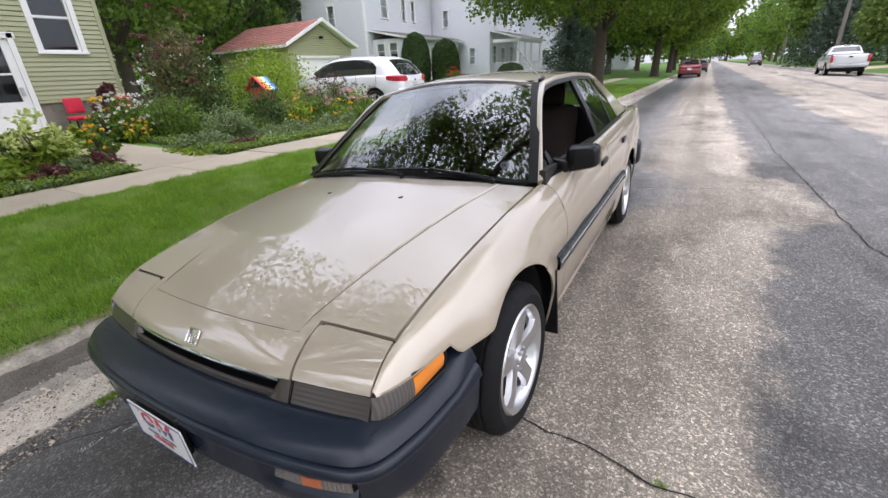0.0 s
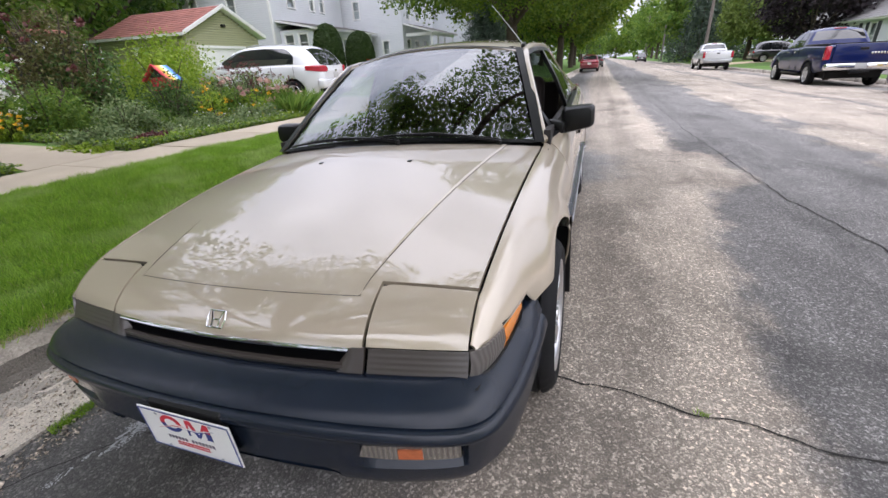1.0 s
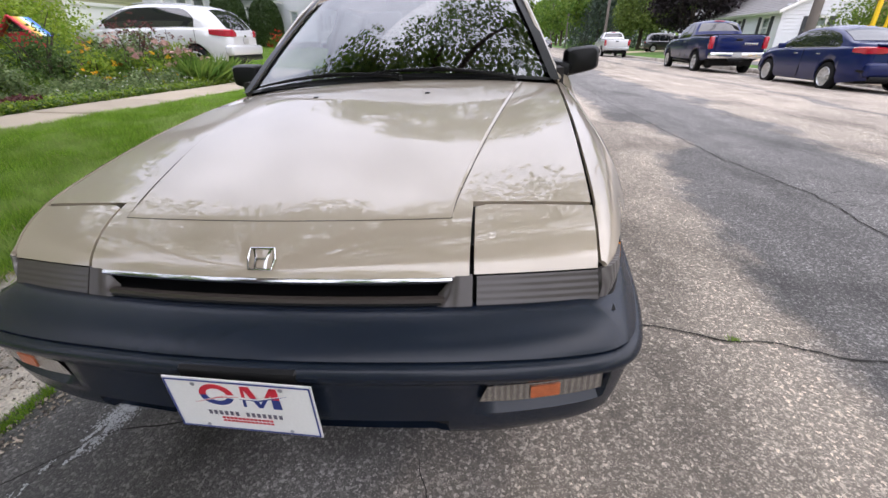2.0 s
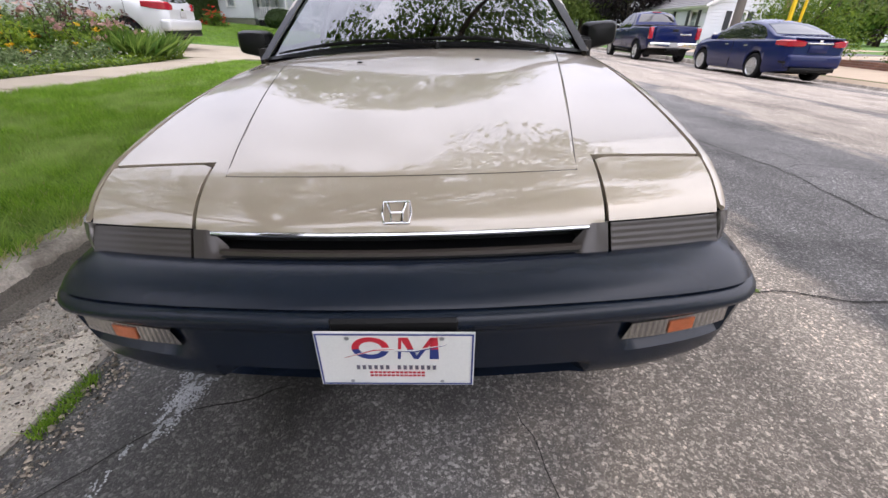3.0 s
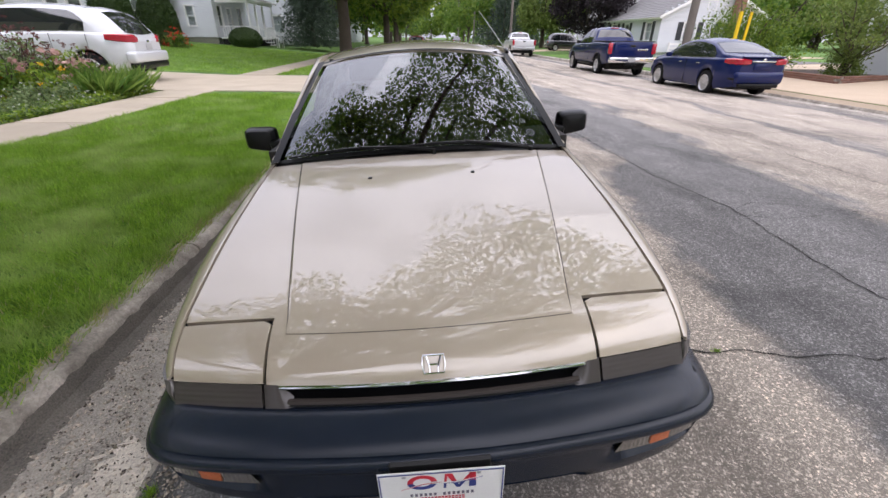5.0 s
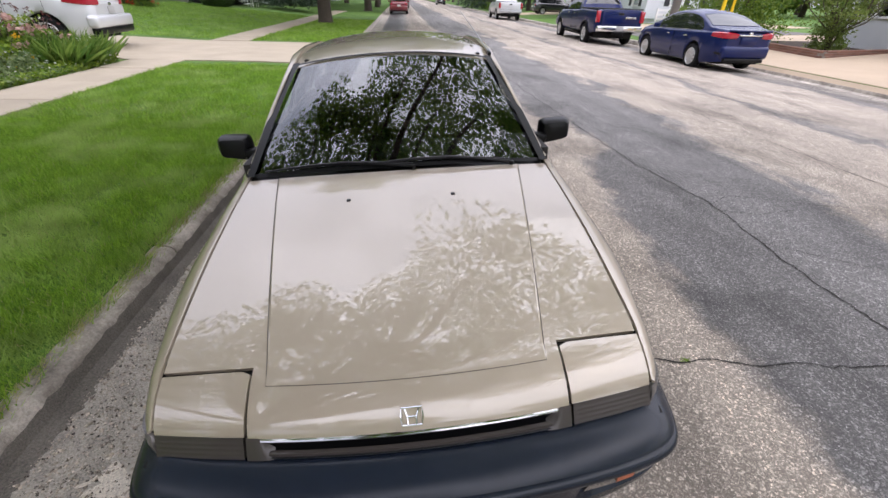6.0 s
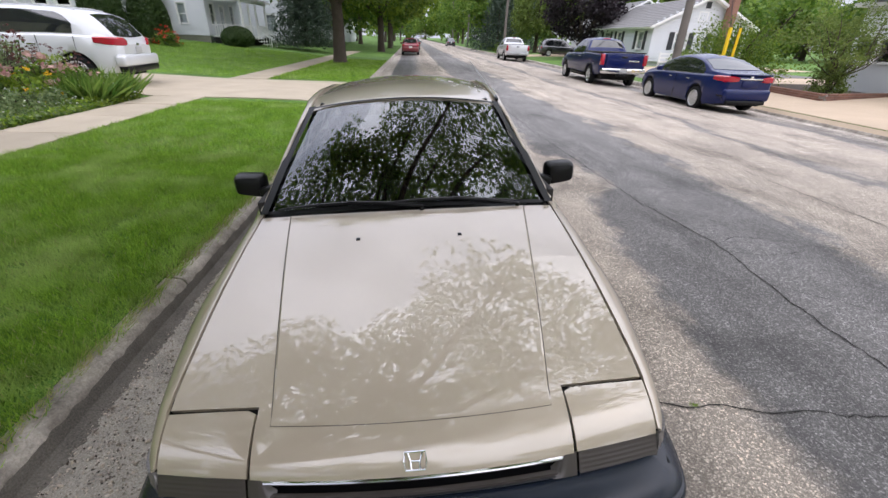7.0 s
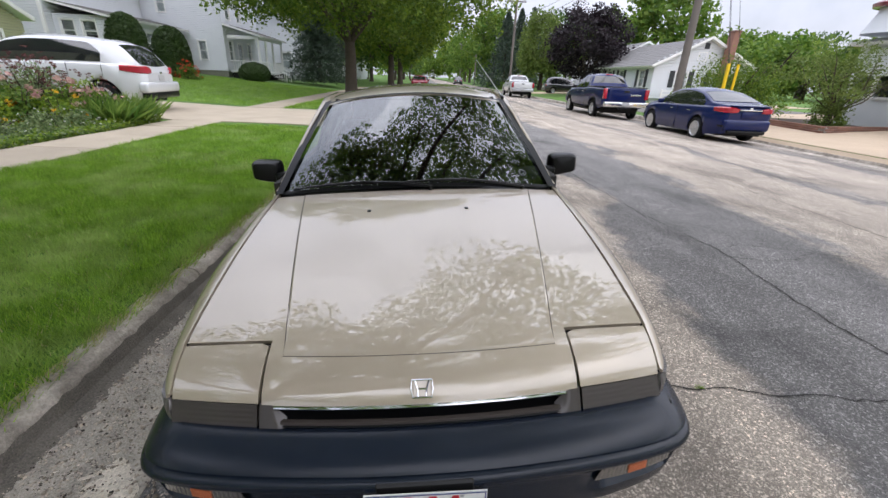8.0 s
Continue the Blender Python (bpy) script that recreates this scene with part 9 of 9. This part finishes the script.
thick = np.array([noise.noise((0.0, b_ * 5.5, 1.0)) for b_ in edge[:, 1]]) > g.uniform(-0.5, 0.5, 9000)
grass("edge_grass", "ragged grass hanging over the kerb's back", edge[thick], 0.06, 0.006, g, None, 0.5)
edge = np.stack([g.normal(-1.672, 0.028, 5000), g.uniform(-4.0, 9.6, 5000), np.full(5000, 0.081)], 1)
grass("dry_grass", "dry straw-coloured blades along the kerb", edge, 0.05, 0.005, g, M_STRAW, 0.6)
stray = verge_spots(g, 12000, -5.0, -1.72, -2.5, 6.0)
grass("dry_grass", "pale dry blades scattered through the verge", stray, 0.05, 0.006, g, M_STRAW)
tuft = np.stack([g.normal(1.36, 0.012, 45), g.normal(0.640, 0.008, 45), np.full(45, 0.03)], 1)
grass("crack_grass", "tiny grass tuft growing from the road crack", tuft, 0.018, 0.004, g)

# ---- poles, wires, garden things, planter ----
def pole(at, h, r, label):
    root = thing("utility_pole", label, "pole", pose(*at), "utility poles")
    bm = bmesh.new()
    tube(bm, [(0, 0, -0.3), (0, 0, h * 0.5), (0, 0, h)], [r, r * 0.9, r * 0.75], 12)
    part("shaft", bm, M_POLE, root)
    bm = bmesh.new()
    box(bm, (0, 0, h - 0.6), (2.2, 0.1, 0.12))
    part("crossarm", bm, M_POLE, root)
    for x in (-0.95, -0.4, 0.4, 0.95):
        bm = bmesh.new()
        cyl(bm, (x, 0, h - 0.54), (x, 0, h - 0.38), 0.04, 0.03, 8)
        part("insulator", bm, M_BLIND, root)
    return root


POLES = [(11.0, 17.6), (11.2, 55.0), (11.2, 92.0), (11.4, 130.0)]
for x, y in POLES:
    pole((x, y, 0.1), 10.5, 0.165, "weathered wooden utility pole across the street")
for dz, dx_ in ((-0.4, -0.95), (-0.4, 0.95), (-2.4, 0.1), (-3.0, 0.1), (-3.4, -0.1)):
    for (xa, ya), (xb, yb) in zip([(10.8, -30.0)] + POLES[:-1], POLES):
        bm = bmesh.new()
        tube(bm, [(xa + (xb - xa) * t + dx_, ya + (yb - ya) * t, 10.6 + dz - 2.4 * t * (1 - t)) for t in [k / 10 for k in range(11)]], 0.016, 5)
        tagged(part("power_line", bm, M_WIRE), "thin black overhead line between poles", "cable", "overhead lines")
for (x, y, lean) in ((10.85, 14.5, 0.015), (10.97, 14.62, 0.015), (11.35, 14.75, 0.0)):
    root = thing("guy_guard", "yellow plastic guard on a guy wire", "guard", pose(x, y, 0.08), "yellow guards")
    bm = bmesh.new()
    cyl(bm, (0, 0, 0), (-lean * 2, lean * 3, 2.15), 0.045, 0.045, 10)
    part("sleeve", bm, M_YELLOW, root, "yellow sleeve")
    bm = bmesh.new()
    tube(bm, [(-lean * 2, lean * 3, 2.1), (0.1, 2.9, 9.0)], 0.008, 5)
    part("guy_wire", bm, M_WIRE, root)

# brick planter with a small tree
planter = thing("brick_planter", "low brown brick planter at the forecourt", "planter")
route = [(13.8, 17.5), (13.2, 12.5), (19.5, 14.2)]
for (xa, ya), (xb, yb) in zip(route[:-1], route[1:]):
    ln = math.hypot(xb - xa, yb - ya)
    ux, uy = (xb - xa) / ln, (yb - ya) / ln
    ang = math.degrees(math.atan2(uy, ux))
    bm = bmesh.new()
    box(bm, ((xa + xb) / 2, (ya + yb) / 2, 0.21), (ln, 0.16, 0.30), (0, 0, ang))
    part("mortar", bm, M_MORTAR, planter, smooth=False)
    me = bpy.data.meshes.new("brick")
    bm = bmesh.new()
    box(bm, (0, 0, 0), (0.215, 0.19, 0.062), (0, 0, 0), 0.006)
    bm.to_mesh(me)
    bm.free()
    me.materials.append(M_BRICK)
    for k in range(4):
        for j in range(int(ln / 0.226)):
            d = (j + 0.5 + (0.5 if k % 2 else 0)) * 0.226
            if d > ln - 0.05:
                continue
            ob = new("brick", me)
            ob.parent = planter
            ob.matrix_local = pose(xa + ux * d, ya + uy * d, 0.13 + k * 0.074, 0, 0, ang)
bm = bmesh.new()
slab(bm, [(13.9, 17.4), (13.35, 12.7), (19.4, 14.3), (19.4, 17.4)], 0.05, 0.30)
part("bed", bm, M_SOIL, planter, "dark mulch bed", smooth=False)
tree("ornamental_tree", "small vase-shaped ornamental tree in the planter", (14.5, 13.7, 0.28), 3.1, 2.0, 0.5, 0.06, M_LEAF_WILLOW, 5200, 0.085, 141, low=0.25, clump=0.36, count=11, shell_bias=0.05)
bush("forsythia", "big arching green bush behind the parked sedan", (13.9, 18.3, 0.25), 2.2, 2.2, 2.9, M_LEAF, 12000, 0.10, 142, category="bush")
bush("planter_shrub", "leafy shoots round the small tree's foot", (14.45, 13.7, 0.28), 0.65, 0.65, 1.6, M_LEAF_WILLOW, 2600, 0.08, 145)
bush("green_bush", "green bush at the ranch house corner", (18.6, 29.3, 0.5), 1.0, 0.9, 1.1, M_LEAF_MID, 1400, 0.12, 144)
for i, (x, y) in enumerate([(12.2, 60), (13, 66), (12.4, 75), (17.5, 56), (19.5, 58)]):
    bush("verge_bush", "green shrubs below the trees across the street", (x, y, 0.2), 1.4, 1.6, 1.2, M_LEAF_MID, 900, 0.25, 150 + i, group="verge shrubs")
fence = thing("fence", "low white rail fence before the ranch house", "fence")
for k in range(9):
    part("post", box(bmesh.new(), (17.2 + k * 0.8, 29.9, 0.75), (0.09, 0.09, 0.9), (0, 0, 0), 0.01), M_TRIM, fence)
for z in (0.6, 0.85, 1.1):
    part("rail", box(bmesh.new(), (20.4, 29.9, z), (6.5, 0.04, 0.12)), M_TRIM, fence)

# little book box with a painted roof
lib = thing("book_box", "little red book box on a post with rainbow roof", "book box", pose(-9.35, 7.5, ground_z(-9.3, 7.5) - 0.16, 0, 0, 14) @ Matrix.Scale(1.05, 4, (1, 0, 0)))
part("post", box(bmesh.new(), (0, 0, 0.45), (0.1, 0.1, 0.95)), M_BARK, lib)
part("box_body", box(bmesh.new(), (0, 0, 1.0), (0.40, 0.36, 0.32), (0, 0, 0), 0.01), M_RED, lib, "red painted box")
M_STRIPE = [mat("stripe_" + n_, c, 0.5, 0, 0.05, 10, 80, 0.0) for n_, c in (("red", (0.55, 0.03, 0.03)), ("orange", (0.75, 0.25, 0.03)), ("yellow", (0.8, 0.6, 0.08)), ("white", (0.75, 0.78, 0.8)), ("sky", (0.15, 0.45, 0.75)), ("blue", (0.05, 0.15, 0.55)))]
for side in (-1, 1):
    for k in range(6):
        bm = bmesh.new()
        a0, a1 = -0.27 + 0.09 * k, -0.18 + 0.09 * k
        v = [Vector((side * 0.32, a0, 1.08)), Vector((side * 0.32, a1, 1.08)), Vector((0, a1, 1.42)), Vector((0, a0, 1.42))]
        bm.faces.new([bm.verts.new(p) for p in v])
        outward(bm, (0, 0, 0.6))
        solid(part("roof_stripe", bm, M_STRIPE[k], lib, smooth=False), 0.025)
bm = bmesh.new()
vs = [bm.verts.new(p) for p in ((-0.2, -0.182, 1.15), (0.2, -0.182, 1.15), (0, -0.182, 1.36))]
bm.faces.new(vs)
solid(part("gable", bm, M_SHUTTER, lib, smooth=False), 0.01)
for side in (-1, 1):
    bm = bmesh.new()
    tube(bm, [(side * 0.33, -0.28, 1.07), (0, -0.28, 1.43)], 0.022, 6)
    part("roof_edge", bm, M_RED, lib, "red roof edge")

# two garden chairs with red cushions below the window
def garden_chair(at, turn):
    root = thing("garden_chair", "dark metal garden chair with red cushions", "chair", pose(*at, 0, 0, turn), "garden chairs")
    part("seat_cushion", box(bmesh.new(), (0, 0, 0.46), (0.46, 0.46, 0.09), (0, 0, 0), 0.035, 3), M_REDCLOTH, root, "red seat cushion")
    part("back_cushion", box(bmesh.new(), (-0.22, 0, 0.74), (0.10, 0.36, 0.34), (0, -10, 0), 0.04, 3), M_REDCLOTH, root, "red back cushion")
    for x in (-0.2, 0.2):
        for y in (-0.2, 0.2):
            bm = bmesh.new()
            cyl(bm, (x, y, 0), (x, y, 0.42), 0.014, seg=8)
            part("leg", bm, M_BLACK, root)
    return root


garden_chair((-11.45, 3.95, ground_z(-11.4, 4)), 0)
garden_chair((-11.45, 5.0, ground_z(-11.4, 5)), 0)

# dark garden arbour among the shrubs
arb = thing("garden_arbour", "small dark lattice arbour with reddish roof", "arbour", pose(-13.6, 7.6, ground_z(-13.6, 7.6)))
for x in (-0.5, 0.5):
    for y in (-0.5, 0.5):
        part("post", box(bmesh.new(), (x, y, 1.0), (0.06, 0.06, 2.0)), M_SHUTTER, arb)
for k in range(5):
    part("slat", box(bmesh.new(), (0.5, 0, 0.35 + 0.35 * k), (0.03, 1.0, 0.04)), M_SHUTTER, arb)
for k in range(4):
    part("upright", box(bmesh.new(), (0.5, -0.3 + 0.2 * k, 0.95), (0.03, 0.03, 1.7)), M_SHUTTER, arb)
part("roof", box(bmesh.new(), (0, 0, 2.08), (0.9, 0.9, 0.10), (0, 0, 0), 0.02), M_REDROOF, arb)

# stones, twigs and leaf litter in the gutter
g = np.random.default_rng(4)
cs = np.stack([np.where(g.uniform(size=170) < 0.6, g.normal(-1.48, 0.05, 170), g.uniform(-1.5, -0.7, 170)), g.uniform(-1.2, 3.2, 170), np.zeros(170)], 1)
# pale flecks paint the sky's reflection in a wet streak by the bumper
t_ = g.beta(1.1, 1.6, 2600)
fl = np.stack([-0.66 + 0.10 * t_ - 0.16 * t_ * t_ + g.normal(size=2600) * 0.030 * (1.15 - t_), 0.22 - 0.46 * t_ + g.normal(size=2600) * 0.03, np.zeros(2600)], 1)
keep_ = np.array([noise.noise((p[0] * 26, p[1] * 9, 1)) + 0.5 * noise.noise((p[0] * 70, p[1] * 40, 5)) for p in fl]) > -0.02
fl = fl[keep_]
fl[:, 2] = [road_z(a) + 0.004 for a in fl[:, 0]]
v, f = leaf_quads(fl, 0.0065, g, 40.0, 0.75)
tagged(fast_mesh("road_streak", v, f, M_WET_SHEEN), "pale flecks painting the sky's reflection on wet dark asphalt", "stain", kind="stuff")
gs = np.stack([g.uniform(-1.53, -0.75, 2600), g.uniform(-1.3, 4.0, 2600), np.zeros(2600)], 1)
gs[:, 2] = -0.026 - 0.03 * np.clip((-1.0 - gs[:, 0]) / 0.50, 0, 1) * 0.75
v, f = leaf_quads(gs, 0.010, g, 0.9, 0.8)
tagged(fast_mesh("gutter_grit", v, f, M_GRIT), "pale grit and sand washed into the gutter", "grit", kind="stuff")


def pebbles(name, label, n, material, x0, x1, y0, y1, small, large, g, lean):
    """Loose gutter stones, each a small uneven lump of eight faces."""
    x = x0 + (x1 - x0) * g.uniform(size=n) ** lean
    y = g.uniform(y0, y1, n)
    z = -0.023 - 0.027 * np.clip((-1.0 - x) / 0.50, 0, 1)
    keep = np.array([noise.noise((a * 6, b_ * 2.2, 3.0)) for a, b_ in zip(x, y)]) > g.uniform(-0.55, 0.45, n)
    c = np.stack([x, y, z], 1)[keep]
    r = (small * (large / small) ** (g.uniform(size=len(c)) ** 2.2))[:, None, None]
    d = np.array([(1, 0, 0), (0, 1, 0), (-1, 0, 0), (0, -1, 0), (0, 0, 0.7), (0, 0, -0.5)], float)
    p = c[:, None] + d[None] * r * g.uniform(0.55, 1.3, (len(c), 6, 1)) + g.normal(size=(len(c), 6, 3)) * r * 0.22
    f6 = np.array([(0, 1, 4), (1, 2, 4), (2, 3, 4), (3, 0, 4), (1, 0, 5), (2, 1, 5), (3, 2, 5), (0, 3, 5)])
    f = (np.arange(len(c))[:, None, None] * 6 + f6[None]).reshape(-1, 3)
    tagged(fast_mesh(name, p.reshape(-1, 3), f, material), label, "gravel", kind="stuff")


pebbles("gutter_gravel", "pale loose gravel along the gutter's edge", 20000, M_GRIT, -0.86, -1.50, -1.4, 4.5, 0.0025, 0.011, g, 1.1)
pebbles("gutter_gravel", "dark loose gravel and clods in the gutter", 8000, M_CLOD, -0.86, -1.52, -1.4, 4.5, 0.002, 0.0075, g, 1.1)
cs[:, 2] = -0.027 - 0.03 * np.clip((-1.0 - cs[:, 0]) / 0.50, 0, 1) * 0.7
v, f = leaf_quads(cs, 0.013, g, 0.9, 0.7)
tagged(fast_mesh("gutter_litter", v, f, M_SOIL), "small dark leaf litter and grit in the gutter", "litter", kind="stuff")
